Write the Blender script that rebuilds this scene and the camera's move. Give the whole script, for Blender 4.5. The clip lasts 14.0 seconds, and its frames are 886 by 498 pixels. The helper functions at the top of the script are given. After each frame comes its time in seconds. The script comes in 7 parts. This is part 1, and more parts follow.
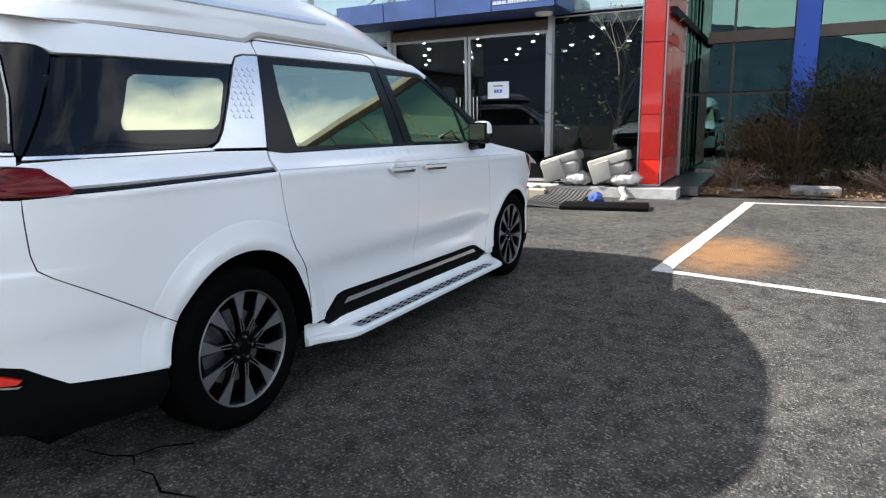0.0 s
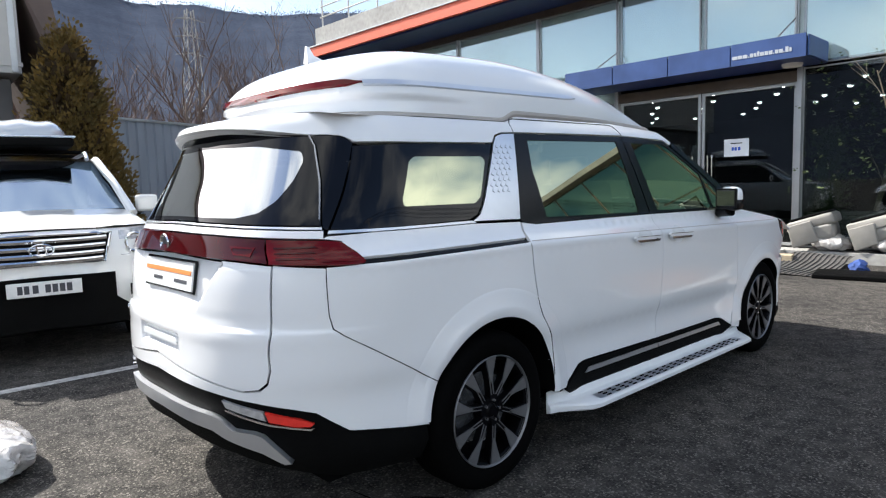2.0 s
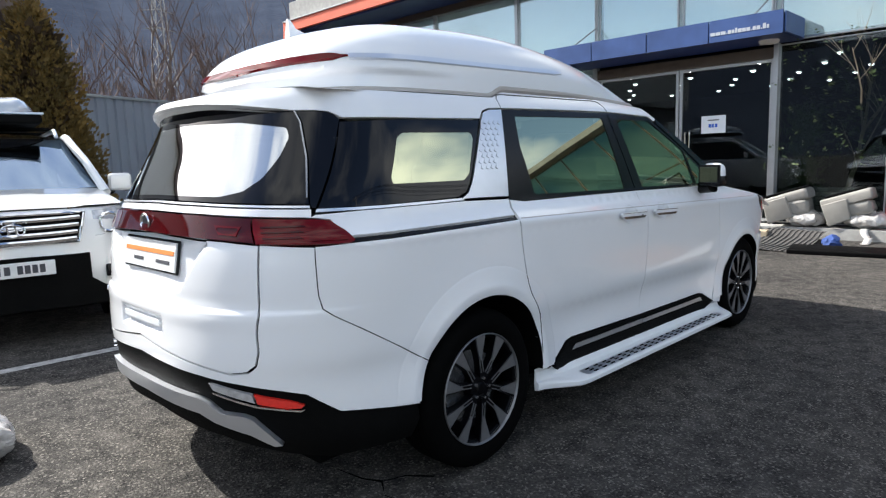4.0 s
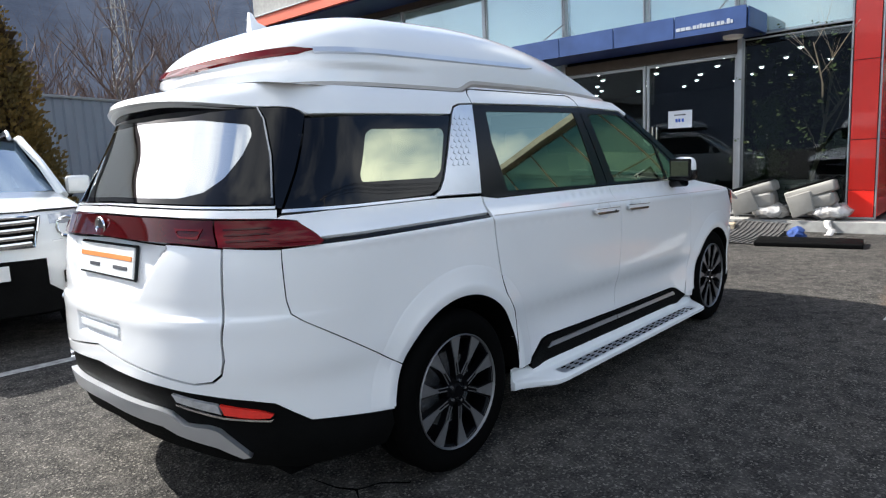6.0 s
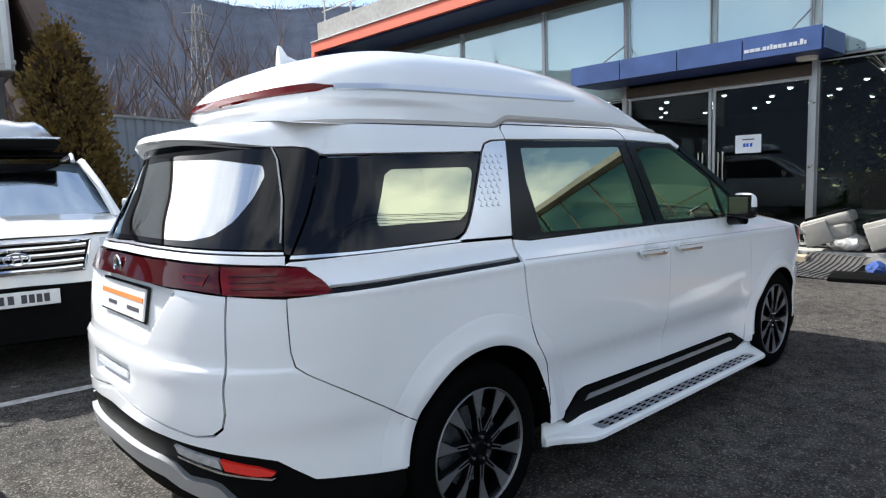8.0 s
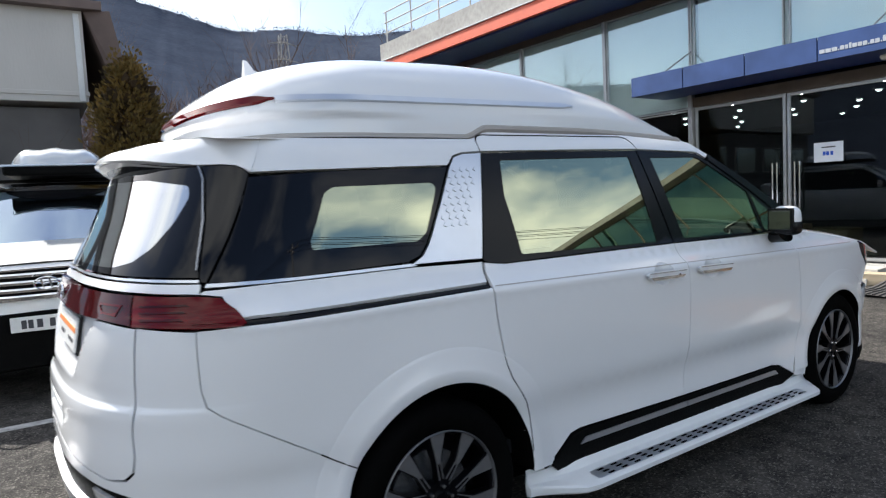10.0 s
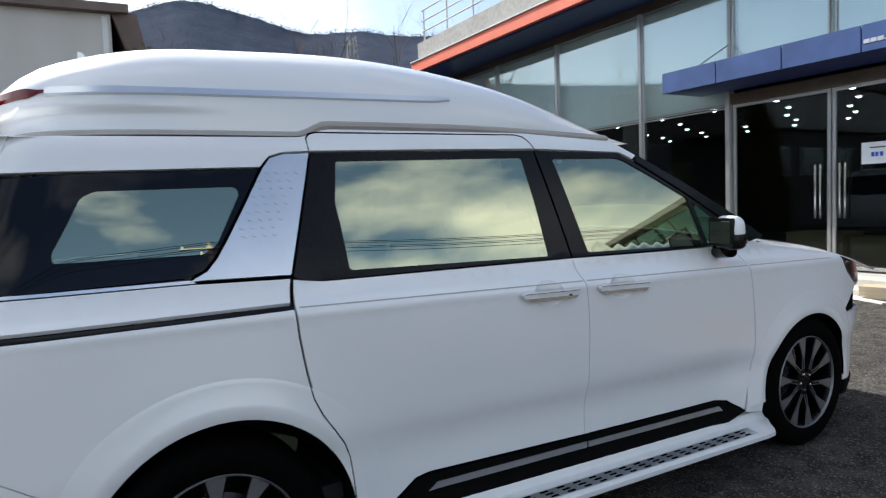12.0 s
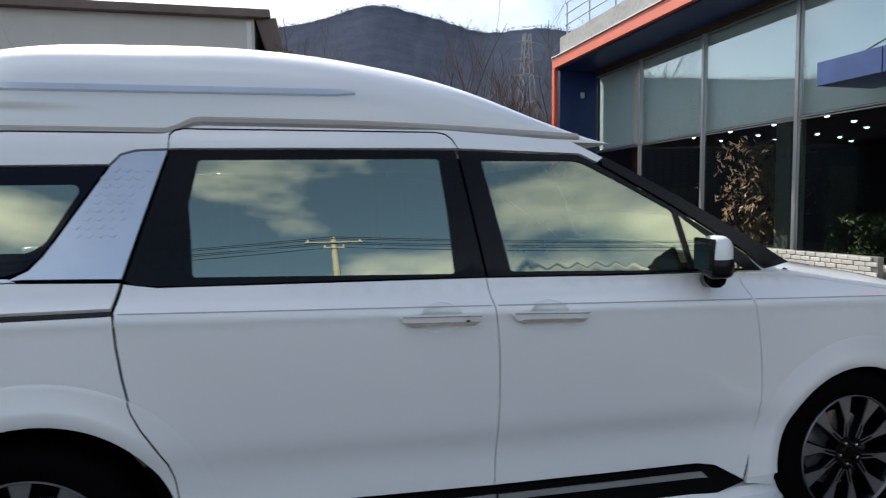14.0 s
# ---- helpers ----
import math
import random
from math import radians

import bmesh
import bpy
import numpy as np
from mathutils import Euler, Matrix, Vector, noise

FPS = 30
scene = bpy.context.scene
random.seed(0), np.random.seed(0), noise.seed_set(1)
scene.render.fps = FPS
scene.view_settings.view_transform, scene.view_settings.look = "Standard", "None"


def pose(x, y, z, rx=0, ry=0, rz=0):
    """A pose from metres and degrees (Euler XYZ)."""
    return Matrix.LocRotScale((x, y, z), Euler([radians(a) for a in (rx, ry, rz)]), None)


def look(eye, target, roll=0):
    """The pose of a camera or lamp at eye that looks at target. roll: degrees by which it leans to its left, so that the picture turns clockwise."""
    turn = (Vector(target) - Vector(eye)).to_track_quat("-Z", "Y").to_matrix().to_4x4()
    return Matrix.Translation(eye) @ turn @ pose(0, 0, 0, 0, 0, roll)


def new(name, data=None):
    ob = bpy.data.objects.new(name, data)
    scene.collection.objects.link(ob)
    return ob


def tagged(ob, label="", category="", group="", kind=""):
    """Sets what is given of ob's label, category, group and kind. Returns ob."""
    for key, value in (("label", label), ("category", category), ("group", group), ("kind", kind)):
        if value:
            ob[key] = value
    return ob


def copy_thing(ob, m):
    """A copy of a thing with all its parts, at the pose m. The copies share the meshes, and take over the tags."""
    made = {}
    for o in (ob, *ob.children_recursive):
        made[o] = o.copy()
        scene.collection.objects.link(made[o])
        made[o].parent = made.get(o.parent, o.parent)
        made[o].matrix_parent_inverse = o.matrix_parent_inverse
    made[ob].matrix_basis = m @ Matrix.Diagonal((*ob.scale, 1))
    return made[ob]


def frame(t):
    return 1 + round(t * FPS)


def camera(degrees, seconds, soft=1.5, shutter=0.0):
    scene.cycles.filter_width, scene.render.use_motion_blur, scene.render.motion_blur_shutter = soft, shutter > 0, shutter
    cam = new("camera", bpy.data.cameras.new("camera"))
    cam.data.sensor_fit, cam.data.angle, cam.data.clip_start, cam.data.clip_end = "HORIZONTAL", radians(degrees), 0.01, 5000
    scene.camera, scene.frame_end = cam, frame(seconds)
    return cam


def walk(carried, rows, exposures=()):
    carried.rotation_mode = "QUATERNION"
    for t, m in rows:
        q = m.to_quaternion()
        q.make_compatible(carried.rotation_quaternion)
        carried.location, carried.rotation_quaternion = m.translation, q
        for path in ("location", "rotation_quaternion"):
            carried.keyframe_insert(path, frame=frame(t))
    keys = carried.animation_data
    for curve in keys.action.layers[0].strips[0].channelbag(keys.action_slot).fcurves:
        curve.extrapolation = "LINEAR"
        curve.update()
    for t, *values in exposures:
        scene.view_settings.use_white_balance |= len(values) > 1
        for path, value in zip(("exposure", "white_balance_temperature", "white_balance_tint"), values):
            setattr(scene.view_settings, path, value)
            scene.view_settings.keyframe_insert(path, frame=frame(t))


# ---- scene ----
cam = camera(69.3, 14.0, soft=1.2, shutter=0.5)
PATH = [
    (0, (-1.915, -2.956, 1.295), (-0.178, -2.045, 0.907), -1.0),
    (0.5, (-1.934, -2.959, 1.302), (-0.203, -2.027, 0.937), -1.8),
    (1, (-1.977, -2.951, 1.319), (-0.357, -1.824, 0.994), -2.3),
    (1.5, (-2.028, -2.889, 1.356), (-0.609, -1.495, 1.147), -1.9),
    (2, (-2.047, -2.853, 1.368), (-0.679, -1.408, 1.169), -1.7),
    (4.5, (-2.062, -2.769, 1.363), (-0.625, -1.408, 1.078), -1.9),
    (5, (-2.064, -2.742, 1.36), (-0.592, -1.417, 1.081), -1.9),
    (5.5, (-2.049, -2.728, 1.359), (-0.564, -1.416, 1.088), -2.3),
    (6, (-2.007, -2.733, 1.361), (-0.534, -1.409, 1.082), -2.6),
    (6.5, (-1.932, -2.719, 1.375), (-0.516, -1.332, 1.108), -1.8),
    (7, (-1.861, -2.715, 1.406), (-0.503, -1.266, 1.165), -1.5),
    (7.5, (-1.797, -2.721, 1.43), (-0.446, -1.265, 1.203), -1.5),
    (8, (-1.77, -2.72, 1.449), (-0.423, -1.258, 1.231), -1.9),
    (8.2, (-1.752, -2.722, 1.448), (-0.415, -1.251, 1.229), -2.4),
    (10.3, (-1.101, -2.857, 1.426), (0.044, -1.224, 1.276), -2.6),
    (10.5, (-1.002, -2.897, 1.43), (0.142, -1.263, 1.276), -2.3),
    (11, (-0.775, -2.938, 1.413), (0.358, -1.297, 1.259), -2.3),
    (11.5, (-0.539, -2.93, 1.418), (0.538, -1.251, 1.267), -2.3),
    (12, (-0.31, -2.993, 1.413), (0.678, -1.26, 1.27), -2.4),
    (12.5, (-0.053, -3.057, 1.425), (0.806, -1.256, 1.292), -2.2),
    (13, (0.179, -3.034, 1.416), (0.897, -1.171, 1.296), -1.7),
    (13.5, (0.462, -3.044, 1.412), (1.051, -1.136, 1.299), -1.2),
    (14, (0.76, -3.095, 1.421), (1.268, -1.166, 1.283), -0.5),
]
EXPOSURES = [(0, 1.42, 6150, 9), (1.0, 1.36, 6150, 9), (2.0, 1.16, 6150, 9), (8, 1.08, 6050, 8), (10.5, 0.92, 6150, 9), (12, 0.86, 6100, 8), (14, 0.66, 6100, 8)]
walk(cam, [(t, look(eye, target, roll)) for t, eye, target, roll in PATH], exposures=EXPOSURES)

# ---- light ----
SUN_AZ, SUN_EL = radians(106.5), radians(38.2)
world = bpy.data.worlds.new("world")
scene.world = world
world.use_nodes = True
wn, wl = world.node_tree.nodes, world.node_tree.links
bg = wn["Background"]
sky = wn.new("ShaderNodeTexSky")
sky.sky_type, sky.sun_disc = "NISHITA", False
sky.sun_elevation, sky.sun_rotation = SUN_EL, radians(90.0) - SUN_AZ
sky.dust_density, sky.air_density = 2.0, 1.0
wco, wmap, wnoise, wramp, wmix = (wn.new("ShaderNode" + k) for k in ("TexCoord", "Mapping", "TexNoise", "ValToRGB", "Mix"))
wmap.inputs["Scale"].default_value = (1.5, 1.5, 2.8)
wnoise.inputs["Scale"].default_value, wnoise.inputs["Detail"].default_value = 1.7, 6.0
wramp.color_ramp.elements[0].position, wramp.color_ramp.elements[1].position = 0.47, 0.68
wmix.data_type = "RGBA"
wmix.inputs["B"].default_value = (9.0, 8.8, 8.3, 1)
wl.new(wco.outputs["Generated"], wmap.inputs["Vector"])
wl.new(wmap.outputs["Vector"], wnoise.inputs["Vector"])
wl.new(wnoise.outputs["Fac"], wramp.inputs["Fac"])
wl.new(wramp.outputs["Color"], wmix.inputs["Factor"])
wl.new(sky.outputs["Color"], wmix.inputs["A"])
wl.new(wmix.outputs["Result"], bg.inputs["Color"])
bg.inputs["Strength"].default_value = 0.105
sun = new("sun", bpy.data.lights.new("sun", "SUN"))
sun.data.energy, sun.data.angle, sun.data.color = 5.0, radians(0.6), (1.0, 0.94, 0.85)
sun_way = Vector((math.cos(SUN_EL) * math.cos(SUN_AZ), math.cos(SUN_EL) * math.sin(SUN_AZ), math.sin(SUN_EL)))
sun.matrix_world = look(sun_way * 50, (0, 0, 0))


# ---- materials ----
def mat(name, color, rough=0.5, metal=0.0, vary=0.0, scale=8.0, bump=0.0, bscale=None, coat=0.0, spec=0.5, color2=None, stretch=(1, 1, 1), rough_vary=0.0, random_piece=0.0, detail=6.0):
    """A procedural surface: base colour varied by a fine and a broad noise, with relief."""
    m = bpy.data.materials.new(name)
    m.use_nodes = True
    n, l = m.node_tree.nodes, m.node_tree.links
    b = n["Principled BSDF"]
    b.inputs["Base Color"].default_value = (*color, 1)
    b.inputs["Roughness"].default_value, b.inputs["Metallic"].default_value = rough, metal
    b.inputs["Coat Weight"].default_value, b.inputs["Specular IOR Level"].default_value = coat, spec
    b.inputs["Coat Roughness"].default_value = 0.03
    co, mp = n.new("ShaderNodeTexCoord"), n.new("ShaderNodeMapping")
    mp.inputs["Scale"].default_value = stretch
    l.new(co.outputs["Object"], mp.inputs["Vector"])
    if vary or color2:
        fine, broad = n.new("ShaderNodeTexNoise"), n.new("ShaderNodeTexNoise")
        fine.inputs["Scale"].default_value, fine.inputs["Detail"].default_value = scale, detail
        broad.inputs["Scale"].default_value, broad.inputs["Detail"].default_value = scale / 9, 4
        add, ramp = n.new("ShaderNodeMath"), n.new("ShaderNodeValToRGB")
        add.operation = "ADD"
        half = n.new("ShaderNodeMath")
        half.operation, half.inputs[1].default_value = "MULTIPLY", 0.5
        for t in (fine, broad):
            l.new(mp.outputs["Vector"], t.inputs["Vector"])
        l.new(fine.outputs["Fac"], add.inputs[0])
        l.new(broad.outputs["Fac"], add.inputs[1])
        l.new(add.outputs[0], half.inputs[0])
        l.new(half.outputs[0], ramp.inputs["Fac"])
        dark = color2 or [c * (1 - vary) for c in color]
        light = color if color2 else [min(1, c * (1 + vary)) for c in color]
        e = ramp.color_ramp.elements
        e[0].position, e[1].position = 0.36, 0.64
        e[0].color, e[1].color = (*dark, 1), (*light, 1)
        out = ramp.outputs["Color"]
        if random_piece:
            info, hsv, mr = n.new("ShaderNodeObjectInfo"), n.new("ShaderNodeHueSaturation"), n.new("ShaderNodeMapRange")
            mr.inputs["To Min"].default_value, mr.inputs["To Max"].default_value = 1 - random_piece, 1 + random_piece
            l.new(info.outputs["Random"], mr.inputs["Value"])
            l.new(mr.outputs["Result"], hsv.inputs["Value"])
            l.new(out, hsv.inputs["Color"])
            out = hsv.outputs["Color"]
        l.new(out, b.inputs["Base Color"])
        if rough_vary:
            mr = n.new("ShaderNodeMapRange")
            mr.inputs["To Min"].default_value, mr.inputs["To Max"].default_value = rough - rough_vary, rough + rough_vary
            l.new(half.outputs[0], mr.inputs["Value"])
            l.new(mr.outputs["Result"], b.inputs["Roughness"])
    if bump:
        t, bm_ = n.new("ShaderNodeTexNoise"), n.new("ShaderNodeBump")
        t.inputs["Scale"].default_value, t.inputs["Detail"].default_value = bscale or scale, 5
        bm_.inputs["Strength"].default_value, bm_.inputs["Distance"].default_value = 1.0, bump
        l.new(mp.outputs["Vector"], t.inputs["Vector"])
        l.new(t.outputs["Fac"], bm_.inputs["Height"])
        l.new(bm_.outputs["Normal"], b.inputs["Normal"])
    return m


def film_glass(name, mirror, tint, share, rough=0.0):
    """Coated window glass: part mirror, part tinted see-through."""
    m = bpy.data.materials.new(name)
    m.use_nodes = True
    n, l = m.node_tree.nodes, m.node_tree.links
    n.remove(n["Principled BSDF"])
    g, t, mx, f, mr = (n.new("ShaderNode" + k) for k in ("BsdfGlossy", "BsdfTransparent", "MixShader", "LayerWeight", "MapRange"))
    power = n.new("ShaderNodeMath")
    power.operation, power.inputs[1].default_value = "POWER", 5.0
    g.inputs["Color"].default_value, g.inputs["Roughness"].default_value = (*mirror, 1), rough
    t.inputs["Color"].default_value = (*tint, 1)
    f.inputs["Blend"].default_value = 0.5
    mr.inputs["To Min"].default_value = share
    l.new(f.outputs["Facing"], power.inputs[0])
    l.new(power.outputs[0], mr.inputs["Value"])
    l.new(mr.outputs["Result"], mx.inputs["Fac"])
    l.new(t.outputs["BSDF"], mx.inputs[1])
    l.new(g.outputs["BSDF"], mx.inputs[2])
    l.new(mx.outputs["Shader"], n["Material Output"].inputs["Surface"])
    return m


def glow(name, color, strength):
    m = bpy.data.materials.new(name)
    m.use_nodes = True
    b = m.node_tree.nodes["Principled BSDF"]
    b.inputs["Base Color"].default_value = b.inputs["Emission Color"].default_value = (*color, 1)
    b.inputs["Emission Strength"].default_value = strength
    return m


WHITE = mat("white_pearl_paint", (0.86, 0.86, 0.87), 0.32, vary=0.012, scale=3, coat=1.0, bump=0.00004, bscale=900)
WHITE_PLAIN = mat("white_plastic_step", (0.78, 0.79, 0.80), 0.4, vary=0.03, scale=14, coat=0.3)
SILVER = mat("satin_silver", (0.72, 0.74, 0.78), 0.28, 0.85, vary=0.05, scale=10)
CHROME = mat("chrome", (0.85, 0.86, 0.88), 0.09, 1.0, vary=0.03, scale=20)
BLACK = mat("gloss_black_trim", (0.006, 0.006, 0.007), 0.22, vary=0.2, scale=30, spec=0.2)
FRIT = mat("black_bordered_glass", (0.004, 0.004, 0.006), 0.03, vary=0.2, scale=30, spec=0.30)
DARK_CHROME = mat("dark_chrome_edge", (0.28, 0.29, 0.31), 0.25, 0.8, vary=0.06, scale=20)
MATT_BLACK = mat("grained_black_plastic", (0.004, 0.004, 0.004), 0.6, vary=0.2, scale=60, bump=0.0006, bscale=500, spec=0.04)
LINER = mat("dark_gap", (0.002, 0.002, 0.002), 0.95, spec=0.05)
RUBBER = mat("tyre_rubber", (0.0025, 0.0025, 0.0025), 0.8, vary=0.3, scale=40, bump=0.0008, bscale=160, spec=0.03)
DARK_RIM = mat("gloss_black_rim", (0.002, 0.002, 0.003), 0.35, vary=0.1, scale=20, spec=0.1)
MACHINED = mat("machined_alloy", (0.20, 0.20, 0.21), 0.40, 0.6, vary=0.08, scale=60)
RED_LAMP = mat("dark_red_lamp_lens", (0.105, 0.0015, 0.003), 0.06, vary=0.25, scale=12, spec=0.25)
RED_DEEP = mat("deep_red_lamp_inner", (0.040, 0.001, 0.002), 0.06, vary=0.2, scale=20, spec=0.28)
RED_BRIGHT = mat("red_reflector", (0.75, 0.03, 0.02), 0.2, vary=0.1, scale=60, coat=0.8)
CLEAR_LAMP = mat("clear_lamp_lens", (0.55, 0.55, 0.56), 0.1, 0.4, vary=0.3, scale=40, coat=1.0)
GLASS = film_glass("mirror_tinted_car_glass", (0.84, 0.88, 0.62), (0.10, 0.13, 0.10), 0.50)
FRONT_GLASS = film_glass("light_tinted_car_glass", (0.84, 0.88, 0.62), (0.28, 0.34, 0.28), 0.42)
REAR_GLASS = film_glass("rear_car_glass", (0.95, 0.96, 0.95), (0.10, 0.12, 0.12), 0.60)
SEAT = mat("beige_seat_leather", (0.42, 0.38, 0.32), 0.5, vary=0.12, scale=12, bump=0.001, bscale=120)
MIRROR = mat("dim_mirror_glass", (0.07, 0.08, 0.08), 0.05, 1.0, vary=0.03, scale=20)
CABIN = mat("dark_cabin_plastic", (0.02, 0.02, 0.022), 0.7, vary=0.2, scale=20)
PLATE = mat("number_plate_white", (0.75, 0.75, 0.74), 0.35, vary=0.05, scale=30)
ORANGE = mat("orange_print", (0.72, 0.22, 0.05), 0.5, vary=0.05, scale=30)
INK = mat("dark_ink", (0.05, 0.05, 0.06), 0.5, vary=0.05, scale=30)


# ---- mesh helpers ----
def mesh_of(name, verts, faces, sharp=35.0):
    me = bpy.data.meshes.new(name)
    me.from_pydata([tuple(v) for v in verts], [], faces)
    bm = bmesh.new()
    bm.from_mesh(me)
    bmesh.ops.remove_doubles(bm, verts=bm.verts, dist=1e-5)
    bmesh.ops.recalc_face_normals(bm, faces=bm.faces)
    for f in bm.faces:
        f.smooth = True
    bm.to_mesh(me)
    bm.free()
    me.set_sharp_from_angle(angle=radians(sharp))
    return me


def part(name, me, material, parent=None, label=""):
    """Links a mesh, or a bmesh, as one object under a thing or a part."""
    if isinstance(me, bmesh.types.BMesh):
        bm, me = me, bpy.data.meshes.new(name)
        bm.to_mesh(me)
        bm.free()
        for p in me.polygons:
            p.use_smooth = True
        me.set_sharp_from_angle(angle=radians(35))
    if not me.materials:
        me.materials.append(material)
    ob = new(name, me)
    ob.parent = parent
    if label:
        ob["label"] = label
    return ob


def thing(name, label, category, at=(0, 0, 0), turn=0.0, group="", kind=""):
    ob = new(name)
    ob.matrix_world = pose(*at, 0, 0, turn)
    return tagged(ob, label, category, group, kind)


def box(size, at=(0, 0, 0), turn=(0, 0, 0), bevel=0.004, segments=1):
    bm = bmesh.new()
    bmesh.ops.create_cube(bm, size=1.0)
    bmesh.ops.scale(bm, vec=size, verts=bm.verts)
    if bevel:
        bmesh.ops.bevel(bm, geom=bm.edges[:], offset=min(bevel, min(size) * 0.45), segments=segments, affect="EDGES", profile=0.6)
    bmesh.ops.transform(bm, matrix=pose(*at, *turn), verts=bm.verts)
    return bm


def joined(*bms):
    out = bmesh.new()
    for b in bms:
        me = bpy.data.meshes.new("tmp")
        b.to_mesh(me)
        b.free()
        out.from_mesh(me)
        bpy.data.meshes.remove(me)
    return out


def lathe(profile, steps=48, axis="y"):
    """Turns (radius, along) points round an axis through the origin."""
    verts, faces, n = [], [], len(profile)
    for i in range(steps):
        a = 2 * math.pi * i / steps
        for r, h in profile:
            c, s = r * math.cos(a), r * math.sin(a)
            verts.append((c, h, s) if axis == "y" else (c, s, h))
    for i in range(steps):
        for j in range(n - 1):
            k = (i + 1) % steps
            faces.append((i * n + j, i * n + j + 1, k * n + j + 1, k * n + j))
    return verts, faces


def tube(points, radii, sides=8):
    """A tapered round bar along a line of points, as vertices and faces."""
    verts, faces = [], []
    pts = [Vector(p) for p in points]
    for i, p in enumerate(pts):
        d = (pts[min(i + 1, len(pts) - 1)] - pts[max(i - 1, 0)]).normalized()
        a = d.orthogonal().normalized()
        b = d.cross(a)
        r = radii[i] if isinstance(radii, (list, tuple)) else radii
        for k in range(sides):
            t = 2 * math.pi * k / sides
            verts.append(p + a * (r * math.cos(t)) + b * (r * math.sin(t)))
    for i in range(len(pts) - 1):
        for k in range(sides):
            q = (k + 1) % sides
            faces.append((i * sides + k, i * sides + q, (i + 1) * sides + q, (i + 1) * sides + k))
    faces.append(tuple(range(sides))[::-1])
    faces.append(tuple(len(verts) - sides + k for k in range(sides)))
    return verts, faces


def gather(pieces):
    verts, faces = [], []
    for v, f in pieces:
        o = len(verts)
        verts += list(v)
        faces += [tuple(i + o for i in g) for g in f]
    return verts, faces


def grid(fn, us, vs):
    verts = [fn(u, v) for u in us for v in vs]
    n = len(vs)
    faces = [(i * n + j, (i + 1) * n + j, (i + 1) * n + j + 1, i * n + j + 1) for i in range(len(us) - 1) for j in range(n - 1)]
    return verts, faces


def solid(me, thickness, at=-1.0):
    """Gives a sheet thickness."""
    bm = bmesh.new()
    bm.from_mesh(me)
    bmesh.ops.solidify(bm, geom=bm.faces[:], thickness=thickness)
    bm.to_mesh(me)
    bm.free()
    return me


def curve_through(points):
    xs, ys = np.array([p[0] for p in points]), np.array([p[1] for p in points])
    m = np.gradient(ys, xs)

    def f(x):
        x = float(np.clip(x, xs[0], xs[-1]))
        i = int(np.clip(np.searchsorted(xs, x) - 1, 0, len(xs) - 2))
        h = xs[i + 1] - xs[i]
        s = (x - xs[i]) / h
        return float((2 * s**3 - 3 * s * s + 1) * ys[i] + (s**3 - 2 * s * s + s) * h * m[i] + (3 * s * s - 2 * s**3) * ys[i + 1] + (s**3 - s * s) * h * m[i + 1])

    return f


def smooth(a, b, x):
    t = min(1.0, max(0.0, (x - a) / (b - a)))
    return t * t * (3 - 2 * t)


# ---- the van: a skin with one coordinate round the body, one up ----
HALF = curve_through([(0.18, 0.90), (0.30, 0.955), (0.45, 0.960), (0.565, 0.960), (0.60, 0.964), (0.635, 0.973), (0.78, 0.988), (0.95, 0.998), (1.05, 0.999), (1.088, 0.997), (1.098, 0.990), (1.12, 0.962), (1.17, 0.925), (1.40, 0.852), (1.60, 0.780), (1.70, 0.715), (1.76, 0.64)])
TAIL = curve_through([(0.18, -0.95), (0.30, -1.02), (0.45, -1.06), (0.60, -1.077), (0.76, -1.071), (0.825, -1.068), (0.838, -1.064), (0.850, -1.053), (0.862, -1.050), (0.92, -1.045), (1.06, -1.025), (1.16, -0.995), (1.40, -0.88), (1.60, -0.79), (1.70, -0.74), (1.76, -0.70)])
NOSE = curve_through([(0.18, 3.86), (0.35, 3.98), (0.55, 4.04), (0.75, 4.03), (0.90, 3.98), (1.00, 3.88), (1.10, 3.72), (1.76, 3.6)])
BACK, FRONT, ARC = -0.30, 3.40, 1.35
REAR_MID, FRONT_MID = BACK - ARC, FRONT + ARC


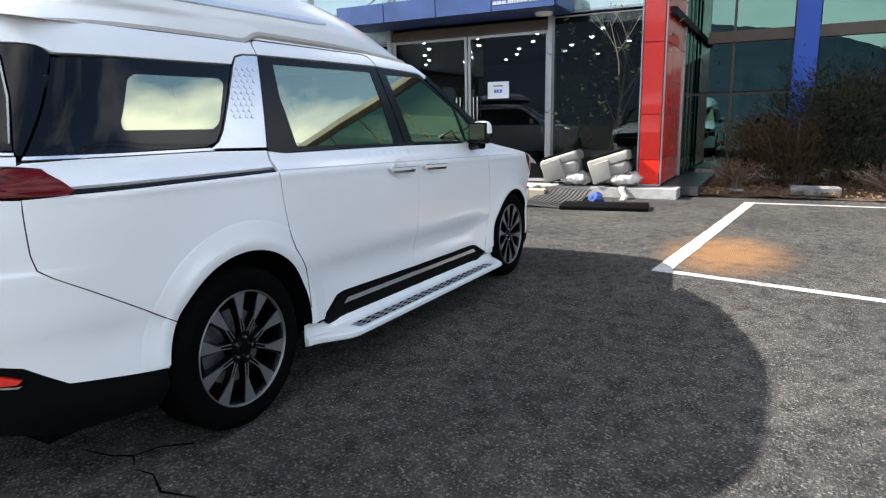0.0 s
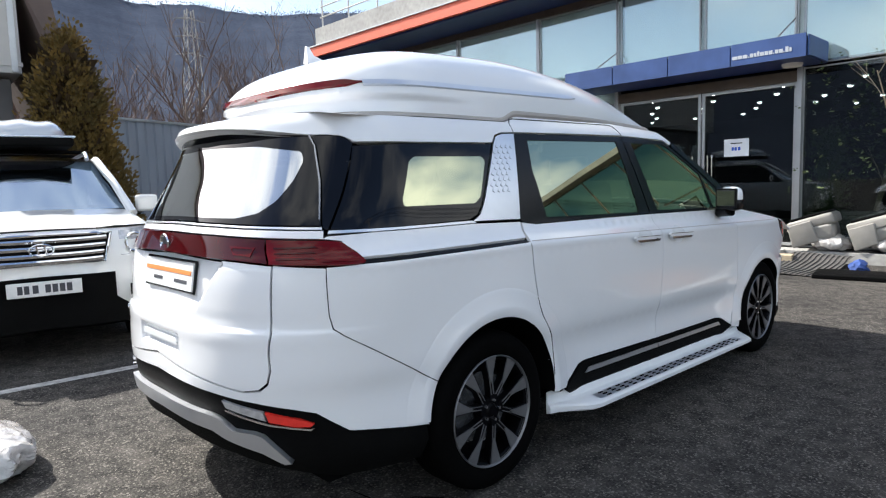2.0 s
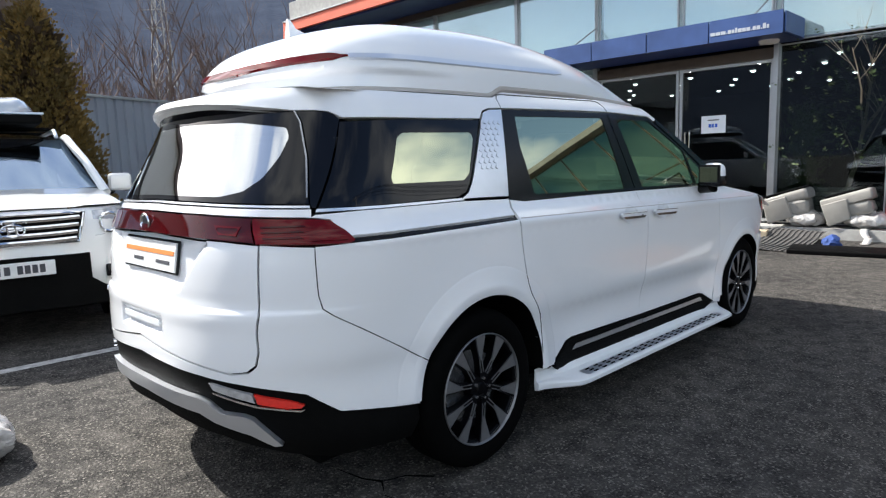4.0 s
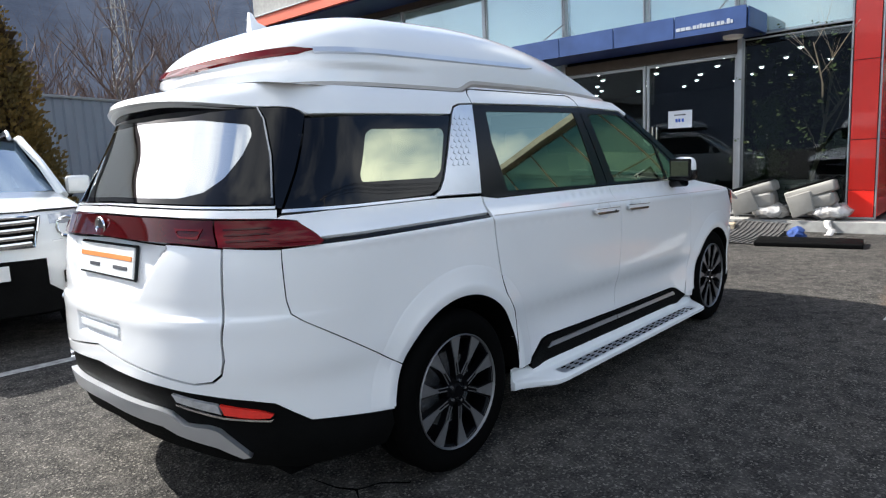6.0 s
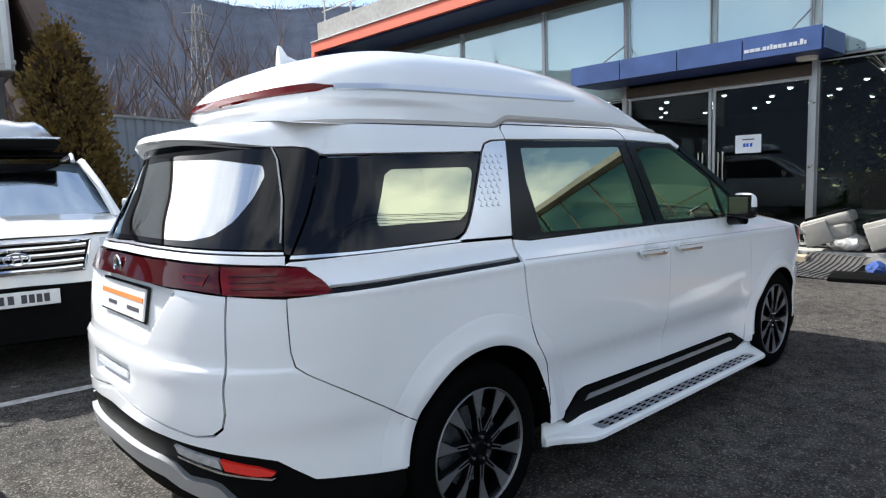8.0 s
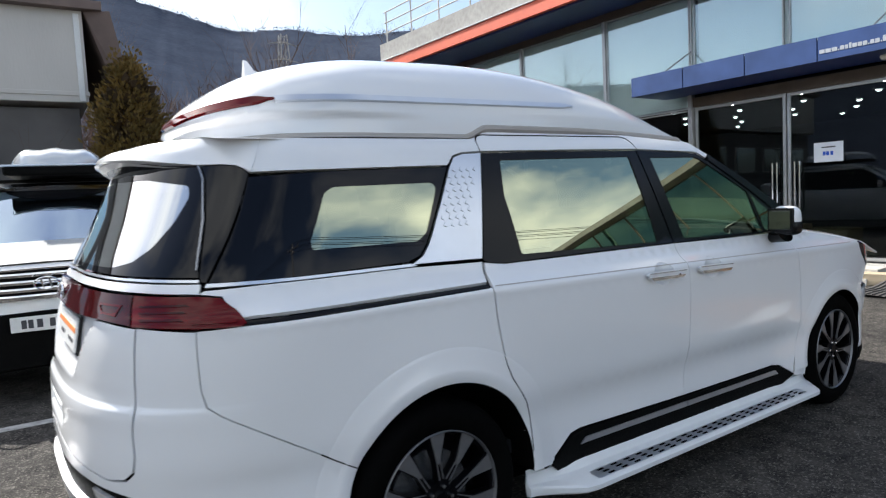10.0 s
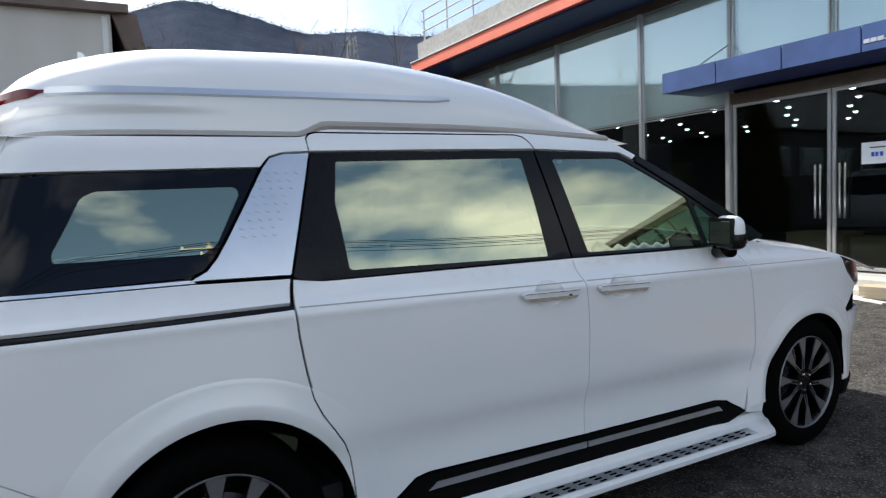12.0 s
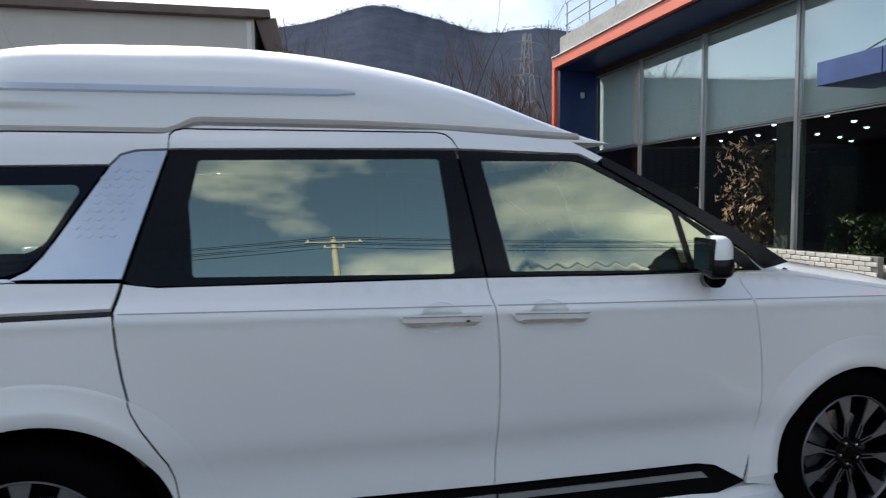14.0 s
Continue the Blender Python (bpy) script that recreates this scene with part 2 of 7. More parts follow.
def skin(u, z):
    if u < REAR_MID:
        x, y, z = skin(2 * REAR_MID - u, z)
        return Vector((x, -y, z))
    if u > FRONT_MID:
        x, y, z = skin(2 * FRONT_MID - u, z)
        return Vector((x, -y, z))
    drop = 0.025 * min(2.9, max(0.0, u - 0.28)) * (1 - smooth(1.105, 1.165, z))
    h = HALF(z + drop)
    if z > 1.17:
        k = z - 1.17
        glass = 0.925 - 0.3174 * k - 0.0991 * k * (k - 0.23)
        h = glass + (h - glass) * smooth(1.61, 1.67, z)
    x, y = u, h
    if u < BACK:
        a = (BACK - u) / ARC * math.pi / 2
        c, s = math.cos(a), math.sin(a)
        e = 2.85 - 0.50 * smooth(1.2, 1.6, z)
        k = (abs(c) ** e + abs(s) ** e) ** (-1 / e)
        x, y = BACK - (BACK - TAIL(z)) * k * s, h * k * c
    elif u > FRONT:
        a = (u - FRONT) / ARC * math.pi / 2
        c, s = math.cos(a), math.sin(a)
        k = (abs(c) ** 2.7 + abs(s) ** 2.7) ** (-1 / 2.7)
        x, y = FRONT + (NOSE(z) - FRONT) * k * s, h * k * c
    y *= 1 - 0.012 * max(0.0, 0.9 - x) ** 2 - 0.02 * max(0.0, x - 2.7) ** 2
    # soft swelling over the wheels
    for cx, cz in ((0.045, 0.365), (3.10, 0.35)):
        r = math.hypot(u - cx, z - cz)
        y += 0.014 * smooth(0.70, 0.46, r)
    # the doors are drawn in towards the sill
    y -= 0.010 * smooth(0.64, 0.50, z) * smooth(0.40, 0.80, u) * smooth(2.62, 2.30, u)
    return Vector((x, -y, z))


def skin_normal(u, z):
    e = 0.004
    n = (skin(u + e, z) - skin(u - e, z)).cross(skin(u, z + e) - skin(u, z - e))
    return n.normalized()


def across(poly):
    """A half outline from the right side to the middle of the tail, completed on the left."""
    return poly + [(2 * REAR_MID - u, z) for u, z in reversed(poly)]


def left_of(poly):
    return [(2 * REAR_MID - u, z) for u, z in reversed(poly)]


def rounded(poly, times, cut=0.03):
    for _ in range(times):
        out = []
        for i, p in enumerate(poly):
            q = poly[(i + 1) % len(poly)]
            d = math.hypot(q[0] - p[0], q[1] - p[1])
            w = min(0.25, cut / max(d, 1e-6))
            out += [(p[0] + (q[0] - p[0]) * w, p[1] + (q[1] - p[1]) * w), (q[0] - (q[0] - p[0]) * w, q[1] - (q[1] - p[1]) * w)]
        poly = out
    return poly


def inside(p, poly):
    c = False
    for i, a in enumerate(poly):
        b = poly[i - 1]
        if (a[1] > p[1]) != (b[1] > p[1]) and p[0] < (b[0] - a[0]) * (p[1] - a[1]) / (b[1] - a[1]) + a[0]:
            c = not c
    return c


def area(poly):
    return sum(poly[i - 1][0] * p[1] - p[0] * poly[i - 1][1] for i, p in enumerate(poly)) / 2


def fine(poly, step):
    out = []
    for i, p in enumerate(poly):
        q = poly[(i + 1) % len(poly)]
        n = max(1, int(math.hypot(q[0] - p[0], q[1] - p[1]) / step))
        out += [(p[0] + (q[0] - p[0]) * k / n, p[1] + (q[1] - p[1]) * k / n) for k in range(n)]
    return out


def shrunk(poly, by):
    out = []
    for i, p in enumerate(poly):
        a, b = poly[i - 1], poly[(i + 1) % len(poly)]
        d = Vector((b[0] - a[0], b[1] - a[1]))
        d = d.normalized() if d.length > 1e-9 else Vector((1, 0))
        out.append((p[0] - d.y * by, p[1] + d.x * by))
    return out


def panel_mesh(name, poly, lift=0.0, gap=0.002, deep=0.014, step=0.04, soften=0, hole=None, press=None, surf=skin, normal=skin_normal):
    """A body panel: an outline on the skin, filled, with a folded edge."""
    if soften:
        poly = rounded(poly, soften)
    if area(poly) < 0:
        poly = poly[::-1]
    edge = shrunk(fine(poly, step * 0.8), gap)
    n = len(edge)
    pts = [Vector(p) for p in edge]
    loops = [[(i, (i + 1) % n) for i in range(n)]]
    rim = [edge]
    if hole:
        if area(hole) > 0:
            hole = hole[::-1]
        he = fine(rounded(hole, 1, 0.008), step * 0.8)
        loops.append([(n + i, n + (i + 1) % len(he)) for i in range(len(he))])
        pts += [Vector(p) for p in he]
        rim.append(he)
    us, zs = [p[0] for p in edge], [p[1] for p in edge]
    near = step * 0.45
    bound = np.array([(p.x, p.y) for p in pts])
    u = min(us) + step / 2
    row = 0
    while u < max(us):
        z = min(zs) + step * (0.25 + 0.5 * (row % 2))
        while z < max(zs):
            ur = 2 * REAR_MID - u if u < REAR_MID else u
            by_crease = surf is skin and abs(z - 1.098 + 0.025 * min(2.9, max(0.0, ur - 0.28))) < 0.046
            by_ledge = surf is skin and u < BACK and abs(z - 0.844) < 0.030
            if not by_crease and not by_ledge and inside((u, z), edge) and not (hole and inside((u, z), hole)) and np.hypot(bound[:, 0] - u, bound[:, 1] - z).min() > near:
                pts.append(Vector((u, z)))
            z += step
        u += step
        row += 1
    # extra points along the belt crease
    if surf is skin:
        u = min(us)
        while u < max(us):
            ux = 2 * REAR_MID - u if u < REAR_MID else u
            zc = 1.098 - 0.025 * min(2.9, max(0.0, ux - 0.28))
            for dz in (-0.036, -0.020, -0.008, 0.002, 0.014, 0.032):
                if inside((u, zc + dz), edge) and not (hole and inside((u, zc + dz), hole)) and np.hypot(bound[:, 0] - u, bound[:, 1] - zc - dz).min() > 0.004:
                    pts.append(Vector((u, zc + dz)))
            u += 0.025
        # and along the ledge across the tail
        u = min(us)
        while u < min(max(us), BACK):
            for dz in (-0.026, -0.014, -0.006, 0.0, 0.006, 0.012, 0.022):
                if inside((u, 0.844 + dz), edge) and np.hypot(bound[:, 0] - u, bound[:, 1] - 0.844 - dz).min() > 0.004:
                    pts.append(Vector((u, 0.844 + dz)))
            u += 0.03
    from mathutils.geometry import delaunay_2d_cdt
    vs, _, fs, *_ = delaunay_2d_cdt(pts, sum(loops, []), [], 0, 1e-6)
    good = []
    for f in fs:
        c = sum((vs[i] for i in f), Vector((0, 0))) / len(f)
        if inside(c, edge) and not (hole and inside(c, rim[1])):
            good.append(tuple(f))
    fs = good

    def place(p, by):
        q = surf(p[0], p[1])
        nn = normal(p[0], p[1])
        return q + nn * (by + (press(p[0], p[1]) if press else 0.0))

    def facing(p):
        e = 0.004
        d = (place((p[0] + e, p[1]), lift) - place((p[0] - e, p[1]), lift)).cross(place((p[0], p[1] + e), lift) - place((p[0], p[1] - e), lift))
        return d.normalized()

    verts = [place(v, lift) for v in vs]
    normals = [facing(v) for v in vs]
    faces = [f if area([vs[i] for i in f]) > 0 else f[::-1] for f in fs]
    for ring in rim:
        o, m = len(verts), len(ring)
        ring3 = [place(p, lift) for p in ring] + [place(p, lift - deep) for p in ring]
        verts += ring3
        for i, q in enumerate(ring):
            a, b = ring[i - 1], ring[(i + 1) % m]
            t = (place(b, lift) - place(a, lift)).normalized()
            normals.append(t.cross(facing(q)).normalized())
        normals += normals[-m:]
        faces += [(o + (i + 1) % m, o + i, o + m + i, o + m + (i + 1) % m) for i in range(m)]
    me = bpy.data.meshes.new(name)
    me.from_pydata([tuple(v) for v in verts], [], faces)
    for q in me.polygons:
        q.use_smooth = True
    me.normals_split_custom_set_from_vertices([tuple(v) for v in normals])
    return me


def arc(cx, cz, r, a0, a1, n=14):
    return [(cx + r * math.cos(radians(a0 + (a1 - a0) * i / n)), cz + r * math.sin(radians(a0 + (a1 - a0) * i / n))) for i in range(n + 1)]


# ---- ground ----
def asphalt():
    m = mat("worn_asphalt", (0.094, 0.088, 0.081), 0.9, spec=0.12, color2=(0.016, 0.0157, 0.0155), scale=75, bump=0.016, bscale=85, detail=8)
    n, l = m.node_tree.nodes, m.node_tree.links
    b = n["Principled BSDF"]
    # light stone chips in the dark binder, broad patches, a rust stain
    co = n["Texture Coordinate"]
    vor, vr, mx = n.new("ShaderNodeTexVoronoi"), n.new("ShaderNodeValToRGB"), n.new("ShaderNodeMix")
    vor.inputs["Scale"].default_value = 105.0
    vr.color_ramp.elements[0].position, vr.color_ramp.elements[1].position = 0.66, 0.97
    vr.color_ramp.elements[0].color, vr.color_ramp.elements[1].color = (0, 0, 0, 1), (0.8, 0.8, 0.8, 1)
    l.new(co.outputs["Object"], vor.inputs["Vector"])
    l.new(vor.outputs["Color"], vr.inputs["Fac"])
    mx.data_type = "RGBA"
    mx.inputs["B"].default_value = (0.26, 0.245, 0.22, 1)
    old = b.inputs["Base Color"].links[0].from_socket
    l.new(vr.outputs["Color"], mx.inputs["Factor"])
    l.new(old, mx.inputs["A"])
    patch, pr, mul = n.new("ShaderNodeTexNoise"), n.new("ShaderNodeValToRGB"), n.new("ShaderNodeMix")
    patch.inputs["Scale"].default_value, patch.inputs["Detail"].default_value = 0.9, 5
    pr.color_ramp.elements[0].position, pr.color_ramp.elements[1].position = 0.35, 0.7
    pr.color_ramp.elements[0].color, pr.color_ramp.elements[1].color = (0.78, 0.77, 0.77, 1), (1.25, 1.22, 1.17, 1)
    mul.data_type, mul.blend_type = "RGBA", "MULTIPLY"
    mul.inputs["Factor"].default_value = 1.0
    l.new(co.outputs["Object"], patch.inputs["Vector"])
    l.new(patch.outputs["Fac"], pr.inputs["Fac"])
    l.new(mx.outputs["Result"], mul.inputs["A"])
    l.new(pr.outputs["Color"], mul.inputs["B"])
    # rust-coloured stain by the marked bay
    mp, grad, gr, noise_t, dist, stain = (n.new("ShaderNode" + k) for k in ("Mapping", "TexGradient", "ValToRGB", "TexNoise", "Math", "Mix"))
    grad.gradient_type = "SPHERICAL"
    mp.inputs["Location"].default_value, mp.inputs["Scale"].default_value = (-4.75 / 1.25, 2.55 / 0.75, 0), (1 / 1.25, 1 / 0.75, 1)
    noise_t.inputs["Scale"].default_value, noise_t.inputs["Detail"].default_value = 5.0, 6
    dist.operation = "MULTIPLY"
    l.new(co.outputs["Object"], mp.inputs["Vector"])
    l.new(mp.outputs["Vector"], grad.inputs["Vector"])
    l.new(co.outputs["Object"], noise_t.inputs["Vector"])
    l.new(grad.outputs["Fac"], dist.inputs[0])
    l.new(noise_t.outputs["Fac"], dist.inputs[1])
    gr.color_ramp.elements[0].position, gr.color_ramp.elements[1].position = 0.04, 0.34
    gr.color_ramp.elements[1].color = (0.75, 0.75, 0.75, 1)
    l.new(dist.outputs[0], gr.inputs["Fac"])
    stain.data_type = "RGBA"
    stain.inputs["B"].default_value = (0.30, 0.155, 0.065, 1)
    l.new(gr.outputs["Color"], stain.inputs["Factor"])
    l.new(mul.outputs["Result"], stain.inputs["A"])
    l.new(stain.outputs["Result"], b.inputs["Base Color"])
    return m


ASPHALT = asphalt()
span = [-2500, -600, -150, -50, -20, -8, 0, 8, 20, 50, 150, 600, 2500]
tagged(part("ground", mesh_of("ground", *grid(lambda x, y: (x, y, 0.0), span, span)), ASPHALT), "grey worn asphalt forecourt with stone chips and stains", "ground", kind="structure")


# ---- surfaces of the setting ----
NAVY = mat("navy_metal_panel", (0.015, 0.030, 0.11), 0.35, vary=0.15, scale=3, spec=0.4)
BLUE = mat("blue_metal_panel", (0.045, 0.085, 0.23), 0.42, 0.3, vary=0.22, scale=2.5, rough_vary=0.1, random_piece=0.25)
ROYAL = mat("royal_blue_panel", (0.02, 0.09, 0.50), 0.35, vary=0.08, scale=3)
RED_PANEL = mat("glossy_red_panel", (0.78, 0.025, 0.015), 0.25, vary=0.06, scale=3, coat=0.4, random_piece=0.08)
ORANGE_RED = mat("faded_orange_red_fascia", (0.72, 0.12, 0.05), 0.45, vary=0.08, scale=3)
ALU = mat("aluminium_frame", (0.46, 0.46, 0.46), 0.35, 0.7, vary=0.08, scale=6)
BROWN_METAL = mat("brown_metal_transom", (0.10, 0.075, 0.055), 0.4, 0.3, vary=0.15, scale=6)
PANE = film_glass("shop_window_glass", (0.92, 0.96, 1.0), (0.46, 0.51, 0.50), 0.045)
PANE_UP = film_glass("upper_window_glass", (0.72, 0.82, 0.86), (0.96, 0.99, 0.98), 0.20)
PANE_GREEN = film_glass("green_annex_glass", (0.34, 0.60, 0.54), (0.06, 0.20, 0.16), 0.26)
BLIND = mat("pale_roller_blind", (0.80, 0.87, 0.84), 0.8, vary=0.05, scale=4, bump=0.001, bscale=60)
CONCRETE = mat("grey_concrete", (0.36, 0.35, 0.33), 0.85, vary=0.18, scale=9, bump=0.003, bscale=40)
STONE_EDGE = mat("pale_stone_step", (0.50, 0.47, 0.42), 0.7, vary=0.12, scale=10, bump=0.002, bscale=50)
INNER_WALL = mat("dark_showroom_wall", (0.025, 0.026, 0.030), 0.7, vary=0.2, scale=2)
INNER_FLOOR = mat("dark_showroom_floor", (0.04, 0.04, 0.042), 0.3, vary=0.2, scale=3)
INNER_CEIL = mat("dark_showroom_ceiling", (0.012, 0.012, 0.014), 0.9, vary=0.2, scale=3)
SPOT = glow("white_downlight", (1.0, 0.97, 0.92), 10.0)
PAPER = mat("white_paper", (0.75, 0.78, 0.84), 0.8, vary=0.04, scale=14)
WHITE_BRICK = mat("white_painted_brick", (0.55, 0.52, 0.46), 0.8, vary=0.1, scale=30, bump=0.003, bscale=60, random_piece=0.12)
MORTAR = mat("dark_mortar", (0.20, 0.19, 0.17), 0.9, vary=0.2, scale=30)
LINE_PAINT = mat("worn_road_paint", (0.64, 0.63, 0.60), 0.75, color2=(0.22, 0.21, 0.20), scale=16, bump=0.002, bscale=90)
SOIL = mat("dry_leafy_soil", (0.17, 0.10, 0.055), 0.95, color2=(0.055, 0.035, 0.022), scale=14, bump=0.03, bscale=18)
PLUME = mat("pale_dried_plume", (0.55, 0.38, 0.22), 0.8, vary=0.3, scale=5)
DRY = mat("dry_leaf", (0.20, 0.12, 0.065), 0.85, vary=0.4, scale=3)
STEEL_FENCE = mat("blue_grey_steel_sheet", (0.30, 0.33, 0.37), 0.6, vary=0.10, scale=2.5, stretch=(1, 1, 0.25))
BARK = mat("grey_brown_bark", (0.16, 0.125, 0.10), 0.9, vary=0.3, scale=12, bump=0.004, bscale=30)
TWIG = mat("brown_twig", (0.13, 0.085, 0.065), 0.9, vary=0.3, scale=8)
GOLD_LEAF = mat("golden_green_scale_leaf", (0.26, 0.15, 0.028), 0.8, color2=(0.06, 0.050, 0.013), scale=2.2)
PINE = mat("dark_pine_needles", (0.030, 0.036, 0.014), 0.8, color2=(0.012, 0.016, 0.006), scale=3)
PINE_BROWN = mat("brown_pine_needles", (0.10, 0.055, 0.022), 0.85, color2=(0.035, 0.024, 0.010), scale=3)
RENDER_WALL = mat("pale_rendered_wall", (0.60, 0.57, 0.53), 0.85, vary=0.07, scale=1.4, bump=0.002, bscale=30, stretch=(1, 1, 0.3))
ROOF_BROWN = mat("brown_roof_edge", (0.16, 0.115, 0.10), 0.7, vary=0.15, scale=4)
DIM_WALL = mat("grey_wall_band", (0.13, 0.12, 0.115), 0.8, vary=0.2, scale=2)
CAR_WHITE = mat("white_car_paint", (0.78, 0.78, 0.76), 0.35, vary=0.012, scale=3, coat=1.0)
WINDSCREEN = film_glass("clear_windscreen", (0.70, 0.84, 1.0), (0.08, 0.14, 0.20), 0.50)
SILVER_BOX = mat("silver_roof_box", (0.58, 0.60, 0.62), 0.22, 0.3, vary=0.04, scale=4, coat=0.6)
VINYL = mat("grey_beige_vinyl", (0.27, 0.255, 0.23), 0.5, vary=0.12, scale=9, bump=0.002, bscale=80)
FILM_WRAP = mat("crumpled_clear_wrap", (0.62, 0.60, 0.58), 0.18, color2=(0.40, 0.37, 0.34), scale=16, bump=0.02, bscale=22, coat=0.6)
WOOD = mat("pale_timber", (0.50, 0.40, 0.27), 0.7, vary=0.15, scale=9, stretch=(0.3, 3, 3))
CARTON = mat("brown_carton", (0.46, 0.33, 0.20), 0.8, vary=0.08, scale=8)
MAT_RUBBER = mat("grey_rubber_mat", (0.075, 0.070, 0.066), 0.8, vary=0.2, scale=30, bump=0.002, bscale=60)
BLUE_CLOTH = mat("blue_cloth", (0.025, 0.06, 0.22), 0.8, vary=0.3, scale=20)
LEAF_GREEN = mat("indoor_green_leaf", (0.10, 0.14, 0.04), 0.6, vary=0.4, scale=6)
ROCK = mat("rough_grey_rock", (0.22, 0.215, 0.21), 0.9, vary=0.35, scale=9, bump=0.02, bscale=14)
POLE_GREY = mat("grey_concrete_pole", (0.38, 0.36, 0.33), 0.8, vary=0.1, scale=6)


def flat(name, size, at, material, parent=None, label="", bevel=0.004, turn=(0, 0, 0)):
    return part(name, box(size, at, turn, bevel), material, parent, label)


# ---- showroom ----
FACE = 9.40
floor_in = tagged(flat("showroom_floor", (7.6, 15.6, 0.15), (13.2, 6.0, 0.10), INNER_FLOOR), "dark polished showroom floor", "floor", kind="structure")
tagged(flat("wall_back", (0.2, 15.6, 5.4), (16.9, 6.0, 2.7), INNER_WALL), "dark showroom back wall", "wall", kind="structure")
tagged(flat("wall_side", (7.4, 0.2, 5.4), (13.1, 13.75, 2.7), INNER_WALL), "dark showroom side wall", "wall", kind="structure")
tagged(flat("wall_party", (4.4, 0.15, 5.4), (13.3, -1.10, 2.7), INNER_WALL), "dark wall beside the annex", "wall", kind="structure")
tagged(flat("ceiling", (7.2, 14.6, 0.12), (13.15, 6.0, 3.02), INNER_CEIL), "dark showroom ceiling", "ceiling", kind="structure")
tagged(flat("roof_slab", (8.9, 15.2, 0.25), (12.85, 5.9, 5.24), CONCRETE), "grey flat roof slab", "roof", kind="structure")
disc = mesh_of("lens", *lathe([(0.0, -0.034), (0.022, -0.030), (0.040, -0.018), (0.048, 0.0), (0.048, 0.008)], 16, "z"))
ring = mesh_of("collar", *lathe([(0.048, 0.0), (0.060, -0.004), (0.062, 0.010)], 16, "z"))
disc.materials.append(SPOT), ring.materials.append(ALU)
for i in range(5):
    for j in range(9):
        d = thing("downlight", "small round white ceiling downlight, switched on", "downlight", (10.35 + 1.15 * i, 0.1 + 1.25 * j + (0.5 if i % 2 else 0), 2.945), group="showroom downlights")
        part("lens", disc, SPOT, d, "glowing lens")
        part("collar", ring, ALU, d)

# window wall: posts, transoms, panes
def window_bay(name, y0, y1, z0, z1, material, label, split=None):
    w = tagged(new(name), label, "window", kind="structure")
    flat("pane", (0.012, y1 - y0 - 0.05, z1 - z0 - 0.04), (FACE + 0.02, (y0 + y1) / 2, (z0 + z1) / 2), material, w, "glass pane", bevel=0.0).visible_shadow = False
    for y in (y0 + 0.0125, y1 - 0.0125):
        flat("window_frame", (0.06, 0.024, z1 - z0), (FACE + 0.02, y, (z0 + z1) / 2), ALU, w)
    for z in (z0 + 0.01, z1 - 0.01):
        flat("window_frame", (0.06, y1 - y0 - 0.05, 0.02), (FACE + 0.02, (y0 + y1) / 2, z), ALU, w)
    return w


bays = [4.05, 6.02, 8.50, 10.87, 13.15]
for k in range(4):
    window_bay("window_%d" % (k + 1), bays[k] + 0.04, bays[k + 1] - 0.04, 2.84, 4.86, PANE_UP, "tall upper window pane with a pale blind behind it")
    window_bay("window_%d" % (k + 5), bays[k] + 0.04, bays[k + 1] - 0.04, 0.45, 2.82, PANE, "dark lower showroom window in a slim aluminium frame")
for k, (a, b) in enumerate(((0.77, 2.38), (2.38, 4.05))):
    window_bay("window_%d" % (k + 9), a + 0.04, b - 0.04, 3.50, 4.86, PANE_UP, "upper window pane over the entrance canopy")
window_bay("window_11", -0.82, 0.73, 3.10, 4.86, PANE_UP, "upper window pane beside the red column")
window_bay("window_12", -0.82, 0.73, 0.19, 3.06, PANE, "large clear window with plants behind it")
for y0, y1, z0, z1 in ((4.1, 13.1, 2.87, 4.86), (-0.8, 4.0, 3.14, 4.86)):
    b = thing("roller_blind", "pale grey-green roller blind drawn behind the glass", "blind", (FACE + 0.14, (y0 + y1) / 2, z0))
    part("cloth", box((0.01, y1 - y0, z1 - z0), (0, 0, (z1 - z0) / 2)), BLIND, b)
    part("bottom_bar", box((0.03, y1 - y0, 0.03), (0, 0, 0.015)), ALU, b)
for y in bays[1:]:
    tagged(flat("facade_post", (0.09, 0.07, 4.75), (FACE + 0.01, y, 2.50), ALU), "slim upright aluminium facade post", "post", kind="structure")
for y in (0.75, 4.05):
    tagged(flat("entrance_post", (0.12, 0.075, 2.95), (FACE - 0.05, y, 1.60), ALU), "bright aluminium entrance post", "post", kind="structure")
tagged(flat("transom", (0.10, 3.23, 0.17), (FACE - 0.02, 2.40, 2.94), BROWN_METAL), "brown metal box over the entrance doors", "trim", kind="structure")
tagged(flat("inner_column", (0.34, 0.34, 2.8), (9.85, 6.62, 1.55), RENDER_WALL), "pale square column behind the window", "column", kind="structure")
flat_sill = tagged(flat("window_sill", (0.16, 9.2, 0.28), (FACE + 0.02, 8.62, 0.31), CONCRETE), "grey concrete sill under the windows", "trim", kind="structure")
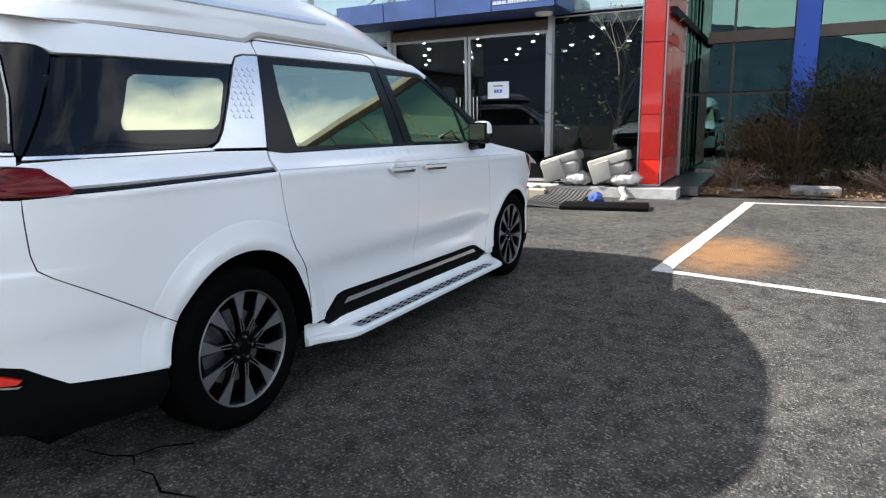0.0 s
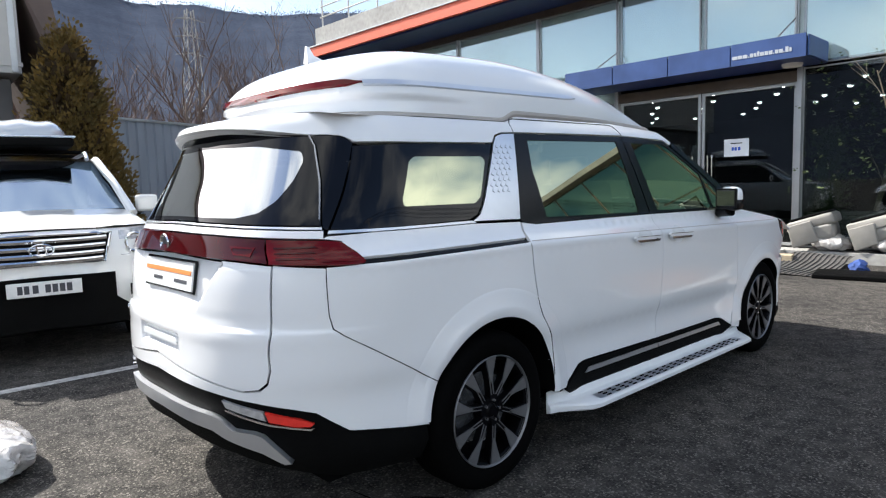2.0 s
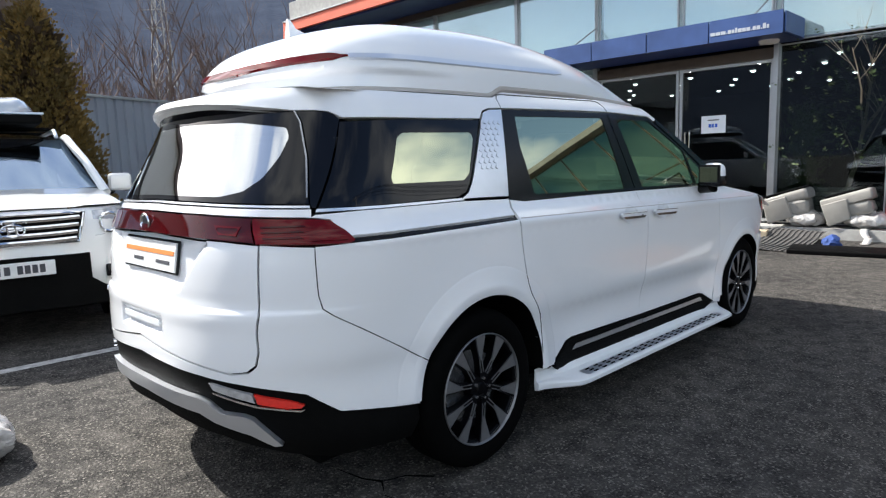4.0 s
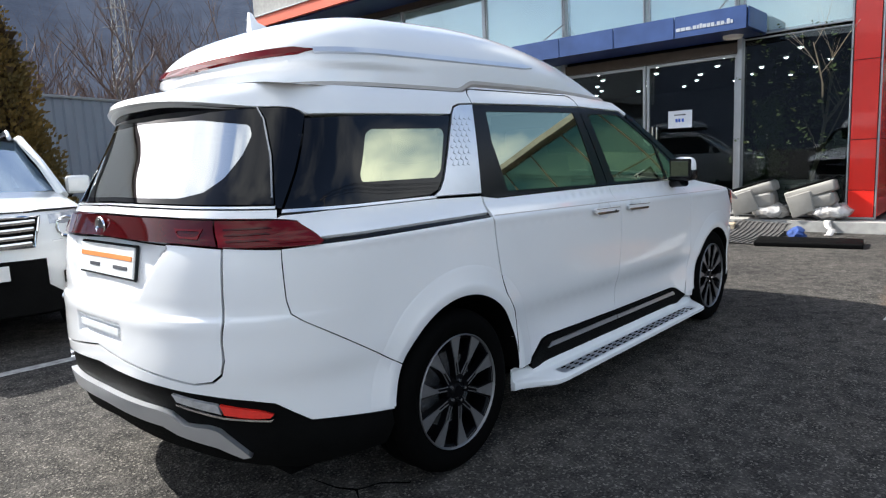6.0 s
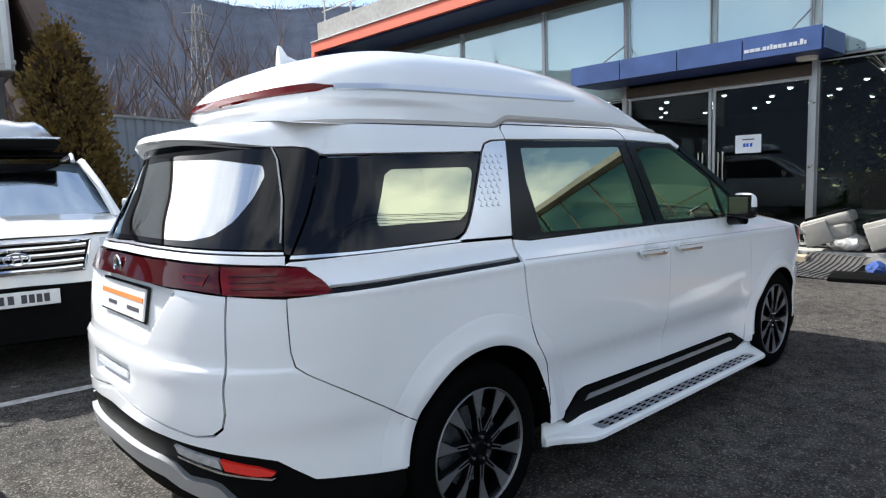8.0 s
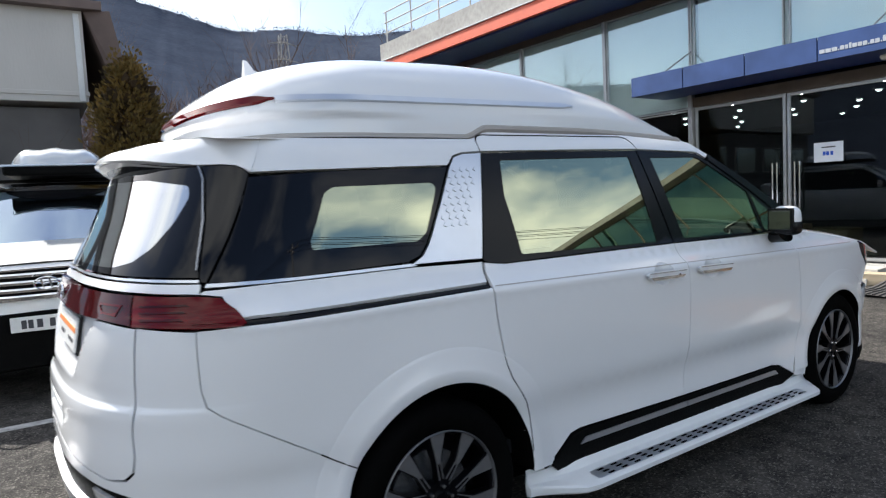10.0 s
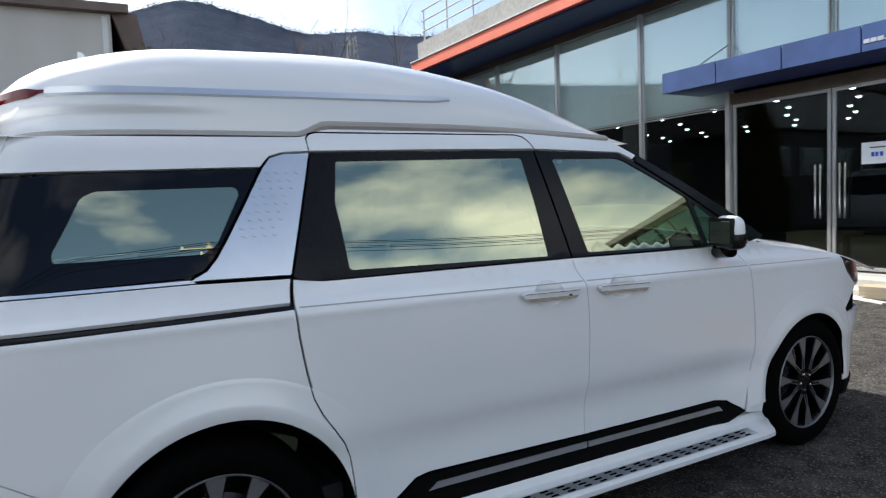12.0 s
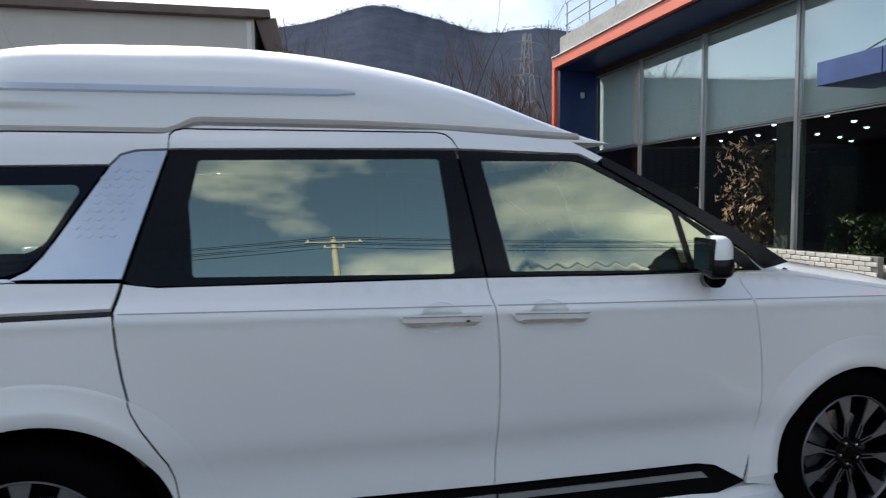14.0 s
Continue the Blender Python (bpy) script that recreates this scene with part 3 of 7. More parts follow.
for k, (a, b, hy) in enumerate(((0.80, 2.37, 2.24), (2.39, 4.0, 2.52))):
    d = tagged(new("door_%d" % (k + 1)), "dark glass entrance door with upright steel handle", "door", kind="structure")
    flat("pane", (0.014, b - a - 0.10, 2.52), (FACE, (a + b) / 2, 1.53), PANE, d, "glass pane", bevel=0.0).visible_shadow = False
    for y in (a + 0.026, b - 0.026):
        flat("door_frame", (0.05, 0.05, 2.64), (FACE, y, 1.53), ALU, d)
    for z in (0.225, 2.825):
        flat("door_frame", (0.05, b - a - 0.105, 0.05), (FACE, (a + b) / 2, z), ALU, d)
    for off in (0.0, 0.075):
        y = hy - 0.0 + (off if k == 0 else -off) * -1
        part("door_handle", mesh_of("door_handle", *tube([(FACE - 0.07, y, 0.95), (FACE - 0.07, y, 1.75)], 0.016, 10)), CHROME, d, "upright steel handle")
    for z in (1.02, 1.68):
        part("handle_bracket", mesh_of("handle_bracket", *tube([(FACE - 0.07, hy, z), (FACE, hy, z)], 0.01, 8)), CHROME, d)
note = thing("paper_notice", "white paper notice stuck on the glass door", "notice", (FACE - 0.012, 1.76, 1.86))
part("sheet", box((0.003, 0.42, 0.30), bevel=0.0), PAPER, note)
part("printed_line", box((0.002, 0.20, 0.018), (-0.003, 0, 0.075), bevel=0.0), INK, note, "unreadable printed line")
for y in (-0.05, 0.01, 0.06):
    part("printed_mark", box((0.002, 0.04, 0.06), (-0.003, y, -0.02), bevel=0.0), ROYAL, note, "small blue printed mark")

# eaves: red fascia, navy soffit, end wall
tagged(flat("fascia", (0.10, 14.3, 0.27), (8.20, 6.05, 5.185), ORANGE_RED), "faded orange-red roof fascia", "trim", kind="structure")
tagged(flat("fascia_cap", (0.16, 14.3, 0.03), (8.20, 6.05, 5.335), ALU), "thin metal capping on the fascia", "trim", kind="structure")
tagged(flat("soffit", (1.14, 14.2, 0.10), (8.83, 6.05, 5.06), NAVY), "deep navy roof soffit", "trim", kind="structure")
tagged(flat("head_rail", (0.10, 14.2, 0.14), (FACE, 6.05, 4.94), BROWN_METAL), "dark head rail over the windows", "trim", kind="structure")
tagged(flat("wall_end", (1.10, 0.14, 5.0), (8.87, 13.12, 2.51), NAVY), "navy end wall of the showroom front", "wall", kind="structure")
tagged(flat("fascia_upright", (0.10, 0.16, 5.05), (8.20, 13.14, 2.525), ORANGE_RED), "orange-red upright edge of the end wall", "trim", kind="structure")
alarm = thing("wall_box", "small pale box on the navy end wall", "alarm box", (8.95, 13.0, 4.35))
part("case", box((0.10, 0.09, 0.16), bevel=0.01), ALU, alarm)
tagged(flat("parapet", (0.14, 14.2, 0.52), (8.42, 6.05, 5.62), CONCRETE), "grey concrete roof parapet", "wall", kind="structure")
rail = thing("roof_railing", "white tubular railing on the roof edge", "railing", (8.42, 6.0, 5.88))
for i in range(12):
    part("railing_post", mesh_of("railing_post", *tube([(0, -6.9 + 1.25 * i, 0), (0, -6.9 + 1.25 * i, 0.85)], 0.022, 8)), RENDER_WALL, rail)
for z in (0.28, 0.56, 0.85):
    part("railing_bar", mesh_of("railing_bar", *tube([(0, -6.95, z), (0, 6.95, z)], 0.02, 8)), RENDER_WALL, rail)

LETTER = mat("dull_white_lettering", (0.42, 0.45, 0.50), 0.6, vary=0.06, scale=14)
# entrance canopy with panels and unreadable lettering
can = thing("entrance_canopy", "blue metal entrance canopy hung from the facade", "canopy", (8.40, 2.5, 3.06))
part("slab", box((0.98, 4.22, 0.30), (0.51, 0.0, 0.17)), NAVY, can, "navy underside and body")
ys = [0.38, 1.47, 2.52, 3.58, 4.62]
for a, b in zip(ys, ys[1:]):
    part("front_panel", box((0.022, b - a - 0.014, 0.335), (0.0, (a + b) / 2 - 2.5, 0.185)), BLUE, can, "weathered blue metal panel")
part("end_panel", box((0.90, 0.022, 0.30), (0.48, -2.13, 0.185)), BLUE, can, "blue end panel")
part("end_panel", box((0.90, 0.022, 0.30), (0.48, 2.13, 0.185)), BLUE, can, "blue end panel")
xs_let, cursor = [], 0.0
for k, (w, h) in enumerate(((0.07, 0.052),) * 3 + ((0.016, 0.02),) + ((0.052, 0.056), (0.036, 0.056), (0.032, 0.074), (0.056, 0.056), (0.050, 0.056), (0.052, 0.056)) + ((0.016, 0.02),) + ((0.046, 0.056), (0.052, 0.056), (0.016, 0.02), (0.046, 0.078), (0.032, 0.056))):
    part("letter_bar", box((0.006, w, h), (-0.014, -1.06 - cursor - w / 2, 0.115 + h / 2), bevel=0.002), LETTER, can, "white lettering, drawn as plain bars")
    cursor += w + 0.010
lamp = part("ceiling_lamp", mesh_of("ceiling_lamp", *lathe([(0.0, -0.05), (0.13, -0.05), (0.15, -0.02), (0.15, 0.02)], 28, "z")), RENDER_WALL, can, "round white lamp under the canopy")
lamp.location = (0.55, -1.75, 0.02)
for y in (1.55, -1.65):
    part("hanger", mesh_of("hanger", *tube([(0.10, y, 0.34), (0.98, y, 0.80)], 0.012, 8)), ALU, can, "steel hanger rod")
    part("hanger", mesh_of("hanger", *tube([(0.98, y, 0.34), (0.98, y, 1.70)], 0.020, 8)), ALU, can, "steel hanger rod")

# red column and plinth
col = thing("red_column", "glossy red panelled column with silver edges", "column", (9.30, -1.01, 0.19))
for k, (z0, z1) in enumerate(((0.02, 0.42), (0.43, 1.17), (1.18, 2.32), (2.33, 3.60), (3.61, 4.85))):
    part("front_panel", box((0.03, 0.33, z1 - z0), (0.0, 0, (z0 + z1) / 2)), RED_PANEL, col)
    part("side_panel", box((1.9, 0.03, z1 - z0), (1.02, -0.185, (z0 + z1) / 2)), RED_PANEL, col)
part("core", box((1.9, 0.32, 4.84), (0.97, 0.0, 2.43)), INNER_WALL, col)
for y in (-0.19, 0.185):
    part("edge_strip", box((0.05, 0.022, 4.85), (-0.01, y, 2.43)), ALU, col, "silver edge strip")
part("edge_strip", box((0.07, 0.06, 4.85), (2.02, -0.20, 2.43)), ALU, col, "silver edge strip")
part("foot_strip", box((0.06, 0.40, 0.03), (-0.01, 0, 0.004)), ALU, col, "silver foot strip")
tagged(flat("plinth", (3.0, 5.6, 0.17), (10.45, 1.28, 0.085), CONCRETE), "grey concrete plinth in front of the showroom", "plinth", kind="structure")
tagged(flat("plinth_long", (0.75, 9.2, 0.17), (9.25, 8.7, 0.085), CONCRETE), "grey concrete plinth under the long windows", "plinth", kind="structure")
step = thing("door_step", "pale stone steps in front of the entrance doors", "step", (8.78, 2.5, 0.0))
part("lower_tread", box((0.52, 3.4, 0.09), (-0.28, 0, 0.045)), STONE_EDGE, step)
part("upper_tread", box((0.36, 3.4, 0.18), (0.0, 0, 0.09)), STONE_EDGE, step)

# ---- annex with green glass ----
AX = 12.60
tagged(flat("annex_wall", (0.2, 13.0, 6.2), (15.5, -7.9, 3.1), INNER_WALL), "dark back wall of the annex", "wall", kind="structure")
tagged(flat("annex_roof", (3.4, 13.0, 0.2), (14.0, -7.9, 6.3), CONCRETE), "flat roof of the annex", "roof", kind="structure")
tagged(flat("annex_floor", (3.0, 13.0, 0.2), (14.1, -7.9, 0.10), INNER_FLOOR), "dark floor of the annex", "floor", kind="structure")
tagged(flat("annex_slab", (0.5, 12.8, 0.35), (13.1, -7.9, 3.0), BLIND), "pale floor edge behind the green glass", "slab", kind="structure")
ay = [-1.15, -1.98, -3.04, -3.44, -4.7, -6.0, -7.3, -8.6, -9.9, -11.2]
k0 = 13
for a, b in zip(ay, ay[1:]):
    if a == -3.04:
        tagged(flat("annex_blue_column", (0.30, 0.40, 6.2), (AX - 0.08, -3.24, 3.1), ROYAL), "royal blue metal column of the annex", "column", kind="structure")
        continue
    w = tagged(new("window_%d" % k0), "green tinted annex window in a thin dark frame", "window", kind="structure")
    k0 += 1
    for z0, z1 in ((0.25, 1.76), (1.78, 3.90), (3.92, 6.1)):
        flat("pane", (0.012, a - b - 0.05, z1 - z0 - 0.04), (AX, (a + b) / 2, (z0 + z1) / 2), PANE_GREEN, w, "green glass pane", bevel=0.0).visible_shadow = False
        flat("window_frame", (0.06, a - b, 0.035), (AX, (a + b) / 2, z1), BROWN_METAL, w)
    flat("window_frame", (0.06, 0.045, 5.9), (AX + 0.001, b, 3.15), BROWN_METAL, w)
    flat("panel_inside", (0.01, (a - b) * 0.8, 0.8), (AX + 0.9, (a + b) / 2, 2.3), BLIND, w, "pale board behind the glass")
w = tagged(new("window_30"), "green tinted side window beside the red column", "window", kind="structure")
for z0, z1 in ((0.20, 1.76), (1.80, 3.90), (3.94, 6.1)):
    flat("pane", (1.18, 0.012, z1 - z0), (11.98, -1.215, (z0 + z1) / 2), PANE_GREEN, w, "green glass pane", bevel=0.0).visible_shadow = False
for x in (11.42, 12.0, 12.55):
    flat("window_frame", (0.04, 0.05, 5.9), (x, -1.215, 3.15), BROWN_METAL, w)
tagged(flat("annex_base", (0.35, 12.0, 0.25), (AX, -7.4, 0.125), CONCRETE), "concrete base of the annex", "trim", kind="structure")
tagged(flat("annex_beam", (0.10, 12.0, 0.22), (AX - 0.03, -7.5, 2.86), BROWN_METAL), "dark beam across the annex glass", "trim", kind="structure")


# ---- plants ----
def frond_mesh(name, spots, size, seed, thin=0.35, up=0.4):
    """Small pointed leaf blades, three to a tuft."""
    rng = random.Random(seed)
    verts, faces = [], []
    for p, out in spots:
        for _ in range(3):
            d = (Vector(out) + Vector((rng.uniform(-1, 1), rng.uniform(-1, 1), rng.uniform(-0.4, 1) * up + up * 0.5)) * 0.8).normalized()
            s = d.cross(Vector((rng.uniform(-1, 1), rng.uniform(-1, 1), rng.uniform(-1, 1)))).normalized()
            q = Vector(p) + Vector((rng.uniform(-1, 1), rng.uniform(-1, 1), rng.uniform(-1, 1))) * size * 0.5
            ln = size * rng.uniform(0.6, 1.3)
            o = len(verts)
            verts += [q, q + d * ln * 0.5 + s * ln * thin, q + d * ln, q + d * ln * 0.5 - s * ln * thin]
            faces.append((o, o + 1, o + 2, o + 3))
    me = bpy.data.meshes.new(name)
    me.from_pydata([tuple(v) for v in verts], [], faces)
    return me


def branching(seed, height, spread, levels=4, start=0.07, lean=0.0, sides=5, low=0.25, twigs=3, lift=0.45):
    """Trunk and limbs of a bare tree as tapered bars; the trunk comes first."""
    rng = random.Random(seed)
    pieces = []

    def grow(p, d, ln, r, lv):
        pts, rad = [p], [r]
        n = 4 if lv < levels else 2
        for i in range(n):
            d = (d + Vector((rng.uniform(-1, 1), rng.uniform(-1, 1), rng.uniform(-0.2, 0.6))) * 0.16).normalized()
            p = p + d * (ln / n)
            pts.append(p)
            rad.append(r * (1 - 0.62 * (i + 1) / n))
        pieces.append(tube(pts, rad, sides if lv < 2 else 3))
        if lv >= levels:
            return
        for k in range(twigs + (2 if lv == 0 else 0)):
            t = rng.uniform(low if lv == 0 else 0.2, 1.0) * n
            i = min(n - 1, int(t))
            q = pts[i] + (pts[i + 1] - pts[i]) * (t - i)
            a = rng.uniform(0, 2 * math.pi)
            side = Vector((math.cos(a), math.sin(a), lift + rng.uniform(0, 0.5)))
            grow(q, (d * 0.55 + side * spread).normalized(), ln * rng.uniform(0.42, 0.66), rad[i] * 0.55, lv + 1)

    grow(Vector((0, 0, 0)), Vector((lean, 0, 1)).normalized(), height, start, 0)
    return pieces


def bare_tree(at, seed, height, label, spread=0.8, levels=4, start=0.07, twigs=3, group="bare trees"):
    t = thing("bare_tree", label, "tree", at, group=group)
    pieces = branching(seed, height, spread, levels, start, twigs=twigs)
    part("trunk", mesh_of("trunk", *pieces[0]), BARK, t)
    v, f = gather(pieces[1:])
    me = bpy.data.meshes.new("limbs")
    me.from_pydata([tuple(q) for q in v], [], f)
    part("crown", me, TWIG, t, "bare brown limbs and twigs")
    return t


def conifer(at, height, radius, seed):
    t = thing("conifer", "golden-green cone-shaped conifer beside the fence", "tree", at)
    part("trunk", mesh_of("trunk", *tube([(0, 0, 0), (0.02, 0, height * 0.5), (0, 0.02, height * 0.92)], [0.10, 0.07, 0.015], 10)), BARK, t)
    rng = random.Random(seed)
    spots = []
    for _ in range(330):
        z = height * (0.08 + 0.92 * rng.random() ** 1.3)
        r = radius * (1 - (z / height) ** 1.5) ** 0.75 * rng.uniform(0.72, 1.06)
        a = rng.uniform(0, 2 * math.pi)
        c = Vector((r * math.cos(a), r * math.sin(a), z))
        out = Vector((math.cos(a), math.sin(a), 0.9))
        big = 0.14 + 0.10 * rng.random()
        for _ in range(34):
            g = Vector((rng.gauss(0, 1), rng.gauss(0, 1), rng.gauss(0, 1.25))) * big * 0.55
            spots.append((c + g, out + g * 3))
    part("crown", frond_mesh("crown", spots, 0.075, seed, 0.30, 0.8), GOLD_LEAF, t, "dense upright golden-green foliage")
    # added dark core: its brown puts the crown's inner shade into the colour
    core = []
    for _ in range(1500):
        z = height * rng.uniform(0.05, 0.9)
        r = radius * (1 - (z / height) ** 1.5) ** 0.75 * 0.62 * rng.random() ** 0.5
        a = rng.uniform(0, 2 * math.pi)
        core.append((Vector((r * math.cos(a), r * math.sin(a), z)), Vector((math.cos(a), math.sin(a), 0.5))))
    part("inner_crown", frond_mesh("inner_crown", core, 0.22, seed + 1, 0.35, 0.8), PINE_BROWN, t, "dark brown inner foliage, coloured for the shade inside the crown")
    return t


def shrub(name, label, at, size, n, seed, material, blade, stems=9):
    t = thing(name, label, "shrub", at)
    rng = random.Random(seed)
    pieces, spots = [], []
    for s in range(stems):
        a = rng.uniform(0, 2 * math.pi)
        reach = rng.uniform(0.3, 1.0)
        pts = [Vector((0.08 * math.cos(a), 0.08 * math.sin(a), 0))]
        for i in range(1, 6):
            pts.append(Vector((size[0] * reach * i / 5 * math.cos(a), size[1] * reach * i / 5 * math.sin(a), size[2] * (i / 5) ** 0.8 * rng.uniform(0.65, 1.0))))
        pieces.append(tube(pts, [0.035, 0.03, 0.025, 0.018, 0.012, 0.006], 5))
        for k in range(n // stems):
            i = rng.randrange(1, 5)
            q = pts[i].lerp(pts[i + 1], rng.random()) + Vector((rng.gauss(0, 0.17) * size[0], rng.gauss(0, 0.17) * size[1], rng.gauss(0, 0.09) * size[2]))
            q.z = max(0.12, q.z)
            spots.append((q, Vector((q.x / size[0], q.y / size[1], 0.4))))
    v, f = gather(pieces)
    part("stem_work", mesh_of("stem_work", v, f), TWIG, t)
    part("crown", frond_mesh("crown", spots, blade, seed, 0.10, 0.7), material, t)
    return t


tagged(part("planting_bed", mesh_of("planting_bed", *grid(lambda x, y: (x, y, 0.02 + 0.06 * smooth(9.7, 10.6, x) + 0.035 * noise.noise((x * 2.3, y * 2.3, 0))), [9.62 + 0.15 * i for i in range(20)], [-11.5 + 0.15 * i for i in range(66)])), SOIL), "dry soil bed strewn with fallen leaves", "planting bed", kind="structure")
rng = random.Random(4)
spots = [((rng.uniform(9.5, 12.3), rng.uniform(-9, -1.75), rng.uniform(0.05, 0.13)), (rng.uniform(-1, 1), rng.uniform(-1, 1), 0.05)) for _ in range(2600)]
tagged(part("fallen_leaves", frond_mesh("fallen_leaves", spots, 0.045, 5, 0.35, 0.1), DRY), "brown fallen leaves lying on the bed", "leaves", kind="stuff")
shrub("pine_shrub", "wide dark green pine shrub in the planting bed", (11.2, -3.9, 0.05), (1.45, 1.5, 2.05), 9500, 11, PINE, 0.085, 20)
shrub("pine_shrub", "dark pine shrub with browning needles in the bed", (11.4, -6.6, 0.05), (1.4, 1.7, 2.2), 6500, 12, PINE, 0.085, 16)
shrub("pine_shrub", "low brown-needled shrub among dry stalks", (10.9, -3.2, 0.05), (0.9, 1.3, 1.25), 4200, 13, PINE_BROWN, 0.08, 16)
shrub("dry_shrub", "dry leafless brown undergrowth in the bed", (10.4, -2.3, 0.05), (0.5, 0.6, 0.55), 420, 14, DRY, 0.06, 18)
shrub("dry_shrub", "dry leafless brown undergrowth in the bed", (10.3, -4.6, 0.05), (0.5, 1.1, 0.5), 520, 15, DRY, 0.06, 20)
for k, (x, y, s) in enumerate(((9.85, -3.5, 0.42), (9.9, -2.35, 0.13), (11.6, -2.4, 0.35), (9.95, -5.2, 0.3))):
    st = box((s * 0.5, s * 1.7, s * 0.35), bevel=0.05, segments=2)
    for v in st.verts:
        v.co += Vector(noise.noise_vector(v.co * 6 + Vector((k, 0, 0)))) * s * 0.10
    r = part("rock", st, ROCK)
    r.location = (x, y, 0.08 + s * 0.08)
    tagged(r, "pale grey rock lying in the planting bed", "rock")

# plants and things behind the showroom glass
pot_tree = thing("indoor_tree", "slim indoor tree with sparse yellow-green leaves", "tree", (9.95, -0.15, 0.18))
pc = branching(31, 2.3, 0.7, 3, 0.045, twigs=3)
part("trunk", mesh_of("trunk", *pc[0]), WOOD, pot_tree)
v, f = gather(pc[1:])
part("branch_work", mesh_of("branch_work", v, f), WOOD, pot_tree)
rng = random.Random(8)
part("leaves", frond_mesh("leaves", [((rng.gauss(0, 0.45), rng.gauss(0, 0.5), rng.uniform(0.9, 3.0)), (rng.uniform(-1, 1), rng.uniform(-1, 1), 0.2)) for _ in range(520)], 0.07, 9, 0.22, 0.2), LEAF_GREEN, pot_tree)
for x, y, h, w, m, lab in ((9.80, 7.45, 2.35, 0.80, PLUME, "tall dried plant with curled pale brown plumes"), (9.80, 5.45, 1.75, 0.26, LEAF_GREEN, "tall narrow green columnar plant"), (9.85, 9.8, 1.5, 0.25, LEAF_GREEN, "tall narrow green columnar plant"), (9.85, 0.45, 1.9, 0.35, LEAF_GREEN, "leafy green indoor plant behind the glass"), (9.75, 4.75, 1.0, 0.4, LEAF_GREEN, "low leafy indoor plant")):
    pl = thing("indoor_plant", lab, "plant", (x, y, 0.18), group="showroom plants")
    part("pot", mesh_of("pot", *lathe([(0.0, 0.0), (0.13, 0.0), (0.17, 0.28), (0.18, 0.30), (0.15, 0.30), (0.14, 0.26), (0.0, 0.26)], 20, "z")), RENDER_WALL, pl)
    part("stem", mesh_of("stem", *tube([(0, 0, 0.2), (0.03, 0, h * 0.6), (0, 0.04, h * 0.95)], [0.02, 0.015, 0.006], 6)), TWIG, pl)
    part("leaves", frond_mesh("leaves", [((rng.gauss(0, w * 0.4), rng.gauss(0, w * 0.4) - (0.18 if m is PLUME else 0), 0.35 + (h - 0.35) * rng.random()), (rng.uniform(-1, 1), rng.uniform(-1, 1), 0.5)) for _ in range(int(640 + 900 * w))], 0.09, int(y * 10), 0.14, 0.4), m, pl)


def brick_wall(name, label, at, length, rows, along_y=True):
    w = thing(name, label, "wall", at, kind="structure")
    part("core", box((0.10, length, rows * 0.073), (0.012, 0, rows * 0.0365), bevel=0.0), MORTAR, w, "recessed mortar")
    bm = box((0.11, 0.19, 0.062), bevel=0.006)
    me = bpy.data.meshes.new("brick")
    bm.to_mesh(me)
    bm.free()
    me.materials.append(WHITE_BRICK)
    n = int(length / 0.2)
    for r in range(rows):
        for i in range(n - (r % 2)):
            b = part("brick", me, WHITE_BRICK, w)
            b.location = (random.uniform(-0.004, 0.004), -length / 2 + 0.1 + 0.2 * i + (0.1 if r % 2 else 0), 0.036 + 0.073 * r)
    return w


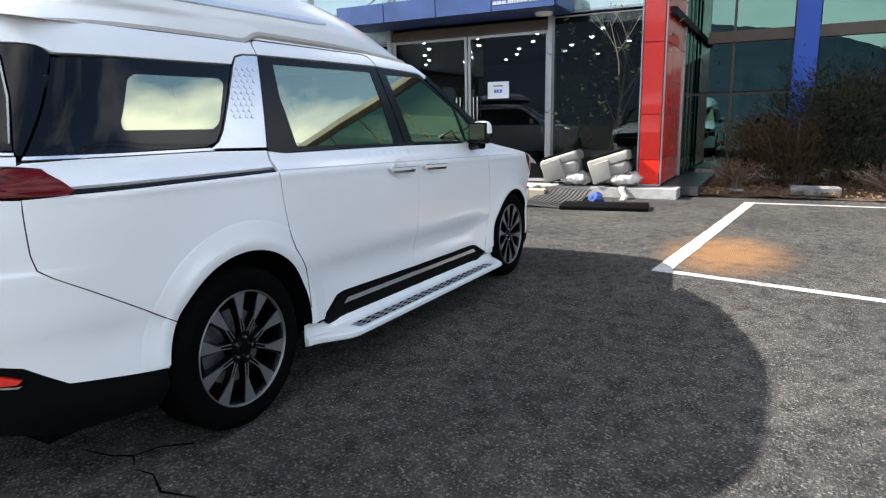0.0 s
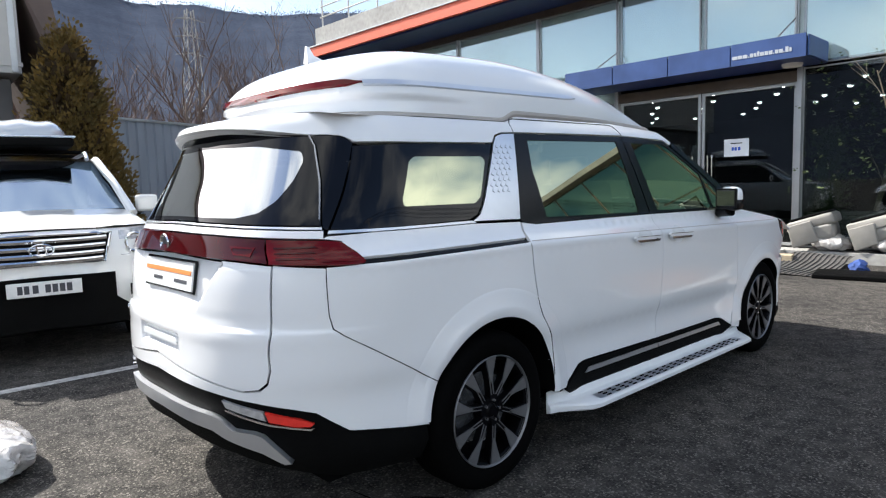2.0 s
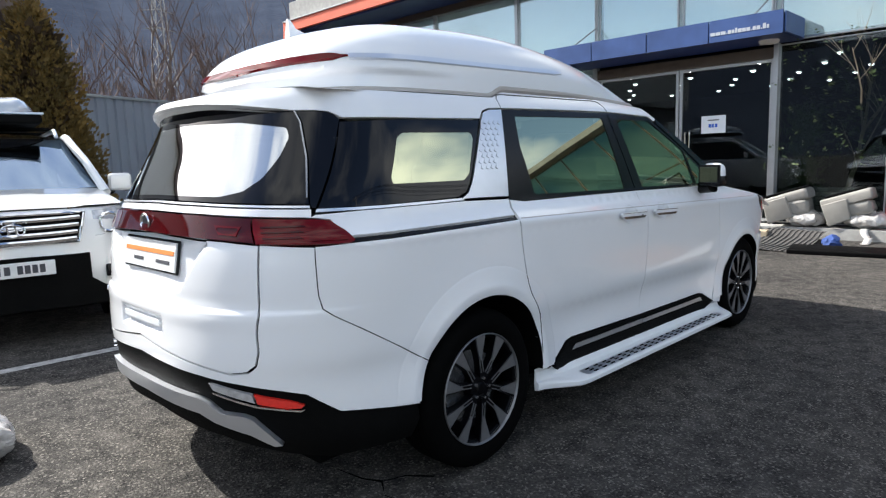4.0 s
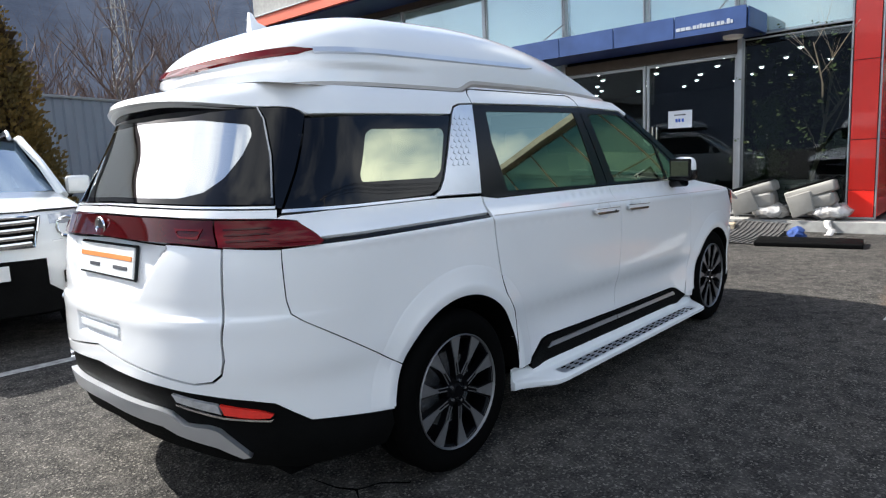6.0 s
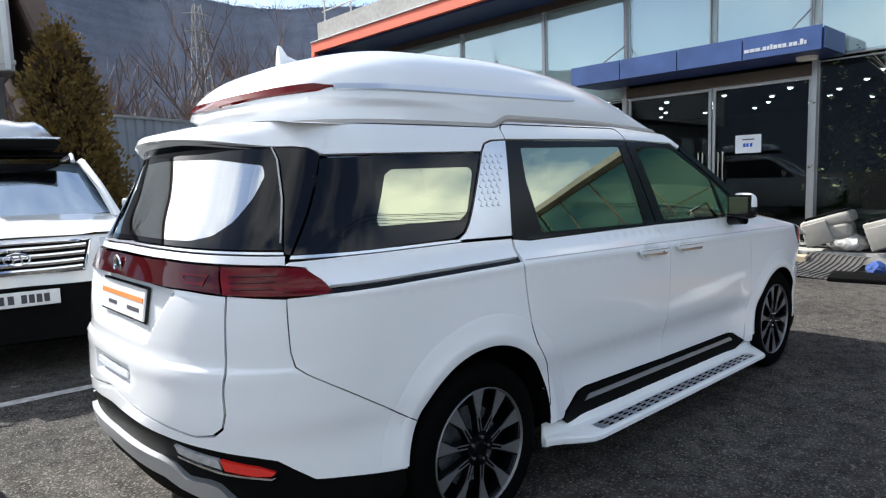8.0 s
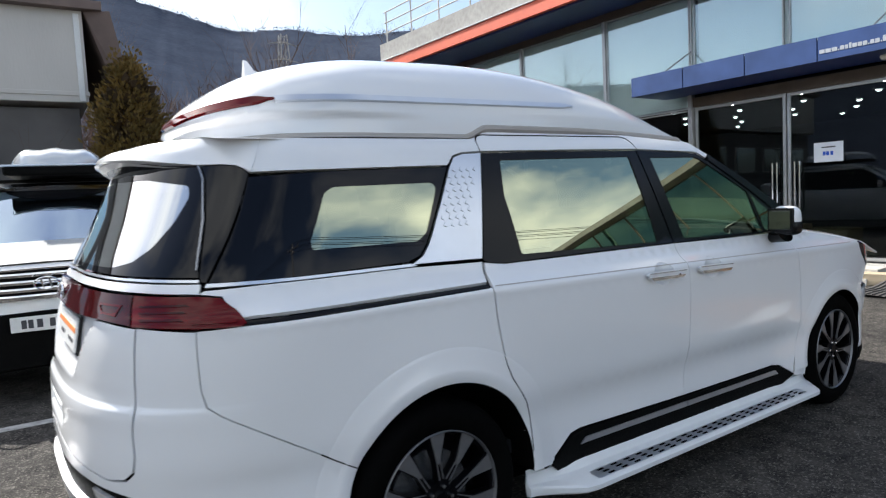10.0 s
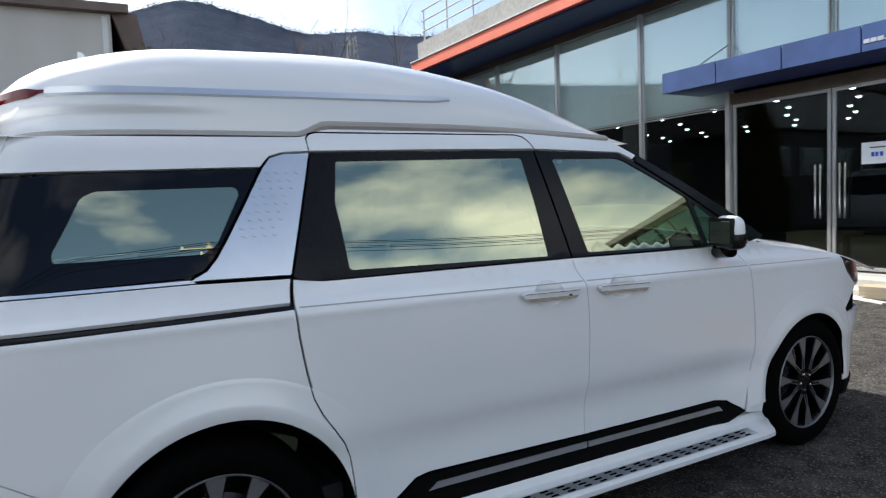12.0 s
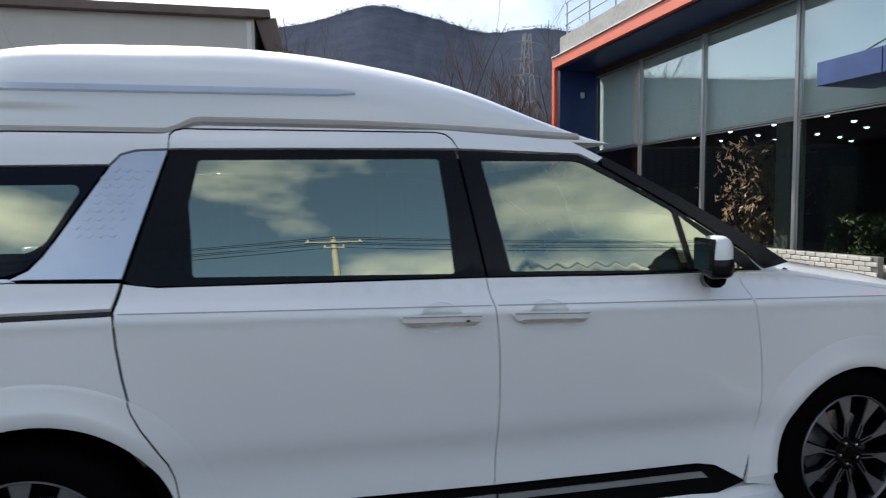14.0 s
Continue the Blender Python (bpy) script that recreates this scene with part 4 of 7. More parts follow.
# ---- white estate car with roof box ----
def build_suv():
    v = thing("parked_car", "white estate car with a silver roof box parked facing out", "car", (-0.86, 3.10, 0.0), -9)
    v.scale = (1.0, 1.0, 1.06)
    # local: x across, y back from the nose
    front = curve_through([(0.0, 0.10), (0.5, 0.055), (0.75, 0.16), (0.88, 0.36), (0.945, 0.75)])

    def nose(a, q):
        z, push, wide = [(0.24, 0.10, 0.90), (0.34, 0.03, 0.94), (0.50, 0.0, 0.95), (0.62, 0.0, 0.955), (0.74, 0.02, 0.955), (0.90, 0.05, 0.95), (0.98, 0.10, 0.93), (1.02, 0.17, 0.90)][int(q)]
        x = a * wide
        return Vector((x, front(abs(a) * 0.945) - 0.055 + push, z))

    part("front_body", mesh_of("front_body", *grid(nose, [-1 + i / 20 for i in range(41)], list(range(8)))), CAR_WHITE, v)
    hood = lambda a, s: Vector((a * (0.90 - 0.08 * s), 0.05 + front(abs(a) * 0.9) * (1 - s) + 0.0 + 1.10 * s + 0.06, 1.02 + 0.13 * s + 0.035 * (1 - a * a) * (0.4 + 0.6 * s) + 0.012 * smooth(0.5, 0.62, abs(a)) * (1 - s)))
    part("bonnet", mesh_of("bonnet", *grid(hood, [-1 + i / 16 for i in range(33)], [i / 10 for i in range(11)])), CAR_WHITE, v)
    ws = lambda a, s: Vector((a * (0.80 - 0.17 * s), 1.10 + 0.10 * a * a + 0.78 * s, 1.16 + 0.475 * s))
    part("windscreen", mesh_of("windscreen", *grid(ws, [-1 + i / 10 for i in range(21)], [i / 8 for i in range(9)])), WINDSCREEN, v, "clear windscreen with a dark top band")
    part("screen_band", mesh_of("screen_band", *grid(lambda a, s: ws(a * 0.74, 1.0 - s * 0.19 * (1 - abs(a) ** 2.5)) + Vector((0, -0.006, 0.004)), [-1 + i / 10 for i in range(21)], [0.0, 0.5, 1.0])), BLACK, v, "dark curved screen band")
    roof = lambda a, s: Vector((a * (0.64 + 0.02 * math.sin(s * 3)), 1.86 + 2.3 * s, 1.635 + 0.05 * (1 - a * a) + 0.04 * math.sin(math.pi * s) - 0.05 * s))
    part("roof", mesh_of("roof", *grid(roof, [-1 + i / 8 for i in range(17)], [i / 10 for i in range(11)])), CAR_WHITE, v)
    for s in (-1, 1):
        part("front_pillar", mesh_of("front_pillar", *tube([(s * 0.86, 1.08, 1.11), (s * 0.76, 1.46, 1.40), (s * 0.655, 1.90, 1.645), (s * 0.655, 4.1, 1.60)], [0.045, 0.04, 0.04, 0.04], 8)), CAR_WHITE, v)
        flank = lambda y, q: Vector((s * [0.90, 0.945, 0.955, 0.945, 0.90, 0.855][int(q)] * (1 - 0.05 * smooth(1.0, 0.5, y)), y, [0.28, 0.45, 0.75, 0.95, 1.05, 1.09][int(q)]))
        part("side_body", mesh_of("side_body", *grid(flank, [0.62 + 0.2 * i for i in range(20)], list(range(6)))), CAR_WHITE, v)
        part("side_window", mesh_of("side_window", *grid(lambda y, q: Vector((s * (0.855 - 0.20 * q), y + 0.75 * q * (1 if y < 2 else 0), 1.09 + 0.52 * q)), [1.12, 2.2, 3.3, 4.3], [0, 0.5, 1])), BLACK, v, "dark side windows")
        m = part("door_mirror", box((0.22, 0.10, 0.17), (s * 1.05, 1.42, 1.20), bevel=0.045, segments=3), CAR_WHITE, v)
        part("mirror_base", box((0.14, 0.06, 0.05), (s * 0.93, 1.44, 1.11), bevel=0.02), BLACK, m)
        h = part("headlamp", mesh_of("headlamp", *grid(lambda a, q: Vector((s * (0.58 + 0.31 * a), front((0.58 + 0.31 * a)) - 0.055 + 0.03 + 0.06 * q, 0.80 + 0.20 * q + 0.02 * a)), [i / 8 for i in range(9)], [0, 0.5, 1])), CLEAR_LAMP, v, "clear headlamp")
        part("lamp_rim", mesh_of("lamp_rim", *tube([(s * (0.70 + 0.075 * math.cos(t * 0.524)), 0.055, 0.90 + 0.075 * math.sin(t * 0.524)) for t in range(13)], 0.014, 6)), CHROME, h)
        wh = part("wheel", mesh_of("wheel", *lathe([(0.0, -0.08), (0.22, -0.10), (0.25, -0.12), (0.34, -0.11), (0.36, -0.06), (0.36, 0.08), (0.2, 0.1)], 36, "y")), RUBBER, v)
        wh.matrix_local = pose(s * 0.80, 0.98, 0.36, 0, 0, 90 if s > 0 else -90)
    grille = part("grille", mesh_of("grille", *grid(lambda a, q: Vector((a * (0.44 + 0.06 * q), front(abs(a) * 0.47) - 0.045 + 0.02 * q - 0.012, 0.775 + 0.215 * q)), [-1 + i / 8 for i in range(17)], [0, 0.5, 1])), MATT_BLACK, v, "dark grille")
    for z in (0.80, 0.85, 0.905, 0.96):
        q = (z - 0.775) / 0.215
        part("grille_bar", mesh_of("grille_bar", *tube([(a / 8 * (0.43 + 0.05 * q), front(abs(a / 8) * 0.45) - 0.065 + 0.02 * q, z - 0.012 * (1 - (a / 8) ** 2)) for a in range(-8, 9)], 0.018, 6)), CHROME, grille, "bright grille bar")
    edge = [(-0.45, 0.775), (0.45, 0.775), (0.51, 0.995), (-0.51, 0.995), (-0.45, 0.775)]
    part("grille_frame", mesh_of("grille_frame", *tube([(x, front(abs(x)) - 0.06 + 0.02 * (z > 0.9), z) for (x, z) in fine(edge[:-1], 0.1) + [edge[0]]], 0.012, 6)), CHROME, grille, "bright grille frame")
    part("emblem", mesh_of("emblem", *gather([tube([(0.085 * math.cos(t * 0.393), -0.035, 0.885 + 0.045 * math.sin(t * 0.393)) for t in range(17)], 0.008, 6), tube([(-0.035, -0.035, 0.915), (-0.02, -0.035, 0.855)], 0.008, 6), tube([(0.02, -0.035, 0.915), (0.035, -0.035, 0.855)], 0.008, 6), tube([(-0.03, -0.035, 0.88), (0.03, -0.035, 0.89)], 0.007, 6)])), CHROME, v, "oval bright emblem")

    def lower(a, q):
        wide = 0.90 - 0.38 * smooth(0.08, 0.55, q)
        return Vector((a * wide, front(abs(a) * wide) - 0.082 + 0.012 * q + (0.12 if q == 0 else 0), 0.24 + 0.44 * q))

    part("lower_bumper", mesh_of("lower_bumper", *grid(lower, [-1 + i / 16 for i in range(33)], [0, 0.08, 0.2, 0.3, 0.4, 0.55, 0.8, 1])), MATT_BLACK, v, "grained black lower bumper round the plate")
    for s in (-1, 1):
        part("fog_lamp", box((0.15, 0.03, 0.10), (s * 0.70, front(0.70) - 0.066, 0.52), (0, 0, s * 32), bevel=0.012, segments=2), BLACK, v, "dark fog lamp pocket")
    pl = part("number_plate", box((0.52, 0.014, 0.11), bevel=0.004), PLATE, v, "white number plate with unreadable dark bars")
    pl.location = (0.0, -0.065, 0.60)
    for x, w in ((-0.19, 0.035), (-0.145, 0.035), (-0.085, 0.04), (0.0, 0.038), (0.05, 0.038), (0.10, 0.038), (0.15, 0.038)):
        part("plate_bar", box((w, 0.003, 0.062), (x + 0.02, -0.008, 0), bevel=0.0), INK, pl, "dark bar")
    part("underside", box((1.7, 3.9, 0.25), (0, 2.5, 0.38)), LINER, v)
    part("rear_body", box((1.7, 0.5, 1.0), (0, 4.3, 0.85), bevel=0.15, segments=3), CAR_WHITE, v)
    part("cabin", box((1.15, 2.2, 0.5), (0, 3.2, 1.30), bevel=0.1), CABIN, v)
    part("dashboard", box((1.45, 0.5, 0.1), (0, 1.65, 1.14), bevel=0.03), CABIN, v)
    for s in (-1, 1):
        part("roof_rail", mesh_of("roof_rail", *tube([(s * 0.58, 2.0, 1.66), (s * 0.58, 2.15, 1.73), (s * 0.58, 3.7, 1.73), (s * 0.58, 3.85, 1.64)], 0.022, 8)), SILVER, v)
    part("roof_bar", box((1.15, 0.06, 0.035), (0, 2.4, 1.755), bevel=0.012), MATT_BLACK, v)
    part("roof_bar", box((1.15, 0.06, 0.035), (0, 3.3, 1.755), bevel=0.012), MATT_BLACK, v)
    b = thing("roof_box", "silver-grey plastic roof box strapped on the parked car", "roof box", (-0.45, 5.70, 1.885), -9)
    lid = bmesh.new()
    bmesh.ops.create_uvsphere(lid, u_segments=40, v_segments=16, radius=1.0)
    for w in lid.verts:
        c = w.co
        c.x, c.y = math.copysign(abs(c.x) ** 0.55, c.x), math.copysign(abs(c.y) ** 0.55, c.y)
        c.z = math.copysign(abs(c.z) ** 0.8, c.z)
        c.x, c.y = c.x * 0.47 * (1 - 0.18 * max(0, -c.y)), c.y * 0.85
        c.z = c.z * (0.215 if c.z > 0 else 0.02) + 0.10 + 0.012 * math.cos(c.x * 22) * (c.z > 0.3)
    part("lid", lid, SILVER_BOX, b)
    part("tray", box((0.92, 1.66, 0.11), (0, 0, 0.055), bevel=0.05, segments=3), MATT_BLACK, b, "black lower tray")
    part("lid_seam", box((0.955, 1.70, 0.02), (0, 0, 0.105), bevel=0.008), SILVER, b)
    return v


# ---- fence, house, trees, hills ----
def fence():
    f = thing("steel_fence", "blue-grey corrugated steel sheet fence with a top rail", "fence", (1.2, 12.35, 0.0), 20)
    bm = []
    xs = []
    x = 0.0
    while x < 9.2:
        xs += [(x, 0.0), (x + 0.10, 0.0), (x + 0.13, 0.045), (x + 0.22, 0.045), (x + 0.25, 0.0)]
        x += 0.25
    n = 37
    for k in range(0, len(xs) - 20, 20):
        seg = xs[k:k + 21]
        sheet = mesh_of("sheet", *grid(lambda i, z: (seg[int(i)][0], seg[int(i)][1], z), range(len(seg)), [0.0, 3.06]), 20)
        part("sheet", sheet, STEEL_FENCE, f)
    part("top_rail", box((9.1, 0.09, 0.06), (4.6, 0.02, 3.09)), ALU, f, "pale top rail")
    for i in range(5):
        part("fence_post", box((0.07, 0.07, 3.05), (0.3 + 2.1 * i, 0.12, 1.525)), STEEL_FENCE, f)
    return f


def house():
    h = thing("neighbour_building", "pale rendered building with a brown roof edge", "building", (-4.7, 10.35, 0.0), -3.0)
    part("upper_wall", box((10.4, 5.0, 1.58), (0, 2.5, 4.24), bevel=0.01), RENDER_WALL, h)
    part("lower_wall", box((10.1, 4.8, 3.35), (0, 2.6, 1.70), bevel=0.01), DIM_WALL, h, "grey lower wall")
    part("wall_band", box((10.44, 5.04, 0.07), (0, 2.5, 3.60)), RENDER_WALL, h)
    part("roof", box((10.9, 5.5, 0.15), (0.05, 2.55, 5.10)), ROOF_BROWN, h)
    part("side_eave", mesh_of("side_eave", [(5.22, -0.02, 5.02), (5.62, -0.2, 5.02), (5.95, -0.2, 3.2), (5.80, -0.02, 3.2), (5.22, 5.0, 5.02), (5.62, 5.0, 5.02), (5.95, 5.0, 3.2), (5.80, 5.0, 3.2)], [(0, 1, 2, 3), (4, 7, 6, 5), (1, 5, 6, 2), (0, 3, 7, 4), (0, 4, 5, 1), (3, 2, 6, 7)]), ROOF_BROWN, h, "sloping brown side eave")
    for x in (-3.6, -1.4, 0.8, 3.0):
        w = part("window", box((1.5, 0.08, 1.0), (x, 0.16, 2.35)), RENDER_WALL, h)
        part("window_glass", box((1.36, 0.04, 0.86), (x, 0.11, 2.35), bevel=0.0), WINDSCREEN, w)
    part("corner_trim", box((0.09, 0.05, 1.5), (5.10, -0.015, 4.22)), PLATE, h)
    return h


def hills():
    """Wooded ridge round the site, with a ragged tree line."""
    az = [i * 0.33 for i in range(int(250 / 0.33))]
    start = 0.0
    crest = curve_through([(0, 9.0), (25, 12.1), (45, 14.6), (57, 15.0), (63, 14.9), (67, 15.3), (71, 15.2), (76, 16.4), (81, 17.3), (85, 16.3), (90, 15.2), (105, 13.0), (118, 11.3), (133, 10.0), (160, 9.0), (185, 6.0), (198, 0.5), (210, 0.02), (250, 0.0)])
    rows = [0.0, 0.06, 0.13, 0.21, 0.30, 0.40, 0.50, 0.60, 0.70, 0.79, 0.87, 0.94, 0.98, 1.0, 1.03]

    def at(a, q):
        r = 130 + 330 * q
        top = 460 * math.tan(radians(crest(a)))
        d = Vector((math.cos(radians(a)), math.sin(radians(a)), 0))
        z = top * q**1.15 if q <= 1 else top * 0.93
        z += 4 * q * (1 - q * 0.6) * noise.noise((d.x * r * 0.02, d.y * r * 0.02, 1.0)) + (0.9 * noise.noise((a * 1.3, q * 11, 2.0)) + 0.5 * noise.noise((a * 3.1, q * 24, 5.0))) * min(1, q * 4)
        return Vector((d.x * r, d.y * r, z - 2))

    # distance haze is mixed into the base colour as blue-grey, there is no volume
    wood = mat("hazy_wood_hillside", (0.070, 0.082, 0.112), 0.95, spec=0.0, color2=(0.046, 0.055, 0.078), scale=0.5, detail=10)
    tagged(part("wooded_hill", mesh_of("wooded_hill", *grid(at, az, rows), 80), wood), "wooded winter hillside, painted blue-grey for distance haze", "hill", kind="structure")
    rng = random.Random(21)
    spots = []
    for _ in range(1600):
        a, q = rng.uniform(30, 140), rng.uniform(0.965, 1.0)
        p = at(a, q)
        for _ in range(3):
            spots.append((p + Vector((rng.gauss(0, 1.8), rng.gauss(0, 1.8), rng.uniform(-0.6, 2.2))), (rng.uniform(-1, 1), rng.uniform(-1, 1), 1.0)))
    tagged(part("hill_woods", frond_mesh("hill_woods", spots, 0.75, 22, 0.30, 0.9), wood), "leafless woods covering the hillside, painted in the same haze", "woods", kind="stuff")


def pylon():
    t = thing("power_pylon", "pale lattice power pylon on the hillside", "pylon", (78.0, 186.0, 14.0))
    pieces = []
    H, w0, w1 = 40.0, 3.2, 0.9
    for sx, sy in ((-1, -1), (1, -1), (1, 1), (-1, 1)):
        pieces.append(tube([(sx * w0, sy * w0, 0), (sx * w1, sy * w1, H)], 0.17, 4))
    for i in range(10):
        za, zb = H * i / 10, H * (i + 1) / 10
        wa, wb = w0 + (w1 - w0) * i / 10, w0 + (w1 - w0) * (i + 1) / 10
        for s in (-1, 1):
            pieces.append(tube([(-s * wa, -wa, za), (s * wb, -wb, zb)], 0.10, 3))
            pieces.append(tube([(-wa, -s * wa, za), (-wb, s * wb, zb)], 0.10, 3))
    part("lattice", mesh_of("lattice", *gather(pieces)), POLE_GREY, t)
    for z in (27, 32, 37):
        part("cross_arm", mesh_of("cross_arm", *tube([(-4.6, 0, z), (0, 0, z + 0.8), (4.6, 0, z)], [0.12, 0.3, 0.12], 4)), POLE_GREY, t)


# ---- things lying before the showroom ----
def wrapped_seat(at, turn, seed):
    s = thing("removed_seat", "grey-beige car seat partly wrapped in clear film", "car seat", at, turn, group="removed car seats")
    def lump(size, where, tilt, k):
        b = box(size, where, tilt, bevel=min(size) * 0.32, segments=3)
        for v in b.verts:
            v.co += Vector(noise.noise_vector(v.co * 5 + Vector((seed, k, 0)))) * 0.035
        return b
    part("cushion", lump((0.60, 0.52, 0.22), (0, 0, 0.28), (0, 12, 0), 1), VINYL, s)
    part("backrest", lump((0.70, 0.52, 0.18), (0.04, 0, 0.44), (0, 17, 0), 2), VINYL, s)
    part("seat_frame", box((0.58, 0.44, 0.05), (0.05, 0, 0.545), (0, 17, 0), bevel=0.012), MATT_BLACK, s, "black seat frame")
    part("side_panel", lump((0.34, 0.06, 0.34), (0.14, 0.27, 0.26), (0, 20, 0), 3), VINYL, s, "grey plastic side panel")
    w = bmesh.new()
    bmesh.ops.create_icosphere(w, subdivisions=4, radius=0.5)
    for v in w.verts:
        v.co = Vector((v.co.x * 0.62, v.co.y * 0.66, v.co.z * 0.26))
        v.co += Vector(noise.noise_vector(v.co * 9 + Vector((seed, 3, 0)))) * 0.05
        v.co.z += 0.135
        v.co.x -= 0.22
    part("film_wrap", w, FILM_WRAP, s, "crumpled clear film")
    return s


def clutter():
    wrapped_seat((8.98 + 0.20, 0.42, 0.165), 96, 1)
    wrapped_seat((9.02 + 0.20, -0.42, 0.165), 92, 2)
    m = thing("rubber_mat", "dark ribbed rubber mat hanging over the plinth edge", "mat", (8.15, 0.22, 0.0))
    part("sheet", mesh_of("sheet", *grid(lambda x, y: (x, y, 0.025 + 0.12 * smooth(-0.2, 0.75, x) + 0.012 * math.sin(y * 5)), [-0.85 + 0.1 * i for i in range(17)], [-0.42 + 0.06 * i for i in range(15)])), MAT_RUBBER, m)
    for i in range(12):
        y0 = -0.38 + 0.068 * i
        part("rib", mesh_of("rib", *tube([(-0.84 + 0.1 * k, y0 + 0.01 * math.sin(k), 0.030 + 0.12 * smooth(-0.2, 0.75, -0.84 + 0.1 * k) + 0.012 * math.sin(y0 * 5)) for k in range(16)], 0.010, 4)), MAT_RUBBER, m)
    b = thing("black_panel", "long flat black plastic panel lying on the asphalt", "panel", (7.55, -0.70, 0.0), 8)
    part("board", box((0.52, 1.25, 0.035), (0, 0, 0.045), (0, -2, 0), bevel=0.012, segments=2), MATT_BLACK, b)
    part("lip", box((0.05, 1.25, 0.06), (-0.25, 0, 0.030), bevel=0.012), MATT_BLACK, b)
    part("rail", box((0.04, 0.80, 0.04), (0.36, -0.2, 0.03), bevel=0.008), BROWN_METAL, b)
    c = bmesh.new()
    bmesh.ops.create_icosphere(c, subdivisions=3, radius=0.12)
    for v in c.verts:
        v.co += Vector(noise.noise_vector(v.co * 12)) * 0.05
        v.co.z = max(0.0, v.co.z * 0.8 + 0.07)
    cl = thing("blue_cloth", "crumpled blue cloth lying by the rubber mat", "cloth", (8.05, -0.45, 0.0))
    part("folds", c, BLUE_CLOTH, cl)
    tp = thing("white_tape", "strip of white film hanging off the plinth", "tape", (8.93, -0.72, 0.0))
    part("strip", solid(mesh_of("strip", *grid(lambda s, w: (0.06 - 0.45 * s, 0.10 * w - 0.1 * s + 0.03 * math.sin(s * 9), max(0.012, 0.19 - 0.24 * s + 0.02 * math.sin(s * 14))), [i / 14 for i in range(15)], [0, 1])), 0.003), FILM_WRAP, tp)
    for k, (x, y, t) in enumerate(((8.05, 1.35, 70), (8.2, 1.75, 82), (7.9, 1.95, 60))):
        bd = thing("white_board", "narrow white board lying on the asphalt", "board", (x, y, 0.0), t, group="white boards")
        part("plank", box((0.9, 0.10, 0.022), (0, 0, 0.014 + 0.0), bevel=0.003), RENDER_WALL, bd)
    wb = thing("timber_plank", "pale timber plank lying by the entrance steps", "plank", (8.35, 0.95, 0.0), 100)
    part("plank", box((0.9, 0.24, 0.16), (0, 0, 0.08), bevel=0.006), WOOD, wb)
    for x, y, sx, sy, h in ((10.2, 2.95, 0.6, 0.9, 0.52), (10.3, 2.1, 0.6, 0.7, 0.45)):
        ct = thing("carton", "brown cardboard carton behind the entrance glass", "carton", (x, y, 0.178), group="cartons")
        part("body", box((sx, sy, h), (0, 0, h / 2), bevel=0.008), CARTON, ct)
        part("flap_seam", box((sx, 0.05, 0.004), (0, 0, h + 0.002), bevel=0.0), WOOD, ct)
    bag = bmesh.new()
    bmesh.ops.create_icosphere(bag, subdivisions=5, radius=0.5)
    for v in bag.verts:
        v.co = Vector((v.co.x * 0.60, v.co.y * 0.72, v.co.z * 0.26))
        c = v.co.copy()
        fold = abs(noise.noise(c * 5)) * 0.10 + abs(noise.noise(c * 13 + Vector((3, 0, 0)))) * 0.05 + abs(noise.noise(c * 30)) * 0.018
        v.co *= 1.12 - 2.2 * fold
        v.co.z = max(0.0, v.co.z + 0.10)
    bg_ = thing("plastic_bag", "crumpled clear plastic bag lying on the asphalt", "bag", (-1.68, 1.02, 0.0))
    part("skin", bag, FILM_WRAP, bg_)


# marked bays
def road_line(name, a, b, w):
    a, b = Vector((*a, 0)), Vector((*b, 0))
    d = (b - a).normalized()
    s = Vector((-d.y, d.x, 0)) * w / 2
    n = max(2, int((b - a).length / 0.12))
    rng = random.Random(int(abs(a.x * 31 + a.y * 17)))
    verts, faces = [], []
    for i in range(n + 1):
        p = a + (b - a) * (i / n)
        for k in (-1, 1):
            q = p + s * k * (1 + rng.uniform(-0.06, 0.06))
            verts.append((q.x, q.y, 0.004 + 0.0025 * (abs(b.x - a.x) < 1)))
    faces = [(2 * i, 2 * i + 1, 2 * i + 3, 2 * i + 2) for i in range(n)]
    return tagged(part(name, mesh_of(name, verts, faces), LINE_PAINT), "worn white parking bay line", "road marking", kind="structure")


road_line("bay_line", (3.70, -2.11), (8.95, -2.60), 0.15)
road_line("bay_line", (3.74, -2.10), (3.36, -3.78), 0.11)
road_line("bay_line", (3.36, -3.78), (2.9, -5.8), 0.11)
road_line("bay_line", (8.88, -2.55), (8.98, -7.6), 0.13)
road_line("bay_line", (-3.6, 2.62), (1.0, 2.40), 0.11)
# hairline cracks in the asphalt
for k, pts in enumerate((((-0.46, -0.50), (-0.44, -0.66), (-0.40, -0.74), (-0.47, -0.84), (-0.46, -0.93), (-0.53, -1.06), (-0.50, -1.2)), ((-0.41, -0.74), (-0.30, -0.78), (-0.22, -0.88)))):
    tagged(part("asphalt_crack", mesh_of("asphalt_crack", *grid(lambda i, s: (pts[int(i)][0] + s * (0.002 + 0.003 * ((i * 7) % 3)), pts[int(i)][1] + s * 0.003, 0.002), range(len(pts)), [-1, 1])), LINER), "dark hairline crack in the asphalt", "crack", kind="structure")

